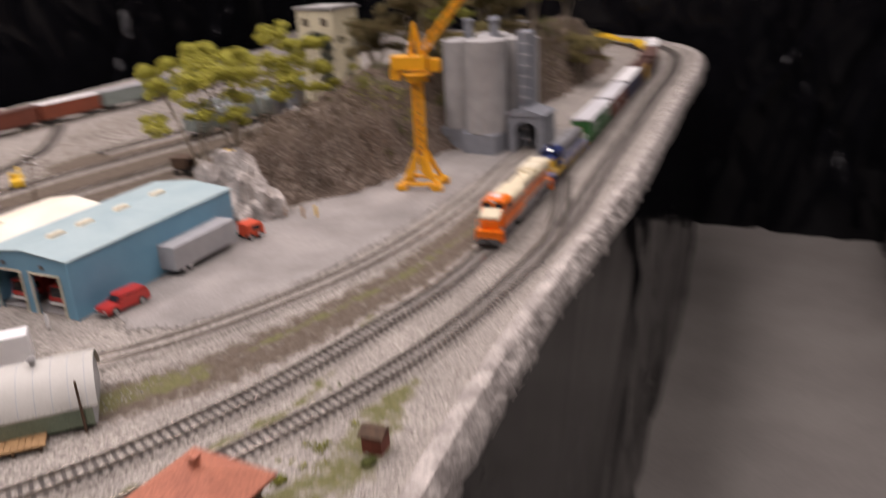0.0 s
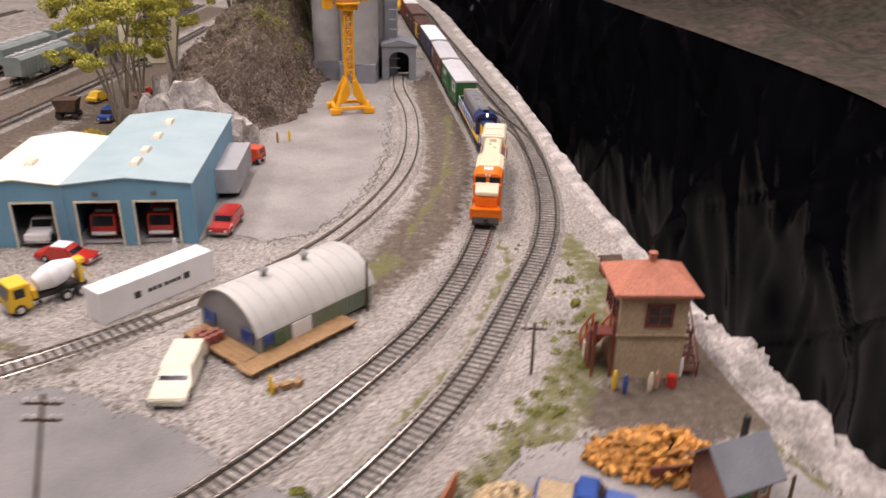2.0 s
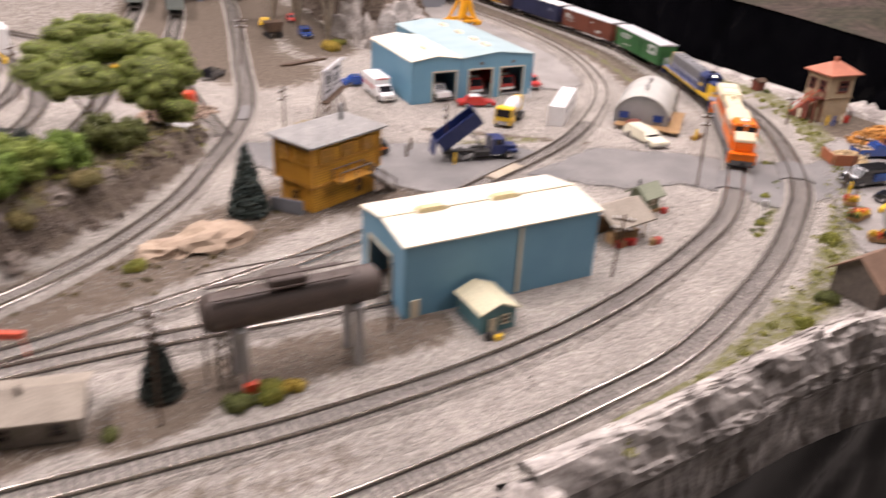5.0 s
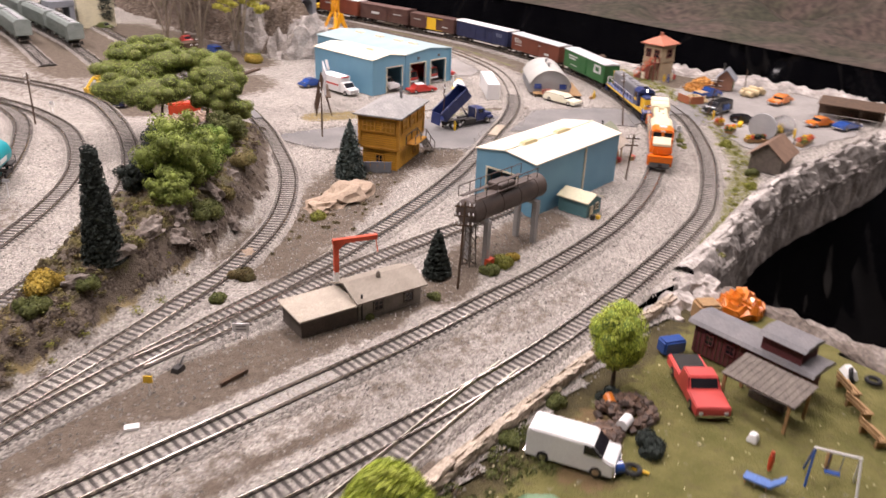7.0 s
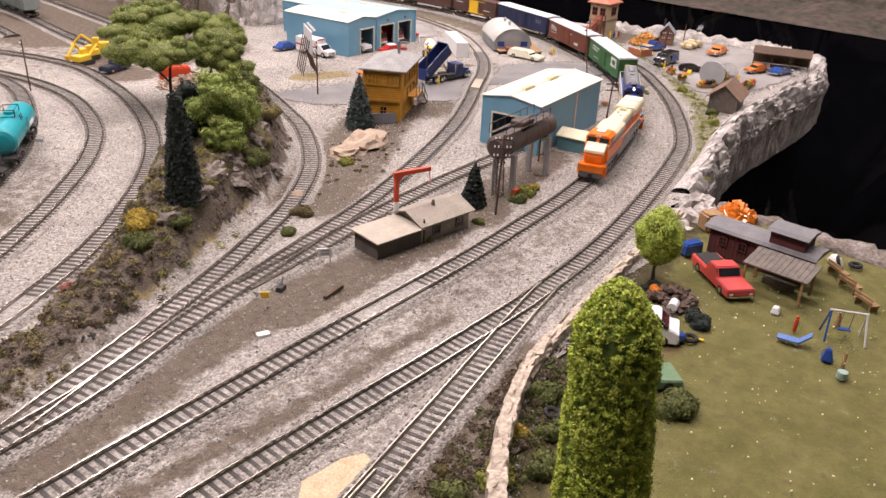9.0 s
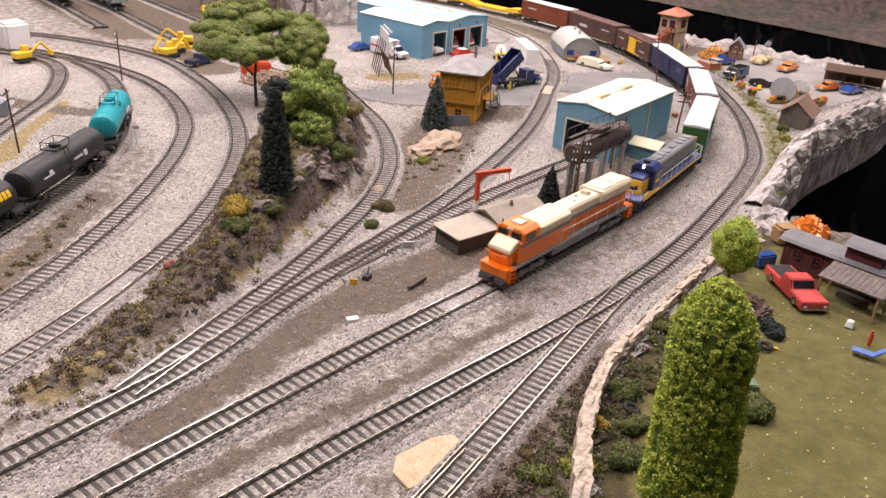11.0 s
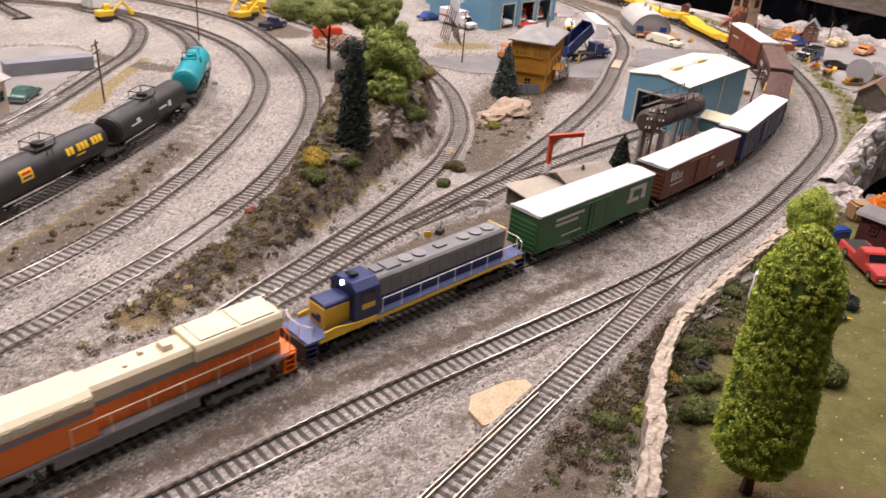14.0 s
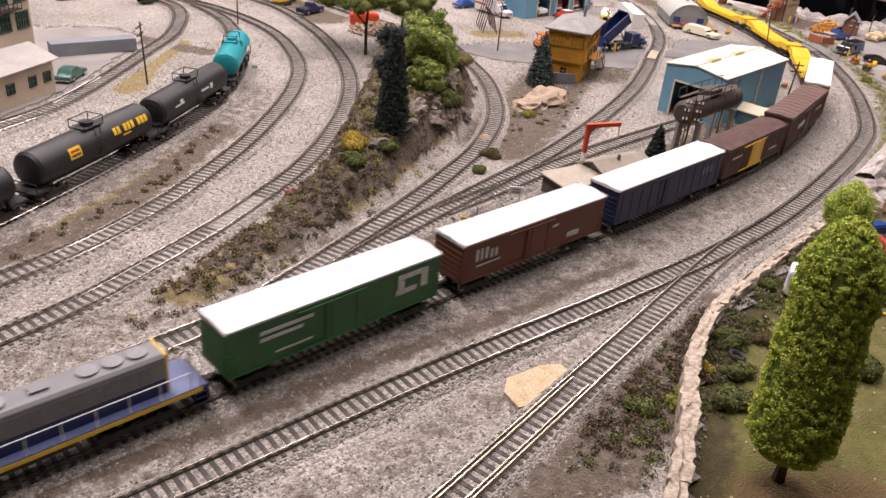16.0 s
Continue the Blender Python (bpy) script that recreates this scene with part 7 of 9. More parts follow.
# stone retaining wall between the tracks and the lawn
def stone_wall():
    th = tagged(new("stone_wall"), "pale rough stone retaining wall with mossy top", "wall", kind="structure")
    s, xy, d = dense(WALL_LINE[1:9], .024)
    rng = random.Random(3)
    for i, (p, q) in enumerate(zip(xy, d)):
        u = i / len(xy)
        bm = bmesh.new()
        bmesh.ops.create_cube(bm, size=1)
        bmesh.ops.subdivide_edges(bm, edges=bm.edges[:], cuts=3, use_grid_fill=True)
        hh = .010 + .022 * step(.25, .7, u)
        for v in bm.verts:
            n = noise.fractal(v.co * 2.2 + Vector((i * 3.1, 0, 0)), 1, 2, 3)
            v.co = Vector((v.co.x * .0262, v.co.y * (.007 + .006 * u), v.co.z * hh)) + Vector((0, .003 * n, .0035 * n))
        ob = part("stone", bm, WALLSTONE, th, m=pose(p[0], p[1], hh * .36, 0, rng.uniform(-4, 4), math.degrees(math.atan2(q[1], q[0]))))


stone_wall()
for i, (x, y, z, a, b, c) in enumerate(((-.056, .636, -.010, .015, .028, .013), (-.935, -.088, -.012, .032, .020, .020), (-.905, -.098, -.014, .026, .020, .020), (-.965, -.096, -.010, .024, .014, .014), (-.89, -.078, -.010, .026, .022, .022))):
    boulder("edge_rock", "pale plaster rock set into the edge", x, y, z, (a, b, c), PLASTER, 80 + i, 30 * i, kind="structure")


# ---------- road vehicles ----------
def wheels(th, xs, y, r, w=.004, rim=CHROME):
    for x in xs:
        for sy in (-1, 1):
            bm = bmesh.new()
            tube(bm, (0, -w / 2, 0), (0, w / 2, 0), r, 14)
            t = part("wheel", bm, TYRE, th, m=pose(x, sy * y, r))
            bm = bmesh.new()
            tube(bm, (0, sy * (w / 2), 0), (0, sy * (w / 2 + .0004), 0), r * .6, 12)
            part("hub", bm, rim, t)


def car(label, x, y, rz, paint, kind="sedan", L=.052, W=.0205, H=.0155, z=.0024, extra=None, roof=None, cat="car"):
    """A model road vehicle, nose along its own x."""
    th = thing("model_" + ("van" if kind == "van" else "pickup" if kind == "pickup" else "car"), label, cat, pose(x, y, z, 0, 0, rz), "model road vehicles")
    h, b = L / 2, .0026
    k = H / .0155
    if kind == "van":
        side = [(-h, b), (h, b), (h, .0085 * k), (h * .72, .0098 * k), (h * .45, H * 1.0), (-h * .97, H), (-h, H * .8)]
        glass = [(h * .70, .0100 * k), (h * .48, H * .93), (h * .30, H * .93), (h * .30, .0100 * k)]
    elif kind == "pickup":
        side = [(-h, b), (h, b), (h * .99, .0085 * k), (h * .38, .0092 * k), (h * .22, H), (-h * .16, H), (-h * .20, .0092 * k), (-h, .0090 * k)]
        glass = [(h * .37, .0094 * k), (h * .225, H * .94), (-h * .12, H * .94), (-h * .14, .0094 * k)]
    elif kind == "wagon":
        side = [(-h, b), (h, b), (h, .0078 * k), (h * .45, .0090 * k), (h * .22, H), (-h * .86, H), (-h * .98, .009 * k)]
        glass = [(h * .43, .0092 * k), (h * .22, H * .94), (-h * .82, H * .94), (-h * .88, .0092 * k)]
    elif kind == "sports":
        side = [(-h, b), (h, b), (h, .0052 * k), (h * .35, .0078 * k), (h * .02, H * .8), (-h * .35, H * .8), (-h * .95, .0085 * k)]
        glass = [(h * .33, .0080 * k), (h * .03, H * .76), (-h * .35, H * .76), (-h * .6, .0082 * k)]
    else:
        side = [(-h, b), (h, b), (h, .0076 * k), (h * .42, .0088 * k), (h * .16, H), (-h * .42, H), (-h * .66, .0090 * k), (-h, .0082 * k)]
        glass = [(h * .40, .0090 * k), (h * .16, H * .94), (-h * .42, H * .94), (-h * .62, .0092 * k)]
    bm = bmesh.new()
    prism(bm, side, "y", -W / 2, W / 2)
    for v in bm.verts:
        if v.co.z > .0095 * k:
            v.co.y *= .86
    soften(bm, .0009, 2, 25)
    part("body", bm, paint, th, smooth=True)
    bm = bmesh.new()
    prism(bm, glass, "y", -W / 2 * .96, W / 2 * .96)
    for v in bm.verts:
        v.co.y *= .97 if v.co.z < .0100 * k else .92
    part("side_glass", bm, GLASS, th)
    bm = bmesh.new()
    xs, zs = (glass[0][0], glass[1][0]), (glass[0][1], glass[1][1])
    prism(bm, [(xs[0] + .0008, zs[0]), (xs[1] + .0008, zs[1]), (xs[1] - .001, zs[1]), (xs[0] - .001, zs[0])], "y", -W * .39, W * .39)
    part("windscreen", bm, GLASS, th)
    if roof:
        bm = bmesh.new()
        box(bm, ((glass[1][0] + glass[2][0]) / 2, 0, H + .0004), (abs(glass[1][0] - glass[2][0]) * .95, W * .74, .0008))
        part("roof_panel", bm, roof, th)
    if kind == "pickup":
        # body is solid: without a load, a dark plate paints the bed's shade
        bm = bmesh.new()
        box(bm, (-h * .60, 0, .0091 * k), (h * .70, W * .80, .0012))
        part("load_bed", bm, extra or SHADE, th)
    for sx, nm, m in ((1, "front_bumper", CHROME), (-1, "rear_bumper", CHROME)):
        bm = bmesh.new()
        box(bm, (sx * (h + .0004), 0, .0042), (.0014, W * .96, .0018))
        part(nm, bm, m, th)
    for sy in (-1, 1):
        bm = bmesh.new()
        box(bm, (h + .0002, sy * W * .36, .0064), (.0008, .0030, .0018))
        part("headlamp", bm, WHITE, th)
    wheels(th, (h * .62, -h * .58), W / 2 - .0018, .0037 * min(k, 1.15))
    return th


car("long cream white station wagon with brown windows", -.463, .517, -85, CREAMCAR, "wagon", L=.074, W=.026, H=.0165, z=.0005)
car("red off-road wagon beside the blue garage", -.514, .803, -92, RED, "wagon", L=.054, W=.022, H=.018, z=.0016)
car("red and white fire chief sedan", -.642, .712, -8, RED, "sedan", L=.058, roof=WHITE, z=.0005)
car("dark blue sedan behind the ambulance", -.795, .853, 4, BLUECAR, "sedan", z=.0005)
car("yellow small car on the dirt yard", -.888, 1.325, 75, YELLOW, "sedan", L=.042, H=.017, z=.0005)
car("blue wagon on the dirt yard", -.822, 1.215, -85, BLUECAR, "wagon", L=.05, H=.017, z=.0005)
car("small red car on the dirt yard", -.827, 1.365, -88, RED, "sedan", L=.042, z=.0005)
car("green vintage car on the dirt yard", -.93, 1.62, -60, pmat("olive_paint", (.10, .12, .03), (.08, .10, .025), 60, .5), "sedan", L=.045, z=.0005)
car("red model pickup truck parked on grass", -1.056, -.190, -127, pmat("faded_red_paint", (.56, .07, .06), (.48, .055, .05), 40, .4, grit=.08), "pickup", L=.076, W=.027, H=.020, z=-.001)
car("white rounded delivery van on grass", -1.198, -.187, -62, WHITE, "van", L=.062, W=.026, H=.024, z=-.001)
car("black panel van with blue side mural", -.272, .315, 182, BLACKCAR, "van", L=.064, W=.025, H=.022)
car("blue pickup with green stripes and gravel load", -.182, .397, -12, BLUECAR, "pickup", L=.058, W=.023, H=.0185, extra=pmat("tan_gravel", (.45, .34, .2), (.35, .26, .15), 300, .9, bump=.8))
car("orange two-door car in the parking lot", -.100, .291, 182, ORANGECAR, "sedan", L=.060, W=.024, H=.0165)
car("black low sports car with blue flames", -.284, .250, -62, BLACKCAR, "sports", L=.052, W=.023, H=.0145)
car("orange car under the car shelter", -.190, .165, 160, ORANGECAR, "sedan", L=.05)
car("blue racing car beside the shelter", -.165, .128, -10, BLUECAR, "sports", L=.055, W=.023)
car("green sedan parked beside the factory", -1.603, .630, 52, pmat("dull_green_car", (.05, .13, .11), (.04, .11, .09), 50, .35, coat=.4), "sedan", L=.052, z=.002)
car("dark wagon near the far tracks", -1.015, .93, 60, BLACKCAR, "wagon", L=.05, z=.0005)
car("dark blue truck near the diggers", -1.128, .885, 20, NAVY_DK, "pickup", L=.055, H=.019, z=.0005)
car("white utility pickup in the garage bay", -.6885, .7635, -82, WHITE, "pickup", L=.056, W=.024, H=.021, z=.003)


def van_mural():
    for sy in (-1, 1):
        bm = bmesh.new()
        box(bm, (0, 0, 0), (.020, .0004, .010))
        p = bpy.data.objects["model_van.001"]
        part("mural", bm, pmat("blue_mural", (.03, .12, .42), (.02, .05, .2), 200, .4), p, m=pose(-.008, sy * .0127, .0115))


van_mural()


def truck_cab(th, x0, l, w, h, paint, z0=.004):
    bm = bmesh.new()
    prism(bm, [(x0, z0), (x0 + l, z0), (x0 + l, h * .55), (x0 + l * .86, h), (x0, h)], "y", -w / 2, w / 2)
    soften(bm, .0008, 2)
    cab = part("cab", bm, paint, th)
    bm = bmesh.new()
    prism(bm, [(x0 + l + .0003, h * .57), (x0 + l * .88 + .0003, h * .95), (x0 + l * .84, h * .95), (x0 + l * .96, h * .57)], "y", -w * .42, w * .42)
    part("windscreen", bm, GLASS, cab)
    bm = bmesh.new()
    box(bm, (x0 + l * .5, 0, h * .74), (l * .45, w + .0004, h * .30))
    part("side_window", bm, GLASS, cab)
    bm = bmesh.new()
    box(bm, (x0 + l + .0006, 0, z0 + .0035), (.0012, w * .7, .005))
    part("grille", bm, CHROME, cab)
    return cab


def fire_truck(x, y):
    th = thing("fire_truck", "red model fire engine in the garage bay", "truck", pose(x, y, .0025, 0, 0, -82), "fire trucks")
    truck_cab(th, .012, .020, .025, .026, RED)
    bm = bmesh.new()
    box(bm, (-.020, 0, .0165), (.062, .025, .024))
    soften(bm, .0008)
    part("body", bm, RED, th)
    bm = bmesh.new()
    box(bm, (.0328, 0, .0075), (.0010, .024, .0030))
    part("bumper", bm, WHITE, th)
    bm = bmesh.new()
    box(bm, (.020, 0, .0275), (.005, .016, .003))
    part("light_bar", bm, GREY_LT, th)
    wheels(th, (.020, -.032), .0105, .0052)


fire_truck(-.630, .789)
fire_truck(-.5745, .797)


def dump_truck():
    th = thing("dump_truck", "dark blue dump truck with raised tipping bed", "truck", pose(-.716, .494, .0022, 0, 0, -3))
    bm = bmesh.new()
    box(bm, (-.004, 0, .0085), (.088, .010, .0035))
    box(bm, (.0, .010, .008), (.020, .006, .006))
    box(bm, (.0, -.010, .008), (.020, .006, .006))
    part("chassis", bm, DARK, th)
    bm = bmesh.new()
    prism(bm, [(.012, .006), (.029, .006), (.029, .0265), (.012, .0265)], "y", -.0115, .0115)
    prism(bm, [(.029, .006), (.047, .006), (.047, .0155), (.029, .018)], "y", -.008, .008)
    for sy in (-1, 1):
        box(bm, (.041, sy * .0100, .010), (.012, .005, .004))
    soften(bm, .0007)
    cab = part("cab", bm, NAVY, th)
    bm = bmesh.new()
    box(bm, (.0293, 0, .0222), (.0008, .019, .0065))
    box(bm, (.0205, 0, .0222), (.009, .0234, .0065))
    part("cab_window", bm, GLASS, cab)
    bm = bmesh.new()
    box(bm, (.0475, 0, .0095), (.001, .013, .009))
    box(bm, (.0485, 0, .0055), (.0022, .022, .0030))
    for sy in (-1, 1):
        tube(bm, (.0105, sy * .010, .008), (.0105, sy * .010, .031), .0008, 6)
    part("chrome_trim", bm, CHROME, cab)
    # tipped bed
    bm = bmesh.new()
    L, W, H = .060, .025, .018
    box(bm, (L / 2, 0, .0008), (L, W, .0016))
    for sy in (-1, 1):
        box(bm, (L / 2, sy * (W / 2 - .0006), H / 2), (L, .0012, H))
        for k in range(6):
            box(bm, (.004 + k * .0105, sy * (W / 2 + .0004), H / 2), (.0012, .0010, H))
        box(bm, (L / 2, sy * W / 2, H), (L, .002, .0014))
    box(bm, (L, 0, H / 2 + .002), (.0012, W, H + .004))
    part("tipping_bed", bm, NAVY, th, m=pose(-.050, 0, .0125, 0, -36, 0))
    bm = bmesh.new()
    box(bm, (0, 0, -.009), (.0014, .024, .018))
    part("tailgate", bm, NAVY, th, m=pose(-.060, 0, .0260, 0, 8, 0))
    bm = bmesh.new()
    tube(bm, (.004, 0, .010), (-.016, 0, .037), .0016, 8)
    part("hydraulic_ram", bm, CHROME, th)
    wheels(th, (.036, -.022, -.036), .0100, .0050, .0048)


dump_truck()


def mixer_truck():
    th = thing("mixer_truck", "yellow cement mixer with white drum", "truck", pose(-.621, .628, .0005, 0, 0, -130))
    truck_cab(th, .014, .019, .025, .027, YELLOW)
    bm = bmesh.new()
    box(bm, (-.010, 0, .0085), (.050, .012, .004))
    part("chassis", bm, DARK, th)
    bm = bmesh.new()
    tube(bm, (.006, 0, .0185), (-.006, 0, .0215), .0070, 18, r2=.0110)
    tube(bm, (-.006, 0, .0215), (-.016, 0, .0240), .0110, 18, r2=.0105)
    tube(bm, (-.016, 0, .0240), (-.029, 0, .0275), .0105, 18, r2=.0050)
    part("drum", bm, WHITE, th, smooth=True)
    bm = bmesh.new()
    box(bm, (-.031, 0, .0200), (.003, .014, .020))
    box(bm, (-.033, 0, .0290), (.007, .010, .0040))
    prism(bm, [(-.034, .020), (-.042, .010), (-.042, .012), (-.034, .022)], "y", -.003, .003)
    box(bm, (.010, 0, .0130), (.004, .016, .008))
    part("chute_frame", bm, YELLOW, th)
    wheels(th, (.025, -.014, -.027), .0105, .0050, .0046)


mixer_truck()


def ambulance():
    th = thing("ambulance", "white model ambulance truck with red stripe", "truck", pose(-.775, .785, .0005, 0, 0, -84))
    bm = bmesh.new()
    prism(bm, [(.014, .004), (.042, .004), (.042, .0120), (.030, .0140), (.022, .0220), (.014, .0220)], "y", -.0115, .0115)
    soften(bm, .0008, 2)
    cab = part("cab", bm, WHITE, th)
    bm = bmesh.new()
    prism(bm, [(.0306, .0142), (.0230, .0212), (.0218, .0212), (.0290, .0142)], "y", -.0098, .0098)
    part("windscreen", bm, GLASS, cab)
    bm = bmesh.new()
    box(bm, (.0424, 0, .0075), (.001, .016, .005))
    part("grille", bm, CHROME, cab)
    bm = bmesh.new()
    box(bm, (-.014, 0, .0175), (.056, .0265, .027))
    soften(bm, .001)
    bx = part("box_body", bm, WHITE, th)
    bm = bmesh.new()
    for sy in (-1, 1):
        box(bm, (-.014, sy * .0134, .0170), (.054, .0006, .003))
    box(bm, (.0145, 0, .0300), (.001, .018, .0022))
    part("red_stripe", bm, RED, bx)
    wheels(th, (.030, -.024), .0105, .0050)


ambulance()


def trailers():
    th = thing("semi_trailer", "grey ribbed semi-trailer parked beside the garage", "trailer", pose(-.5450, .938, .0016, 0, 0, 97))
    bm = bmesh.new()
    box(bm, (0, 0, .0215), (.108, .027, .029))
    soften(bm, .0006)
    part("body", bm, GREY_LT, th)
    bm = bmesh.new()
    for sy in (-1, 1):
        for k in range(20):
            box(bm, (-.050 + k * .0053, sy * .0137, .0215), (.0010, .0006, .027))
    part("rib", bm, GREY_LT, th)
    bm = bmesh.new()
    box(bm, (0, 0, .0055), (.09, .016, .003))
    part("chassis", bm, DARK, th)
    wheels(th, (-.040, -.030), .0100, .0048)
    t2 = thing("truck_tractor", "red-orange tractor cab before the grey trailer", "truck", pose(-.545, 1.022, .0016, 0, 0, 80))
    truck_cab(t2, -.010, .026, .024, .021, SCARLET)
    wheels(t2, (.008, -.006), .0100, .0048)
    t3 = thing("cargo_container", "white box trailer body standing on gravel", "container", pose(-.5310, .6435, .0, 0, 0, 55.5))
    bm = bmesh.new()
    box(bm, (0, 0, .0145), (.112, .0225, .029))
    soften(bm, .0006)
    bd = part("body", bm, WHITE, t3)
    bm = bmesh.new()
    for sx in (-1, 1):
        for sy in (-1, 1):
            box(bm, (sx * .0555, sy * .0108, .0145), (.0018, .0018, .0294))
    part("corner_post", bm, WHITE, bd)
    for x, l, h in ((-.022, .006, .006), (-.010, .0035, .0034), (-.0055, .0035, .0034), (-.0005, .0038, .0034), (.006, .0036, .0034), (.0105, .0032, .0030), (.0145, .0032, .0030), (.019, .0034, .0034), (.027, .006, .006)):
        bm = bmesh.new()
        box(bm, (x, -.0114, .0150), (l, .0005, h))
        part("lettering", bm, pmat("dark_ink", (.03, .03, .035), (.05, .05, .05), 80, .6), bd)


trailers()


def roller():
    th = thing("road_roller", "orange road roller with open cab", "roller", pose(-.855, .536, .002, 0, 0, -5))
    bm = bmesh.new()
    box(bm, (-.012, 0, .010), (.026, .020, .009))
    box(bm, (.008, 0, .0105), (.018, .016, .008))
    soften(bm, .0008)
    part("body", bm, ORANGECAR, th)
    bm = bmesh.new()
    for sx in (-.020, -.004):
        for sy in (-1, 1):
            box(bm, (sx, sy * .0085, .0185), (.0012, .0012, .012))
    box(bm, (-.012, 0, .0255), (.022, .021, .0018))
    box(bm, (-.013, 0, .0165), (.006, .010, .006))
    part("cab_frame", bm, ORANGECAR, th)
    bm = bmesh.new()
    tube(bm, (.022, -.0115, .0078), (.022, .0115, .0078), .0078, 22)
    part("drum", bm, DARK, th)
    bm = bmesh.new()
    for sy in (-1, 1):
        box(bm, (.013, sy * .0125, .009), (.026, .0012, .003))
    part("drum_fork", bm, ORANGECAR, th)
    wheels(th, (-.017,), .0105, .0072, .005, ORANGECAR)


roller()


def digger(x, y, rz, label):
    th = thing("digger", label, "excavator", pose(x, y, .001, 0, 0, rz), "yellow diggers")
    bm = bmesh.new()
    box(bm, (-.004, 0, .0125), (.028, .018, .010))
    box(bm, (.004, .004, .0205), (.011, .009, .012))
    soften(bm, .0008)
    part("body", bm, YELLOW, th)
    bm = bmesh.new()
    for a, b in (((.008, -.005, .014), (.028, -.005, .030)), ((.028, -.005, .030), (.044, -.005, .014))):
        tube(bm, a, b, .0022, 6)
    prism(bm, [(.040, .014), (.048, .014), (.046, .006), (.040, .008)], "y", -.010, .000)
    part("arm", bm, YELLOW, th)
    for sy in (-1, 1):
        bm = bmesh.new()
        box(bm, (0, sy * .009, .0042), (.032, .005, .0075))
        soften(bm, .0016, 2)
        part("crawler", bm, DARK, th)


digger(-1.125, .985, 200, "yellow crawler digger on the dirt yard")
digger(-1.085, 1.035, 150, "yellow crawler digger on the dirt yard")
digger(-1.150, .955, 20, "yellow crawler loader on the dirt yard")
digger(-1.375, 1.03, 10, "yellow machine beside the far tracks")


def ore_cart():
    th = thing("ore_cart", "dark rusty side-tipping ore cart", "cart", pose(-.885, 1.215, .001, 0, 0, 10))
    bm = bmesh.new()
    prism(bm, [(-.013, .012), (-.018, .030), (.018, .030), (.013, .012)], "y", -.014, .014)
    part("hopper", bm, WOOD_DK, th)
    bm = bmesh.new()
    box(bm, (0, 0, .009), (.036, .012, .004))
    part("chassis", bm, DARK, th)
    wheels(th, (.012, -.012), .011, .0048, rim=DARK)


ore_cart()


# ---------- tank and hopper cars on the sidings ----------
def rail_pose(points, s0, half):
    s, xy, d = dense(points, .003)
    a = [float(np.interp(s0 + half, s, xy[:, k])) for k in (0, 1)]
    b = [float(np.interp(s0 - half, s, xy[:, k])) for k in (0, 1)]
    return pose((a[0] + b[0]) / 2, (a[1] + b[1]) / 2, RAIL_TOP, 0, 0, math.degrees(math.atan2(a[1] - b[1], a[0] - b[0])))


def along(points, x, y):
    s, xy, d = dense(points, .003)
    return float(s[np.argmin(np.hypot(xy[:, 0] - x, xy[:, 1] - y))])


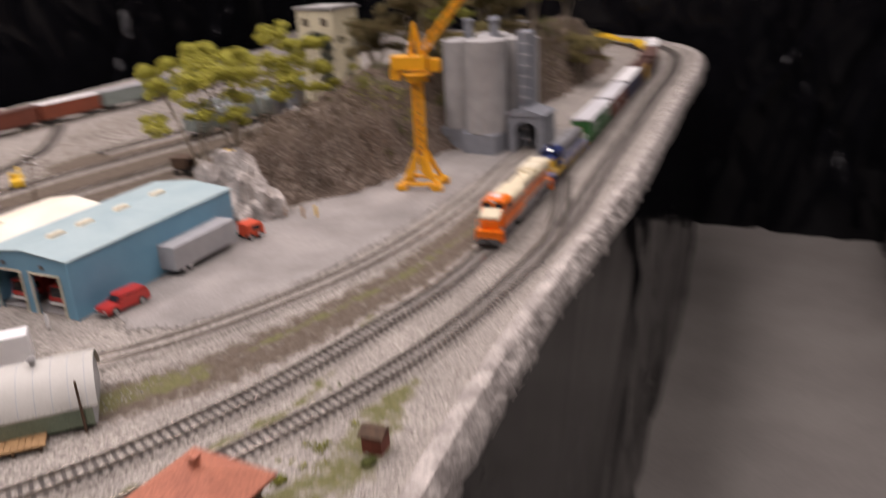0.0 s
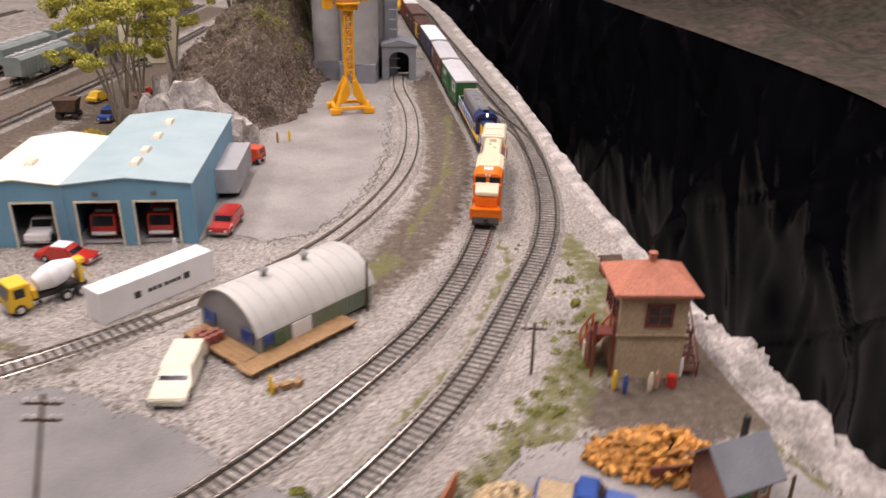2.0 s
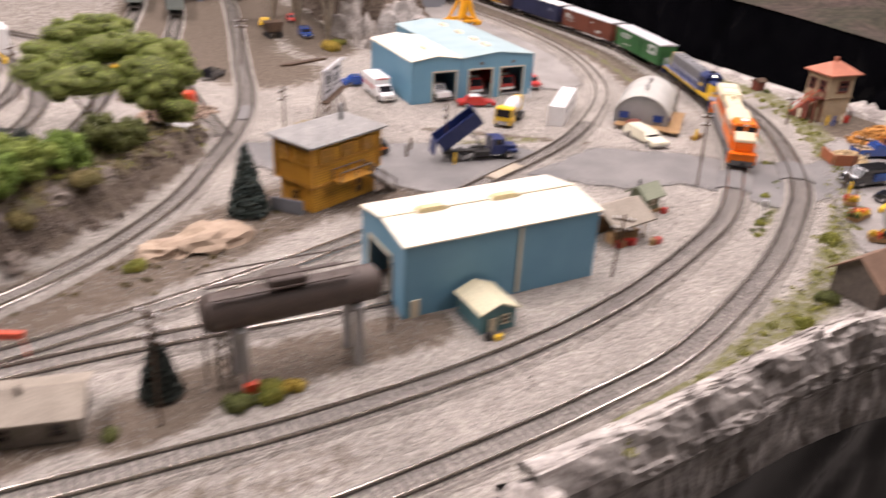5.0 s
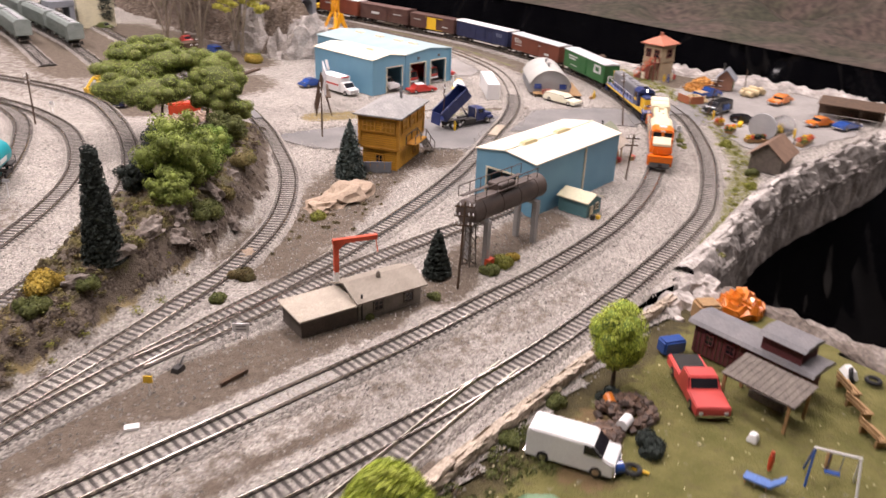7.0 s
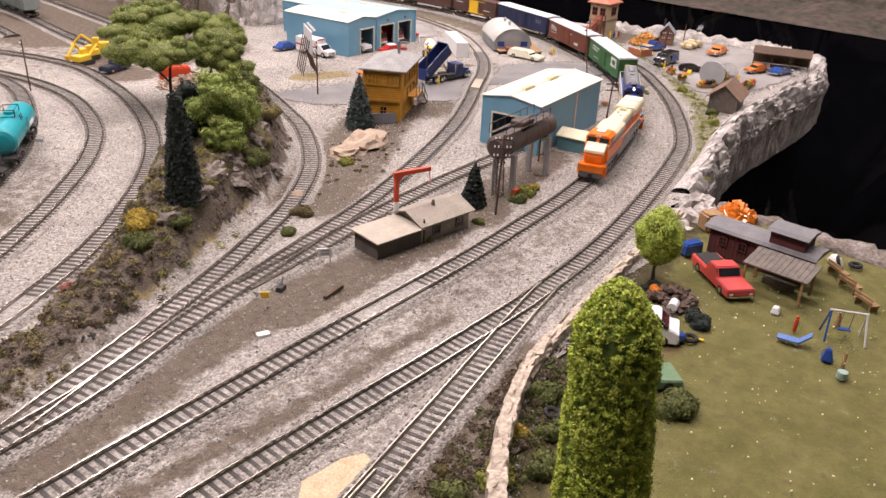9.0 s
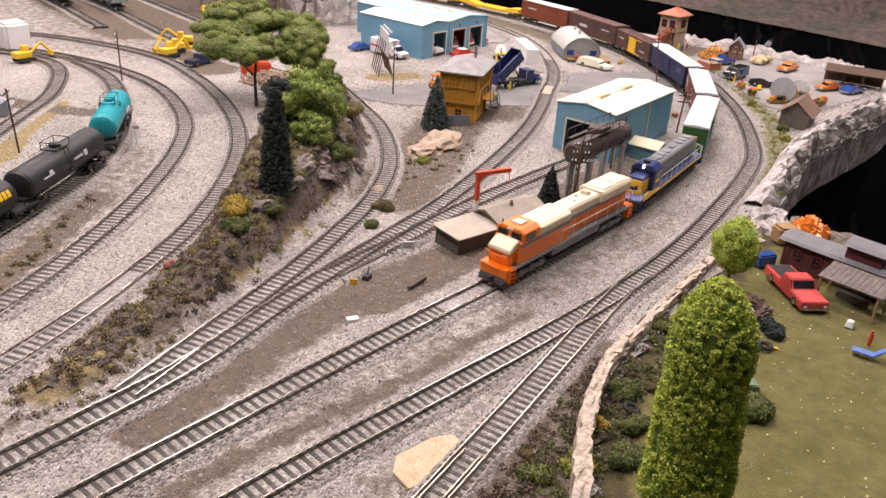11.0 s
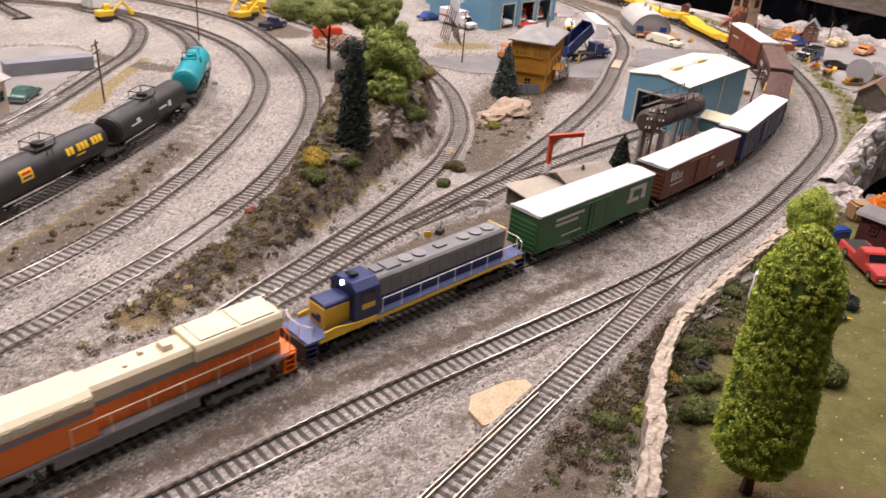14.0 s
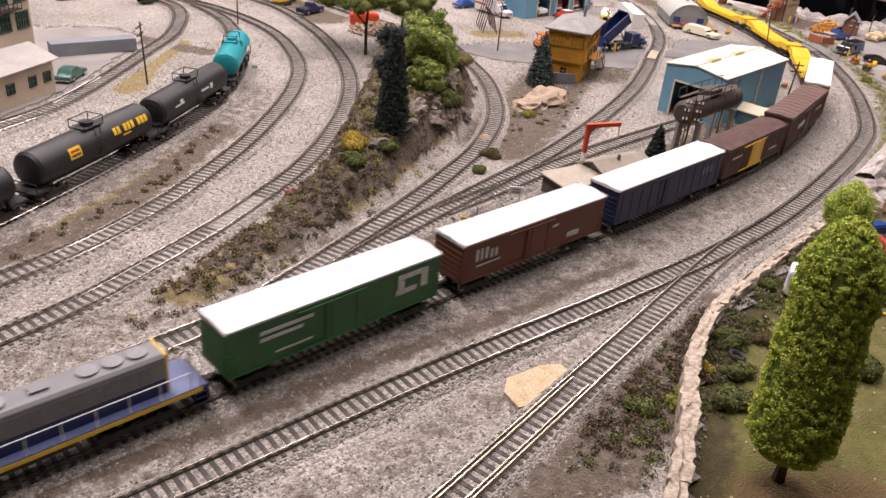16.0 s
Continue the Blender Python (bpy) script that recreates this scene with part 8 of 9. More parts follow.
def tank_car(label, L, paint, m, marks):
    th = thing("tank_car", label, "freight car", m, "tank cars")
    r, zc = .0165, .0285
    bm = bmesh.new()
    tube(bm, (-L / 2 + .012, 0, zc), (L / 2 - .012, 0, zc), r, 28)
    for s in (-1, 1):
        a = Vector((s * (L / 2 - .012), 0, zc))
        for u0, u1 in ((0, .5), (.5, .8), (.8, 1)):
            tube(bm, a + Vector((s * .006 * u0, 0, 0)), a + Vector((s * .006 * u1, 0, 0)), r * math.sqrt(1 - u0 ** 2 * .93), 28, r2=r * math.sqrt(1 - u1 ** 2 * .93), caps=u1 == 1)
    tk = part("tank", bm, paint, th, smooth=True)
    bm = bmesh.new()
    tube(bm, (0, 0, zc + r - .001), (0, 0, zc + r + .0045), .0062, 14)
    box(bm, (0, 0, zc + r + .0005), (.026, .017, .0010))
    part("dome", bm, paint, tk)
    bm = bmesh.new()
    for sx in (-1, 1):
        for sy in (-1, 1):
            tube(bm, (sx * .013, sy * .0085, zc + r), (sx * .013, sy * .0085, zc + r + .0085), .0005, 5)
    for sy in (-1, 1):
        tube(bm, (-.013, sy * .0085, zc + r + .0085), (.013, sy * .0085, zc + r + .0085), .0005, 5)
    for sx in (-1, 1):
        tube(bm, (sx * .013, -.0085, zc + r + .0085), (sx * .013, .0085, zc + r + .0085), .0005, 5)
    for sy in (-1, 1):
        for k in range(8):
            box(bm, (0, sy * (r + .0012), zc - .012 + k * .0032), (.007, .0006, .0006))
        for sx in (-1, 1):
            tube(bm, (sx * .0035, sy * (r + .0012), zc - .014), (sx * .0035, sy * (r - .005), zc + r), .0005, 5)
    part("walkway", bm, DARK, tk)
    bm = bmesh.new()
    box(bm, (0, 0, .0105), (L, .007, .0035))
    for s in (-1, 1):
        box(bm, (s * (L / 2 - .008), 0, .0115), (.018, .030, .0022))
        prism(bm, [(-.011, .012), (.011, .012), (.014, .022), (-.014, .022)], "x", s * (L / 2 - .022) - .002, s * (L / 2 - .022) + .002)
        tube(bm, (s * (L / 2 - .001), -.015, .0205), (s * (L / 2 - .001), .015, .0205), .0005, 5)
        for sy in (-1, 1):
            tube(bm, (s * (L / 2 - .001), sy * .015, .012), (s * (L / 2 - .001), sy * .015, .0205), .0005, 5)
    part("underframe", bm, DARK, th)
    for x, a, l, h, mt in marks:
        for sy in (-1, 1):
            bm = bmesh.new()
            th0, th1 = a - h / 2 / r, a + h / 2 / r
            n = 4
            for i in range(n):
                p, q = th0 + (th1 - th0) * i / n, th0 + (th1 - th0) * (i + 1) / n
                k = r + .0004
                prism(bm, [(sy * k * math.cos(p), zc + k * math.sin(p)), (sy * k * math.cos(q), zc + k * math.sin(q)), (sy * (k - .0008) * math.cos(q), zc + (k - .0008) * math.sin(q)), (sy * (k - .0008) * math.cos(p), zc + (k - .0008) * math.sin(p))], "x", -sy * x - l / 2, -sy * x + l / 2)
            part("marking", bm, mt, tk)
    for x in (L / 2 - .024, -L / 2 + .024):
        truck(th, x, 2, .0048, DARK)
    coupler(th, L / 2, 1)
    coupler(th, -L / 2, -1)
    return th


sA, sB, sC = along(TANKS, -1.662, .318), along(TANKS, -1.522, .424), along(TANKS, -1.41, .565)
word = [(.020 + k * .0056 + (.004 if k > 1 else 0) + (.004 if k > 4 else 0), .42, .0042, .0072, YELLOW) for k in range(8)]
tank_car("black tank car with yellow lettering", .176, TANKBLK, rail_pose(TANKS, sA, .06), word + [(-.036, .30, .015, .0105, YELLOW), (-.036, .40, .011, .0024, RED), (-.036, .16, .011, .0020, NAVY), (.036, .02, .012, .0014, YELLOW)])
tank_car("black tank car with small white lettering", .170, TANKBLK, rail_pose(TANKS, sB, .058), [(.030, .15, .006, .006, PALE_LET), (.014, .15, .018, .0022, PALE_LET), (-.040, .25, .006, .004, PALE_LET), (-.045, .1, .02, .0016, PALE_LET)])
tank_car("bright cyan tank car on the siding", .138, CYAN, rail_pose(TANKS, sC, .044), [(.028, -.15, .022, .0065, WHITE)])
tank_car("black tank car at the far end", .176, TANKBLK, rail_pose(TANKS, sA - .185, .06), [])


def hopper(m, tone):
    th = thing("hopper_car", "long grey-green ribbed covered hopper car", "freight car", m, "hopper cars")
    bm = bmesh.new()
    prism(bm, [(-.016, .016), (.016, .016), (.0175, .044), (.012, .050), (-.012, .050), (-.0175, .044)], "x", -.085, .085)
    soften(bm, .0006)
    part("body", bm, tone, th)
    bm = bmesh.new()
    for sy in (-1, 1):
        for k in range(16):
            box(bm, (-.08 + k * .0107, sy * .0172, .030), (.0016, .0016, .028))
    part("rib", bm, tone, th)
    bm = bmesh.new()
    box(bm, (0, 0, .0512), (.165, .010, .0015))
    for k in range(5):
        tube(bm, (-.06 + k * .03, 0, .050), (-.06 + k * .03, 0, .0535), .005, 10)
    part("roof_walk", bm, GREY_LT, th)
    bm = bmesh.new()
    for k in range(3):
        prism(bm, [(-.05 + k * .05 - .02, .016), (-.05 + k * .05 + .02, .016), (-.05 + k * .05 + .006, .007), (-.05 + k * .05 - .006, .007)], "y", -.013, .013)
    part("chute", bm, tone, th)
    for x in (.064, -.064):
        truck(th, x, 2, .0048, DARK)


for y, ln in ((1.47, SPUR_A), (1.66, SPUR_A), (1.85, SPUR_A), (1.56, SPUR_B), (1.75, SPUR_B)):
    hopper(rail_pose(ln, along(ln, -1.07 if ln is SPUR_A else -1.15, y), .06), GREYGREEN)
for k in range(4):
    b = boxcar(("dull red boxcar on the far siding", "rust red boxcar with a white roof on the siding", "pale green boxcar on the far siding", "dull grey-green boxcar on the far siding")[k], .155, (BROWN, RUST, GREYGREEN, GREYGREEN)[k], (BROWN_DK, WHITE, GREY_LT, GREY)[k], .047)
    b.matrix_world = rail_pose(SIDING, along(SIDING, -1.52, 1.27 + k * .165), .055)


# ---------- poles, signs, small structures ----------
def pole(x, y, h, label, arms=2, lean=(0, 0), rz=0, r=.0013, z=0):
    th = thing("utility_pole", label, "pole", pose(x, y, z, lean[0], lean[1], rz), "utility poles")
    bm = bmesh.new()
    tube(bm, (0, 0, -.004), (0, 0, h), r, 7, r2=r * .75)
    part("post", bm, WOOD_DK, th)
    for k in range(arms):
        zz = h - .006 - k * .0095
        bm = bmesh.new()
        box(bm, (0, r, zz), (.019, .0011, .0016))
        a = part("crossarm", bm, WOOD_DK, th)
        bm = bmesh.new()
        for q in (-.0085, -.0045, .0045, .0085):
            tube(bm, (q, r, zz + .0008), (q, r, zz + .0030), .0007, 6)
        part("insulator", bm, WHITE, a)


pole(-.488, .354, .088, "dark leaning utility pole beside the road", 2, (-10, 12), 20)
pole(-.758, .503, .072, "dark utility pole beside the dump truck", 2, (0, -4), 60)
pole(-.341, .634, .046, "short bare post behind the hut", 0)
pole(-.702, .172, .064, "dark utility pole behind the blue shed", 2, (0, 3), -30)
pole(-1.101, .054, .092, "tall dark utility pole beside the house", 3, (0, 2), -40)
pole(-1.523, .578, .082, "dark utility pole beside the tank cars", 2, (0, -4), 50)
pole(-1.286, .842, .080, "dark utility pole between the curved tracks", 2, (0, 0), 60)
pole(-.950, .558, .085, "dark utility pole beside the billboard", 2, (0, 0), 60)
pole(-.313, .308, .072, "dark utility pole beside the black van", 2, (4, 6), -30)
pole(-.967, .991, .082, "dark utility pole on the dirt yard", 2, (0, 5), 20)
pole(-.073, .385, .045, "short dark pole behind the shack", 0)
pole(-.205, .545, .044, "short dark pole beside the signal tower", 1)
pole(-.445, .080, .040, "short bare post beside the barn", 0, (0, 12))
pole(-.925, .13, .062, "bare post beside the blue shed", 0)


def sign_board(x, y, w, h, z, rz, material, label, lines=2, posts=1):
    th = thing("sign", label, "sign", pose(x, y, 0, 0, 0, rz), "small signs")
    bm = bmesh.new()
    for k in range(posts):
        tube(bm, ((k - (posts - 1) / 2) * w * .7, 0, -.002), ((k - (posts - 1) / 2) * w * .7, 0, z), .0007, 6)
    part("post", bm, WHITE, th)
    bm = bmesh.new()
    box(bm, (0, -.0006, z + h / 2), (w, .0010, h))
    b = part("panel", bm, material, th)
    for k in range(lines):
        bm = bmesh.new()
        box(bm, (0, -.0013, z + h * (.3 + .4 * k)), (w * .6, .0004, h * .12))
        part("lettering", bm, GREY, b)


sign_board(-1.313, .087, .014, .008, .008, -35, WHITE, "small white sign on two posts", 2, 2)
sign_board(-.470, .257, .007, .007, .014, -20, WHITE, "small white sign between the tracks", 1)
sign_board(-1.392, .538, .008, .004, .020, -30, GREY_LT, "thin pale sign beside the loop track", 0)
sign_board(-1.405, .052, .007, .006, .012, -40, YELLOW, "small yellow track marker", 0)
sign_board(-1.245, .90, .006, .006, .012, -30, WHITE, "small white marker beside the track", 0)
bm = bmesh.new()
box(bm, (0, 0, .0012), (.010, .006, .0024))
single("white_block", bm, WHITE, "small white block lying on dirt", "block", pose(-1.43, .020, 0, 0, 0, -20))
bm = bmesh.new()
box(bm, (0, 0, .0025), (.026, .003, .003))
single("timber", bm, WOOD_DK, "dark timber lying on the dirt", "timber", pose(-1.345, .035, 0, 0, 0, 14))
bm = bmesh.new()
box(bm, (0, 0, .002), (.010, .007, .004), taper=.8)
tube(bm, (.002, 0, .004), (.012, .003, .006), .0009, 6)
single("switch_stand", bm, DARK, "small black switch stand", "switch", pose(-1.375, .072, 0, 0, 0, 30))
for k in range(2):
    bm = bmesh.new()
    box(bm, (0, 0, .0015), (.006, .085, .003))
    single("bridge_timber", bm, WOOD_DK, "dark laid track timbers on gravel", "timber", pose(-.862 + k * .010, 1.005, .0005, 0, 0, -60))


def billboard():
    th = thing("billboard", "white billboard with round black emblem on timber legs", "billboard", pose(-.868, .690, 0, 0, 0, 62))
    for k in range(5):
        bm = bmesh.new()
        x = -.034 + k * .017
        tube(bm, (x, -.012, 0), (x, -.002, .036), .0011, 6)
        tube(bm, (x, .014, 0), (x, .001, .060), .0010, 6)
        part("leg", bm, WOOD_DK, th)
    bm = bmesh.new()
    box(bm, (0, -.006, .034), (.090, .009, .0016))
    part("catwalk", bm, WOOD_DK, th)
    bm = bmesh.new()
    box(bm, (0, -.002, .056), (.080, .0018, .040))
    pn = part("panel", bm, pmat("poster_white", (.62, .62, .64), (.55, .55, .57), 40, .6), th)
    ink = pmat("poster_ink", (.04, .04, .045), (.06, .06, .06), 60, .6)
    bm = bmesh.new()
    n = 24
    for i in range(n):
        a, b = 6.2832 * i / n, 6.2832 * (i + 1) / n
        prism(bm, [(-.020 + .011 * math.cos(a), .060 + .011 * math.sin(a)), (-.020 + .011 * math.cos(b), .060 + .011 * math.sin(b)), (-.020 + .0092 * math.cos(b), .060 + .0092 * math.sin(b)), (-.020 + .0092 * math.cos(a), .060 + .0092 * math.sin(a))], "y", -.0036, -.0029)
    part("emblem_ring", bm, ink, pn)
    bm = bmesh.new()
    for x, l in ((-.024, .002), (-.020, .002), (-.016, .002)):
        box(bm, (x, -.0032, .060), (l, .0006, .010))
    part("emblem", bm, ink, pn)
    for x, z, l, h in ((-.020, .044, .026, .0034), (.016, .068, .024, .003), (.016, .060, .03, .0016), (.016, .056, .03, .0016), (.016, .052, .026, .0016), (.016, .046, .03, .0016)):
        bm = bmesh.new()
        box(bm, (x, -.0032, z), (l, .0006, h))
        part("lettering", bm, ink, pn)
    for k in range(5):
        bm = bmesh.new()
        box(bm, (-.032 + k * .016, -.008, .0775), (.004, .004, .003))
        tube(bm, (-.032 + k * .016, -.002, .074), (-.032 + k * .016, -.008, .0775), .0005, 5)
        part("lamp", bm, WHITE, th)


billboard()


def little_house(name, label, cat, x, y, rz, w, d, h, ridge, wall, roof, z=0, over=.005, base=None):
    """A small gabled building; its ridge runs along its own x."""
    th = thing(name, label, cat, pose(x, y, z, 0, 0, rz))
    if base:
        bm = bmesh.new()
        box(bm, (0, 0, .0015), (w * 1.25, d * 1.25, .003))
        part("base", bm, base, th)
    bm = bmesh.new()
    prism(bm, [(-d / 2, .001), (d / 2, .001), (d / 2, h), (0, ridge - .001), (-d / 2, h)], "x", -w / 2, w / 2)
    part("wall", bm, wall, th)
    bm = bmesh.new()
    gable(bm, -w / 2, w / 2, -d / 2, d / 2, h, ridge, over=over, along="x")
    for v in bm.verts:
        if v.co.z < h + .003:
            v.co.z -= (ridge - h) * over / (d / 2)
    part("roof", bm, roof, th)
    return th


b = little_house("watch_booth", "small green booth with yellow step", "booth", -.590, .306, 20, .024, .021, .022, .030, pmat("sage_wall", (.19, .22, .14), (.15, .18, .11), 60, .7), pmat("sage_roof", (.25, .27, .19), (.21, .23, .16), 60, .8), base=WOOD)
window(b, (0, -.0105, .014), .008, .008, "y-")
window(b, (-.012, 0, .014), .007, .008, "x-")
bm = bmesh.new()
tube(bm, (-.008, .004, .024), (-.008, .004, .036), .0012, 6)
part("chimney", bm, DARK, b)
bm = bmesh.new()
box(bm, (0, 0, .003), (.006, .005, .006))
single("red_box", bm, RED, "small red box beside the booth", "box", pose(-.572, .292, 0, 0, 0, 20))


def market_stand():
    th = thing("market_stand", "open wooden stand with tan sloped roof", "stand", pose(-.655, .250, 0, 0, 0, 18) @ Matrix.Scale(.82, 4))
    for sx in (-1, 1):
        for y, h in ((-.020, .028), (.020, .034)):
            bm = bmesh.new()
            tube(bm, (sx * .027, y, 0), (sx * .027, y, h), .0013, 6)
            part("post", bm, WOOD, th)
    bm = bmesh.new()
    prism(bm, [(-.031, .027), (.004, .045), (.004, .047), (-.031, .029)], "x", -.036, .036)
    prism(bm, [(.004, .045), (.028, .032), (.028, .034), (.004, .047)], "x", -.036, .036)
    part("roof", bm, TAN_ROOF, th)
    bm = bmesh.new()
    box(bm, (0, .018, .012), (.052, .003, .024))
    box(bm, (0, -.010, .006), (.046, .014, .012))
    part("counter", bm, WOOD, th)
    rng = random.Random(6)
    for k in range(6):
        bm = bmesh.new()
        box(bm, (0, 0, .003), (.007, .006, .006))
        single("crate", bm, rng.choice([WOOD, WOOD_DK, RED]), "small wooden goods crate at the stand", "crate", pose(-.64 + rng.uniform(-.03, .03), .226 + rng.uniform(-.006, .006), 0, 0, 0, rng.uniform(0, 90)), "crates at the stand")


market_stand()
little_house("barn", "small open barn with brown board roof", "barn", -.478, .088, 14, .062, .044, .026, .044, WOOD_GREY, pmat("brown_board_roof", (.21, .13, .085), (.165, .10, .065), 80, .8), over=.006)
sh = little_house("tool_shack", "brick-coloured shack with grey slate roof and green door", "shack", -.094, .416, 26, .034, .030, .026, .042, pmat("brick_wall", (.24, .12, .075), (.19, .09, .06), 150, .8), CONC_DK, z=.0022)
bm = bmesh.new()
box(bm, (-.004, -.0155, .010), (.008, .0012, .018))
part("door", bm, pmat("bright_green_door", (.03, .16, .04), (.025, .13, .03), 60, .6), sh)
window(sh, (.009, -.015, .014), .006, .006, "y-")
bm = bmesh.new()
tube(bm, (.012, .008, .030), (.012, .008, .050), .0022, 8)
part("chimney", bm, DARK, sh)
little_house("small_hut", "tiny dark red lineside hut", "hut", -.122, .722, 10, .016, .014, .016, .020, RED_WOOD, WOOD_DK, over=.002)


def car_shelter():
    th = thing("car_shelter", "low brown lean-to car shelter at the rock edge", "shelter", pose(-.10, .155, .0022, 0, 0, -70))
    bm = bmesh.new()
    prism(bm, [(-.022, .024), (.022, .031), (.022, .033), (-.022, .026)], "x", -.055, .055)
    part("roof", bm, WOOD_DK, th)
    bm = bmesh.new()
    box(bm, (0, .021, .015), (.108, .0015, .030))
    part("rear_wall", bm, WOOD_DK, th)
    for k in range(4):
        bm = bmesh.new()
        box(bm, (-.051 + k * .034, -.020, .012), (.002, .002, .024))
        part("post", bm, WOOD_DK, th)


car_shelter()


# wood pile, logs, gravel heap, board boxes
def heap(name, label, cat, x, y, z, rx, ry, h, n, size, material, seed):
    th = thing(name, label, cat, pose(x, y, z))
    rng = random.Random(seed)
    bm = bmesh.new()
    for _ in range(n):
        a, q = rng.uniform(0, 6.283), math.sqrt(rng.random())
        zz = h * (1 - q ** 1.5) * rng.uniform(.75, 1.0)
        m = Matrix.LocRotScale((rx * q * math.cos(a), ry * q * math.sin(a), zz + size[2] * .3), Euler((rng.uniform(-.5, .5), rng.uniform(-.5, .5), rng.uniform(0, 6.3))), (size[0] * rng.uniform(.6, 1.2), size[1], size[2]))
        bmesh.ops.create_cube(bm, size=1, matrix=m)
    tagged(part("piece", bm, material, th), kind="stuff")
    return th


heap("wood_pile", "heap of orange split firewood", "firewood", -.132, .447, .002, .040, .022, .022, 260, (.014, .003, .003), pmat("orange_wood", (.56, .27, .06), (.44, .20, .045), 200, .8, island=True), 1)
heap("gravel_heap", "heap of tan gravel inside boards", "gravel", -.226, .394, .002, .022, .024, .010, 330, (.003, .003, .0025), pmat("tan_gravel_heap", (.50, .38, .22), (.40, .30, .17), 200, .9, island=True), 2)
heap("demolition_debris", "pile of broken boards and rubble", "rubble", -1.075, .735, .0, .05, .045, .012, 420, (.014, .003, .002), pmat("broken_boards", (.40, .30, .22), (.28, .2, .15), 150, .85, island=True), 3)
heap("junk_pile", "pile of rusty scrap on the lawn", "scrap", -1.125, -.175, -.002, .024, .020, .011, 120, (.008, .005, .003), pmat("scrap", (.14, .08, .05), (.09, .07, .06), 150, .8, island=True), 4)
heap("junk_pile", "pile of rusty scrap on the lawn", "scrap", -1.165, -.185, -.002, .020, .016, .007, 70, (.008, .005, .003), MATS["scrap"], 5)
heap("debris", "black rubble under the dark bridge deck", "rubble", -1.56, .105, .004, .03, .012, .008, 80, (.006, .005, .004), SHADE, 8)
for k, (x, y, rz, l) in enumerate(((-.252, .372, -18, .030), (-.262, .395, 72, .034))):
    bm = bmesh.new()
    box(bm, (0, 0, .007), (l, .0016, .014))
    single("board_wall", bm, pmat("rust_board", (.36, .12, .05), (.30, .10, .045), 80, .7), "rust-brown board side of the gravel bin", "board", pose(x, y, .002, 0, 0, rz), "bin boards")
bm = bmesh.new()
box(bm, (0, 0, .006), (.060, .0016, .012))
single("board_wall", bm, RED_WOOD, "dark red boards before the wood pile", "board", pose(-.110, .430, .002, 0, 0, 10))
rng = random.Random(12)
for k in range(12):
    bm = bmesh.new()
    tube(bm, (-.007, 0, .0055), (.007, 0, .0055), .0055, 12)
    tube(bm, (-.0072, 0, .0055), (.0072, 0, .0055), .0028, 12)
    single("log", bm, pmat("pale_log", (.58, .47, .28), (.46, .37, .22), 120, .8), "short pale sawn log in the lot", "log", pose(-.108 + (k % 6) * .0088, .352 + (k // 6) * .014, .002 + (k % 3 == 1) * .004, 0, 0, rng.uniform(0, 180)), "logs in the lot")

# caboose cabin, porch and yard things on the lawn
def caboose():
    th = thing("caboose_cabin", "dark red wooden caboose used as a cabin", "caboose", pose(-.991, -.199, -.001, 0, 0, -89))
    maroon = pmat("maroon_boards", (.11, .025, .028), (.085, .02, .022), 90, .7)
    roofm = pmat("grey_cabin_roof", (.15, .145, .15), (.19, .18, .18), 60, .8)
    L = .098
    bm = bmesh.new()
    box(bm, (0, 0, .015), (L, .030, .028))
    part("body", bm, maroon, th)
    bm = bmesh.new()
    for k in range(24):
        for sy in (-1, 1):
            box(bm, (-L / 2 + (k + .5) * L / 24, sy * .0152, .015), (.0006, .0006, .027))
    part("board_seam", bm, WOOD_DK, th)
    bm = bmesh.new()
    prism(bm, [(-.019, .0285), (.019, .0285), (.016, .031), (0, .0335), (-.016, .031)], "x", -L / 2 - .006, L / 2 + .008)
    part("roof", bm, roofm, th)
    bm = bmesh.new()
    box(bm, (.026, 0, .038), (.034, .026, .014))
    cu = part("cupola", bm, maroon, th)
    bm = bmesh.new()
    prism(bm, [(-.017, .0445), (.017, .0445), (.012, .047), (0, .0485), (-.012, .047)], "x", .006, .046)
    part("cupola_roof", bm, roofm, cu)
    for x in (-.034, -.014):
        window(th, (x, -.0150, .018), .008, .009, "y-", maroon)
    window(th, (-L / 2, 0, .018), .008, .009, "x-", maroon)
    p = thing("porch_roof", "weathered board porch roof on wooden posts", "porch", pose(-1.034, -.233, -.001, 0, 0, -89))
    bm = bmesh.new()
    for k in range(12):
        x = -.0275 + k * .005
        prism(bm, [(-.018, .0245), (.016, .0295), (.016, .0308), (-.018, .0258)], "x", x, x + .0046)
    part("roof_board", bm, WOOD_GREY, p)
    for x in (-.025, .028):
        for y, h in ((-.016, .0245), (.014, .029)):
            bm = bmesh.new()
            box(bm, (x, y, h / 2), (.0022, .0022, h))
            part("post", bm, WOOD, p)
    bm = bmesh.new()
    box(bm, (0, .004, .003), (.03, .006, .006))
    single("bench", bm, WOOD_GREY, "plain grey wooden bench under the porch", "bench", pose(-1.028, -.233, -.001, 0, 0, -89))


caboose()


def small(name, label, cat, x, y, rz, s, material, z=-.001, taper=1.0, group=""):
    bm = bmesh.new()
    box(bm, (0, 0, s[2] / 2), s, taper=taper)
    soften(bm, min(s) * .12, 2)
    return single(name, bm, material, label, cat, pose(x, y, z, 0, 0, rz), group)


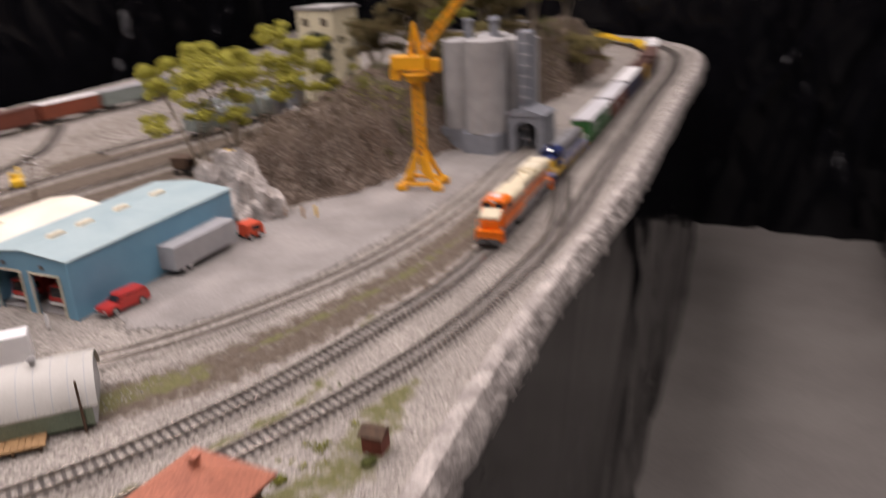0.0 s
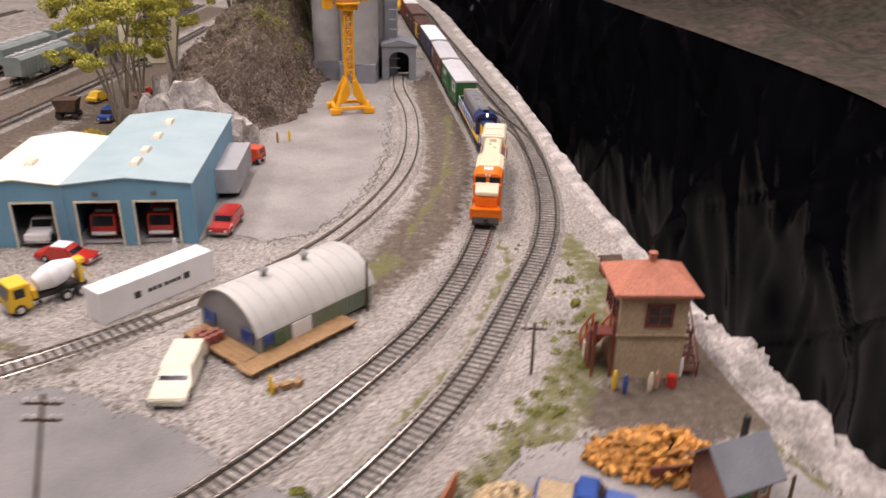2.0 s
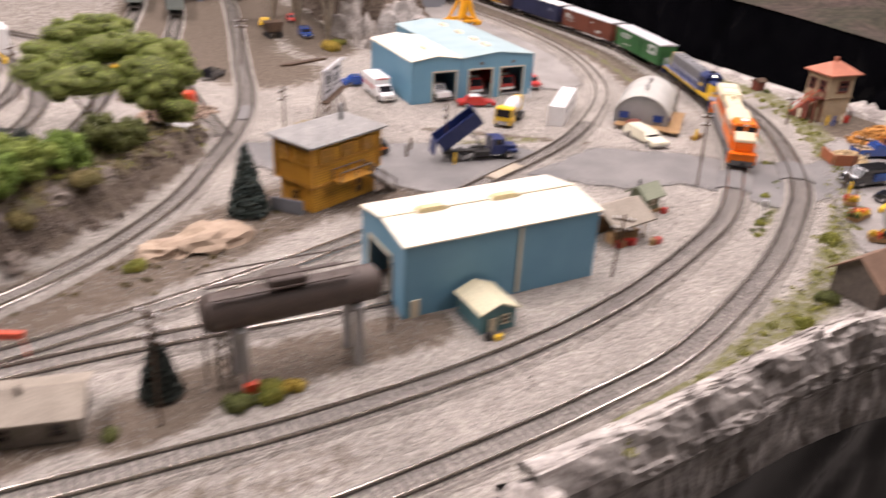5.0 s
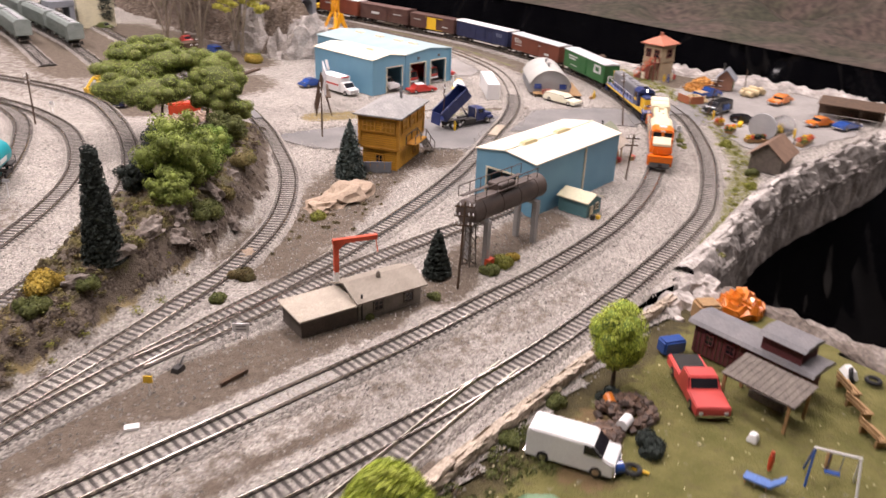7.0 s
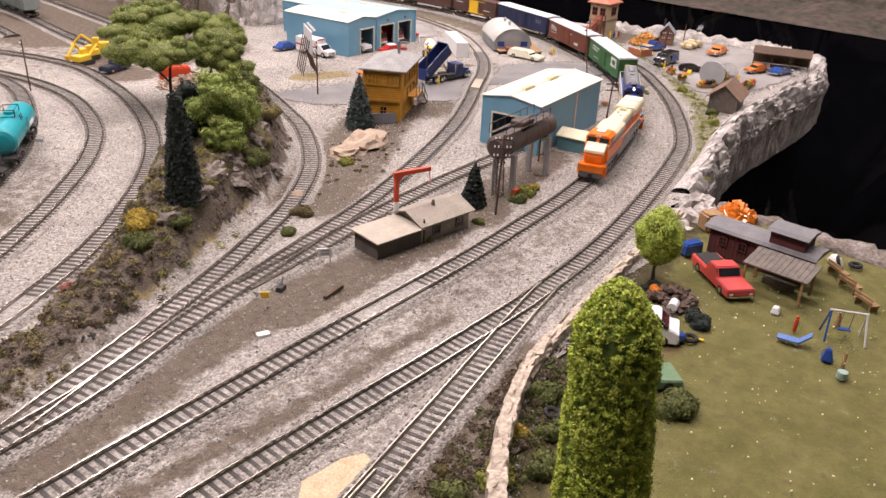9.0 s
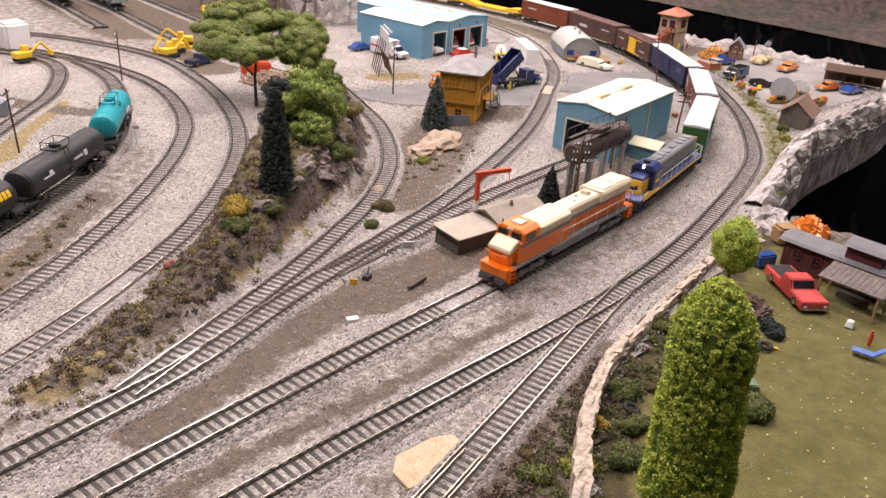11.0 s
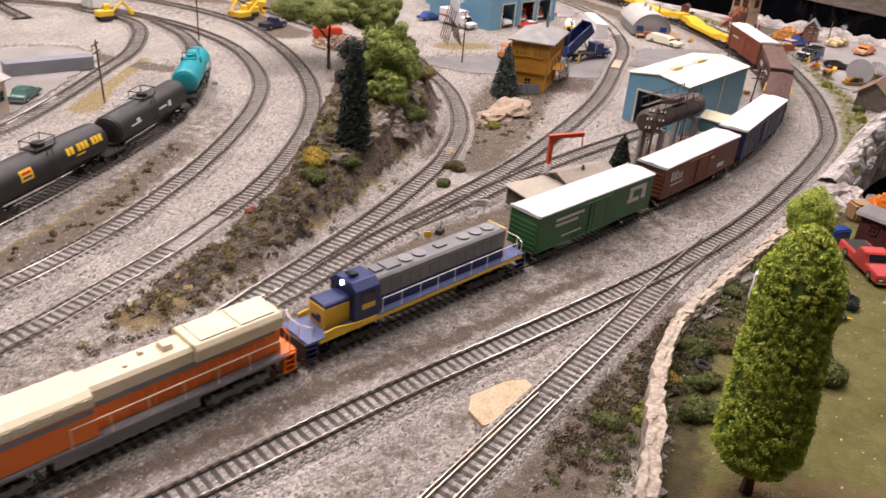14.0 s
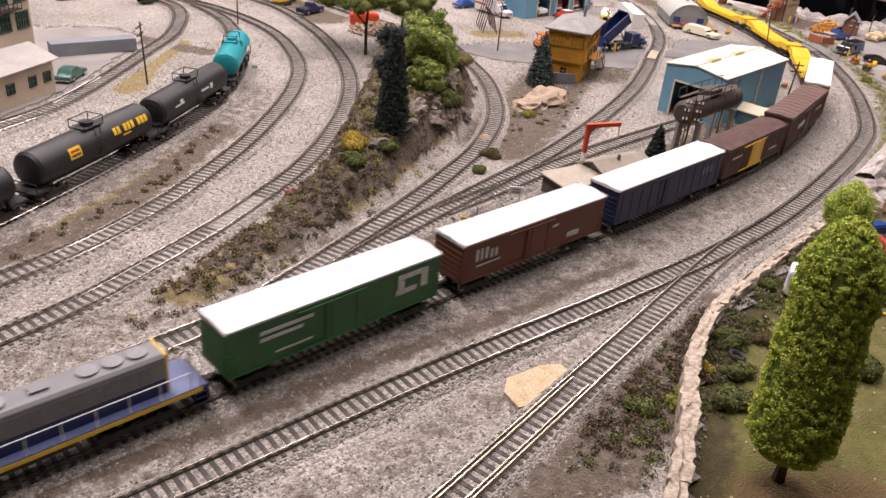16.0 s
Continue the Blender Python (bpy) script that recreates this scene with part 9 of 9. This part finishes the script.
small("cooler_box", "bright blue box with white lid mark", "box", -1.022, -.140, -20, (.022, .013, .013), BLUECAR)
small("wood_crate", "tall raw wooden crate beside the cabin", "crate", -.950, -.125, -30, (.022, .020, .020), WOOD)
heap("pumpkin_pile", "heap of bright orange tarpaulin and pumpkins", "pumpkins", -.908, -.135, 0, .018, .016, .016, 60, (.012, .010, .008), ORANGECAR, 7)
small("plank", "short yellow plank on the grass", "plank", -1.17, -.225, -70, (.012, .0022, .0015), YELLOW)
car("faded green sedan parked on grass", -1.262, -.224, -38, pmat("faded_green", (.10, .19, .09), (.13, .21, .11), 60, .45), "sedan", L=.062, W=.026, H=.019, z=-.001)
for k, (x, y, m, lab) in enumerate(((-1.187, -.215, BLUECAR, "blue oil drum lying on grass"), (-1.14, -.186, WHITE, "white drum in the scrap pile"), (-1.128, -.162, ORANGECAR, "orange drum in the scrap pile"))):
    bm = bmesh.new()
    tube(bm, (-.006, 0, .0045), (.006, 0, .0045), .0045, 12)
    single("oil_drum", bm, m, lab, "drum", pose(x, y, -.001, 0, 0, -25 + 40 * k), "drums")
for k, (x, y, t) in enumerate(((-1.176, -.222, 0), (-.936, -.255, 70), (-1.345, -.205, 10), (-.925, -.27, 0))):
    bm = bmesh.new()
    n, R, q = 16, .0052, .0018
    for i in range(n):
        a, b2 = 6.2832 * i / n, 6.2832 * (i + 1) / n
        tube(bm, (R * math.cos(a), R * math.sin(a), q), (R * math.cos(b2), R * math.sin(b2), q), q, 6)
    single("tyre", bm, TYRE, "worn black tyre on the ground", "tyre", pose(x, y, .0 if not t else .003, t, 0, 20 * k), "old tyres")


def bench(x, y, rz):
    th = thing("garden_bench", "raw yellow wooden garden bench", "bench", pose(x, y, -.001, 0, 0, rz), "garden benches")
    for k in range(3):
        bm = bmesh.new()
        box(bm, (0, -.002 + k * .003, .006), (.022, .0024, .001))
        part("seat_slat", bm, WOOD, th)
    for k in range(2):
        bm = bmesh.new()
        box(bm, (0, .007, .009 + k * .0035), (.022, .001, .0024))
        part("back_slat", bm, WOOD, th)
    for s in (-1, 1):
        bm = bmesh.new()
        box(bm, (s * .009, .002, .003), (.0016, .009, .006))
        part("leg", bm, WOOD, th)


bench(-.975, -.283, 60)
bench(-1.0, -.306, 60)
bench(-.955, -.265, 55)


def swing():
    th = thing("swing_set", "small swing set with white and blue poles", "swing", pose(-1.075, -.31, -.001, 0, 0, -60))
    for s in (-1, 1):
        bm = bmesh.new()
        tube(bm, (s * .016, -.010, 0), (s * .014, 0, .026), .0009, 6)
        tube(bm, (s * .016, .010, 0), (s * .014, 0, .026), .0009, 6)
        part("frame", bm, WHITE if s > 0 else BLUECAR, th)
    bm = bmesh.new()
    tube(bm, (-.015, 0, .026), (.015, 0, .026), .0009, 6)
    part("top_bar", bm, WHITE, th)
    bm = bmesh.new()
    for s in (-1, 1):
        tube(bm, (s * .004, 0, .026), (s * .004, .002, .008), .0003, 4)
    box(bm, (0, .002, .008), (.010, .004, .001))
    part("seat", bm, BLUECAR, th)
    s2 = thing("lounge_chair", "blue and orange reclining lawn chair", "chair", pose(-1.115, -.283, -.001, 0, 0, -75))
    bm = bmesh.new()
    prism(bm, [(-.012, .003), (.006, .003), (.014, .012), (.0135, .013), (.005, .0042), (-.012, .0042)], "y", -.0042, .0042)
    part("cushion", bm, pmat("blue_cloth", (.10, .18, .42), (.08, .15, .36), 100, .8), s2)
    bm = bmesh.new()
    for x in (-.010, .004):
        for y in (-.004, .004):
            tube(bm, (x, y, 0), (x, y, .003), .0006, 5)
    part("frame", bm, WOOD, s2)
    s3 = thing("easel_stand", "wooden stand with a pale green tub", "stand", pose(-1.128, -.328, -.001, 0, 0, 20))
    bm = bmesh.new()
    for a in (-.004, .004):
        tube(bm, (a, 0, 0), (a * .3, 0, .018), .0009, 5)
    box(bm, (0, 0, .010), (.012, .0014, .002))
    part("post", bm, WOOD, s3)
    bm = bmesh.new()
    tube(bm, (-.009, 0, 0), (-.009, 0, .006), .004, 10)
    part("tub", bm, pmat("pale_green_tub", (.30, .42, .36), (.26, .37, .32), 60, .5), s3)


swing()
small("blue_heap", "blue cloth bundle on the lawn", "bundle", -1.118, -.313, 20, (.012, .010, .011), BLUECAR, taper=.4)
small("white_lump", "small white bundle on the lawn", "bundle", -1.075, -.252, 10, (.010, .008, .006), WHITE, taper=.6)
small("dark_dish", "small dark dish on the lawn", "dish", -1.10, -.36, 10, (.010, .007, .002), DARK)
small("white_sheet", "white wrapped bundle at the lawn edge", "bundle", -.93, -.252, 50, (.018, .010, .008), WHITE, taper=.6)


# painted figures: plain little shapes
def figure(x, y, z, coat, seed):
    bm = bmesh.new()
    tube(bm, (0, 0, 0), (0, 0, .0085), .0019, 8, r2=.0023)
    tube(bm, (0, 0, .0085), (0, 0, .0150), .0027, 8, r2=.0019)
    ball(bm, (0, 0, .0172), .0019, 8, 6)
    single("figurine", bm, coat, "tiny painted plain figurine", "figurine", pose(x, y, z, 0, 0, seed * 40) @ Matrix.Scale(.82, 4), "figurines")


for k, (x, y, m) in enumerate(((-.139, .522, BLUECAR), (-.146, .527, YELLOW), (-.115, .530, SKIN), (-.120, .527, TRIM), (-.094, .548, WHITE), (-.806, .514, WOOD_DK), (-.794, .538, WOOD_DK), (-.755, .476, YELLOW), (-.52, 1.125, YELLOW),
                             (-.535, 1.115, WOOD), (-.562, 1.107, WOOD), (-.392, .503, YELLOW), (-.300, .150, YELLOW), (-.318, .292, YELLOW), (-.33, .27, WOOD_DK), (-1.095, -.277, SCARLET), (-1.06, -.30, WOOD), (-.545, .735, WHITE))):
    figure(x, y, .0015 if y > 0 else -.001, m, k)
small("red_barrel", "red barrel beside the signal tower", "barrel", -.103, .535, 0, (.007, .007, .010), RED, z=.0005, taper=.9)

# garden stalls with flowers
def flowers(x, y, rz, w, label, seed, tones):
    th = thing("flower_stall", label, "flowers", pose(x, y, .0022, 0, 0, rz), "flower stalls")
    bm = bmesh.new()
    box(bm, (0, 0, .0025), (w, .012, .005))
    part("tray", bm, WOOD, th)
    rng = random.Random(seed)
    for k in range(int(w / .006) * 2):
        cs = [(rng.uniform(-w / 2, w / 2), rng.uniform(-.005, .005), .008)]
        leafy("flower_clump", th, cs, [(.0042, .0042, .0038)], 60, .0016, rng.choice(tones), seed=seed * 50 + k, fill=.4)


BLOOM_R = pmat("red_bloom", (.60, .08, .02), (.5, .06, .02), 200, .7, island=True)
BLOOM_Y = pmat("yellow_bloom", (.75, .50, .03), (.65, .42, .02), 200, .7, island=True)
flowers(-.362, .229, 20, .032, "tray of red and yellow flowers", 1, [BLOOM_R, BLOOM_Y, LEAF_M])
flowers(-.380, .172, -30, .034, "tray of orange flowers and green plants", 2, [BLOOM_R, BLOOM_Y, LEAF_M, LEAF_D])
flowers(-.318, .122, 10, .050, "long tray of mixed red flowers", 3, [BLOOM_R, LEAF_M, BLOOM_Y])
flowers(-.343, .264, 60, .014, "small tray of orange flowers", 4, [BLOOM_R, BLOOM_Y])
small("yellow_bench", "low yellow bench beside the sports car", "bench", -.312, .242, 25, (.026, .007, .005), YELLOW, z=.002)


def greenhouse():
    th = thing("round_greenhouse", "clear plastic hoop greenhouse with a grey round end", "greenhouse", pose(-.318, .180, .0022, 0, 0, 8))
    bm = bmesh.new()
    n, r = 16, .022
    arc = [(r * math.cos(math.pi * i / n), .002 + r * math.sin(math.pi * i / n)) for i in range(n + 1)]
    prism(bm, arc + [(y * .96, (z - .002) * .96 + .002) for y, z in arc[::-1]], "x", .000, .052)
    g = bpy.data.materials.new("clear_plastic")
    g.use_nodes = True
    bs = g.node_tree.nodes["Principled BSDF"]
    bs.inputs["Transmission Weight"].default_value, bs.inputs["Roughness"].default_value, bs.inputs["IOR"].default_value = .9, .12, 1.3
    bs.inputs["Base Color"].default_value = (.85, .85, .84, 1)
    part("cover", bm, g, th, smooth=True)
    bm = bmesh.new()
    prism(bm, [(r * 1.05 * math.cos(6.2832 * i / 24), .021 + r * math.sin(6.2832 * i / 24)) for i in range(24)], "x", -.046, -.043)
    part("end_disc", bm, GREY_LT, th)
    bm = bmesh.new()
    box(bm, (0, 0, .002), (.094, .038, .004))
    part("planting_bed", bm, WOOD_DK, th)
    rng = random.Random(2)
    for k in range(14):
        leafy("plant", th, [(rng.uniform(-.035, .04), rng.uniform(-.014, .014), .007)], [(.005, .005, .005)], 60, .0018, rng.choice([LEAF_M, LEAF_G, BLOOM_R, BLOOM_Y, LEAF_O]), seed=700 + k, fill=.4)


greenhouse()

# ---------- factory corner, platform, gum trees, back of the layout ----------
def factory():
    th = thing("factory", "beige stucco factory with green steel windows", "factory", pose(-1.681, .588, .0018, 0, 0, 38))
    pale = pmat("pale_stucco", (.52, .42, .32), (.46, .37, .28), 40, .8, grit=.1)
    win = pmat("dark_green_sash", (.03, .07, .045), (.025, .06, .04), 80, .4)
    bm = bmesh.new()
    box(bm, (.040, .085, .065), (.10, .10, .13))
    part("main_block", bm, pale, th)
    bm = bmesh.new()
    prism(bm, [(-.034, 0), (.034, 0), (.034, .040), (0, .054), (-.034, .040)], "x", -.10, .036)
    part("annex", bm, pale, th)
    bm = bmesh.new()
    gable(bm, -.10, .036, -.034, .034, .040, .054, over=.006, along="x")
    part("annex_roof", bm, pmat("pale_grey_felt", (.42, .39, .36), (.36, .335, .31), 40, .8), th)
    for x in (-.07, -.035, .0, .024):
        window(th, (x, -.034, .022), .011, .011, "y-", win, bars_n=1)
    for y in (-.012, .014):
        window(th, (.036, y, .020), .011, .012, "x+", win, bars_n=1)
    for z in (.070, .102):
        for x in (.012, .045, .075):
            window(th, (x, .035, z), .018, .019, "y-", win, bars_n=3)
        for y in (.06, .095):
            window(th, (.090, y, z), .018, .019, "x+", win, bars_n=3)
    bm = bmesh.new()
    box(bm, (.050, .030, .086), (.035, .010, .0012))
    for k in range(6):
        tube(bm, (.033 + k * .0068, .0255, .086), (.033 + k * .0068, .0255, .094), .0005, 5)
    tube(bm, (.033, .0255, .094), (.067, .0255, .094), .0005, 5)
    part("balcony", bm, DARK, th)
    bm = bmesh.new()
    box(bm, (0, 0, .009), (.115, .022, .018))
    soften(bm, .0006)
    single("loading_dock", bm, CONC_DK, "long dark grey concrete loading dock", "dock", pose(-1.545, .742, .0018, 0, 0, 0))
    bm = bmesh.new()
    box(bm, (0, 0, .002), (.11, .006, .004))
    single("kerb", bm, WHITE, "pale kerb stone before the factory", "kerb", pose(-1.61, .575, .001, 0, 0, 47))


factory()


def gum_tree(x, y, z, h, seed, label, tuft=.020, leaf=None, stems=3):
    th = thing("gum_tree", label, "tree", pose(x, y, z), "gum trees")
    rng = random.Random(seed)
    pale = pmat("pale_bark", (.34, .29, .22), (.25, .21, .16), 90, .85)
    cs, rs = [], []
    a0 = rng.uniform(0, 6.283)
    for k in range(stems):
        a = a0 + 6.283 * k / stems + rng.uniform(-.4, .4)
        e = rng.uniform(.16, .30) * h
        top = (e * math.cos(a), e * math.sin(a), h * rng.uniform(.70, .97))
        p = [(0, 0, 0), (top[0] * .22, top[1] * .22, h * .30), (top[0] * .62, top[1] * .62, h * .62), top]
        trunk(th, p, [.0024, .0018, .0013, .0007], "limb", pale)
        for _ in range(9):
            g = rng.uniform(.35, 1.0)
            cs.append((top[0] + rng.gauss(0, tuft * .5), top[1] + rng.gauss(0, tuft * .5), top[2] + rng.gauss(0, tuft * .25)))
            rs.append((tuft * .62 * g, tuft * .62 * g, tuft * .42 * g))
        side = (top[0] * 1.25, top[1] * 1.25, h * .56)
        trunk(th, [p[2], side], [.0010, .0005], "branch", pale)
        for _ in range(4):
            cs.append((side[0] + rng.gauss(0, tuft * .4), side[1] + rng.gauss(0, tuft * .4), side[2] + rng.gauss(0, tuft * .15)))
            rs.append((tuft * .4, tuft * .4, tuft * .22))
    leafy("crown", th, cs, rs, 15000, .0017, leaf or LEAF_GUM, seed=seed, fill=.6)


LEAF_GUM = pmat("yellow_olive_leaf", (.33, .32, .035), (.42, .39, .06), 90, .8, island=True)
for k, (x, y, h) in enumerate(((-.785, 1.165, .20), (-.770, 1.225, .21), (-.825, 1.290, .25), (-.86, 1.40, .20), (-.80, 1.45, .20))):
    gum_tree(x, y, 0, h, 60 + k, "slender model gum tree with olive leaf tufts", tuft=.027, stems=4)
for k, (x, y, h) in enumerate(((-.62, 1.55, .12), (-.59, 1.66, .14), (-.66, 1.70, .15), (-.60, 1.82, .15), (-.68, 1.9, .16), (-.62, 2.02, .15), (-.72, 1.56, .13), (-.58, 2.2, .12), (-.66, 2.3, .13))):
    gum_tree(x, y, hill_height(x, y) - .004, h, 80 + k, "dense brown-olive tree on the hill", tuft=.030, leaf=(LEAF_O, MOSS_T, LEAF)[k % 3], stems=5)


def mill():
    cream = pmat("cream_wall", (.66, .61, .43), (.58, .53, .37), 30, .7)
    th = thing("mill_building", "tall plain cream mill building hung with dark vines", "building", pose(-.940, 1.690, 0, 0, 0, 3))
    bm = bmesh.new()
    box(bm, (0, 0, .115), (.090, .090, .23))
    soften(bm, .001)
    part("wall", bm, cream, th)
    bm = bmesh.new()
    box(bm, (0, 0, .232), (.096, .096, .006))
    part("roof", bm, SLATE, th)
    for x in (-.024, .024):
        window(th, (x, -.045, .205), .012, .014, "y-", WOOD_DK)
    cs = [(.034 - .012 * noise.noise(Vector((k, 0, 5))) - .010 * (k % 3), -.045 - .002 * (k % 2), .02 + k * .0062) for k in range(26)]
    cs += [(-.04 + k * .0055, -.047, .178 - .0006 * (k - 7) ** 2) for k in range(14)] + [(.046, -.03 + .006 * (k % 10), .05 + .012 * k) for k in range(11)]
    leafy("vine", th, cs, [(.010, .004, .009)] * len(cs), 6000, .0018, LEAF_D, seed=9, fill=.5, label="dark hanging vine")


mill()
bm = bmesh.new()
for sx in (-1, 1):
    box(bm, (sx * .022, .02, .03), (.012, .05, .06))
box(bm, (0, .02, .065), (.060, .05, .014))
single("portal", bm, CONC_DK, "dark concrete track portal beside the mill", "portal", pose(-1.025, 1.615, 0, 0, 0, 4))
small("red_container", "rusty red container behind the trees", "container", -1.073, .785, -20, (.05, .022, .020), SCARLET, z=.0)
bs_ = small("delivery_truck", "white delivery truck with red and blue stripes", "truck", -1.082, .627, -18, (.050, .021, .020), WHITE, z=.002)
small("white_shed", "small white shed by the far track", "shed", -1.36, 1.13, 10, (.045, .04, .05), WHITE, z=.0)
bm = bmesh.new()
tube(bm, (-.012, 0, 0), (.012, .002, .012), .0009, 6)
single("stick", bm, WHITE, "pale bare stick on the bank", "stick", pose(-1.400, .196, .018, 0, 0, 20))

# black curtains and sheets that close the far sides
skirt("plastic_skirt", [(.10, 3.36), (-.3, 3.34), (-.75, 3.33), (-1.6, 3.32), (-2.7, 3.30)], .45, FLOOR_Z, "black plastic sheet closing the far end", wave=.03, creases=80, seed=6)
skirt("plastic_skirt", [(-2.75, 3.3), (-2.72, 2.4), (-2.76, 1.6), (-2.85, 1.0)], .25, FLOOR_Z, "black plastic sheet hung before the curtain", wave=.035, creases=60, seed=7)
slab("curtain", (-2.9, 1.3, .15), (.06, 4.4, 1.7), BLACKCLOTH, "black curtain behind the layout", "curtain")


# crossing panels at the road
def crossing(x, y, rz, material, wings):
    th = thing("crossing_panel", "flush crossing panel between the rails", "crossing", pose(x, y, 0, 0, 0, rz), "crossing panels")
    bm = bmesh.new()
    box(bm, (0, 0, .0050), (.060, .0148, .0030))
    soften(bm, .0004)
    part("middle_panel", bm, material, th)
    for sy in wings:
        bm = bmesh.new()
        prism(bm, [(sy * .0102, .002), (sy * .0102, .0062), (sy * .021, .0026), (sy * .021, .0010)], "x", -.030, .030)
        part("side_panel", bm, material, th)


PALE_X = pmat("pale_crossing", (.42, .36, .27), (.34, .29, .22), 60, .85)
crossing(-.437, .352, 52, ASPHALT, (-1, 1))
crossing(-.338, .363, 57, ASPHALT, (-1, 1))
crossing(-.705, .432, 34, PALE_X, ())
crossing(-.985, .715, 80, ASPHALT, ())


# loose ballast stones
def stones(name, n, area, size, material, label, seed):
    rng = np.random.default_rng(seed)
    pts = []
    while len(pts) < n:
        x, y = rng.uniform(area[0], area[1]), rng.uniform(area[2], area[3])
        d = np.min(np.hypot(TRACK_XY[:, 0] - x, TRACK_XY[:, 1] - y)) 
        if d < .0135 and rng.random() < .7 or not inside(x, y, OUTLINE) or any(inside(x, y, q) for q in PAVED):
            continue
        pts.append((x, y, .0026 if d < .0125 else .001 if d < .02 else max(.0, 0)))
    base = np.array([(1, 0, -.3), (-.5, .87, -.3), (-.5, -.87, -.3), (.35, .3, .8), (-.4, .1, .7)])
    tri = np.array([(0, 1, 3), (1, 4, 3), (1, 2, 4), (2, 0, 3), (2, 3, 4)])
    p = np.array(pts)
    s = size * rng.uniform(.5, 1.4, (n, 1, 1)) * rng.uniform(.7, 1.2, (n, 1, 3))
    a = rng.uniform(0, 6.283, n)
    rot = np.stack([np.stack([np.cos(a), -np.sin(a), 0 * a], 1), np.stack([np.sin(a), np.cos(a), 0 * a], 1), np.stack([0 * a, 0 * a, 1 + 0 * a], 1)], 1)
    v = np.einsum("nij,nkj->nki", rot, base[None] * s) + p[:, None, :]
    f = tri[None] + 5 * np.arange(n)[:, None, None]
    me = bpy.data.meshes.new(name)
    me.from_pydata(v.reshape(-1, 3).tolist(), [], f.reshape(-1, 3).tolist())
    me.materials.append(material)
    tagged(new(name, me), label, "stones", kind="stuff")


STONE = pmat("loose_stone", (.36, .335, .31), (.30, .275, .25), 20, .9, grit=.2, island=True)
stones("loose_stones", 36000, (-1.95, -.35, -.26, .75), .0013, STONE, "loose grey ballast stones", 1)


def edge_stones(n, seed):
    """Stones spilled along the edges of the paved ground."""
    rng = np.random.default_rng(seed)
    v, f = [], []
    for outline in PAVED[:-1]:
        s, xy, d = dense(outline + outline[:1], .003)
        for p in xy:
            for _ in range(n):
                q = p + rng.normal(0, .006, 2)
                if not inside(q[0], q[1], OUTLINE) or np.min(np.hypot(TRACK_XY[:, 0] - q[0], TRACK_XY[:, 1] - q[1])) < .014:
                    continue
                k = len(v)
                r = .0012 * rng.uniform(.5, 1.5)
                a = rng.uniform(0, 6.28)
                for u in range(3):
                    v.append((q[0] + r * math.cos(a + u * 2.1), q[1] + r * math.sin(a + u * 2.1), .0006))
                v.append((q[0], q[1], .0014 + r * .8))
                f += [(k, k + 1, k + 3), (k + 1, k + 2, k + 3), (k + 2, k, k + 3)]
    me = bpy.data.meshes.new("loose_stones")
    me.from_pydata(v, [], f)
    me.materials.append(STONE)
    tagged(new("loose_stones", me), "loose grey stones along the pavement edges", "stones", kind="stuff")


edge_stones(3, 5)


def litter():
    """Pale specks strewn on the lawn."""
    rng = random.Random(77)
    bm = bmesh.new()
    for _ in range(420):
        x, y = rng.uniform(-1.5, -.92), rng.uniform(-.45, -.14)
        if inside(x, y, GRASS_POLY):
            r = rng.uniform(.0004, .0013)
            box(bm, (x, y, -.0004 + r * .3), (r, r * rng.uniform(.6, 1.6), r * .8), rz=rng.uniform(0, 90))
    single("litter", bm, pmat("pale_specks", (.60, .55, .36), (.45, .40, .2), 60, .8, island=True), "tiny pale specks strewn on the grass", "litter", kind="stuff")


litter()


motions()
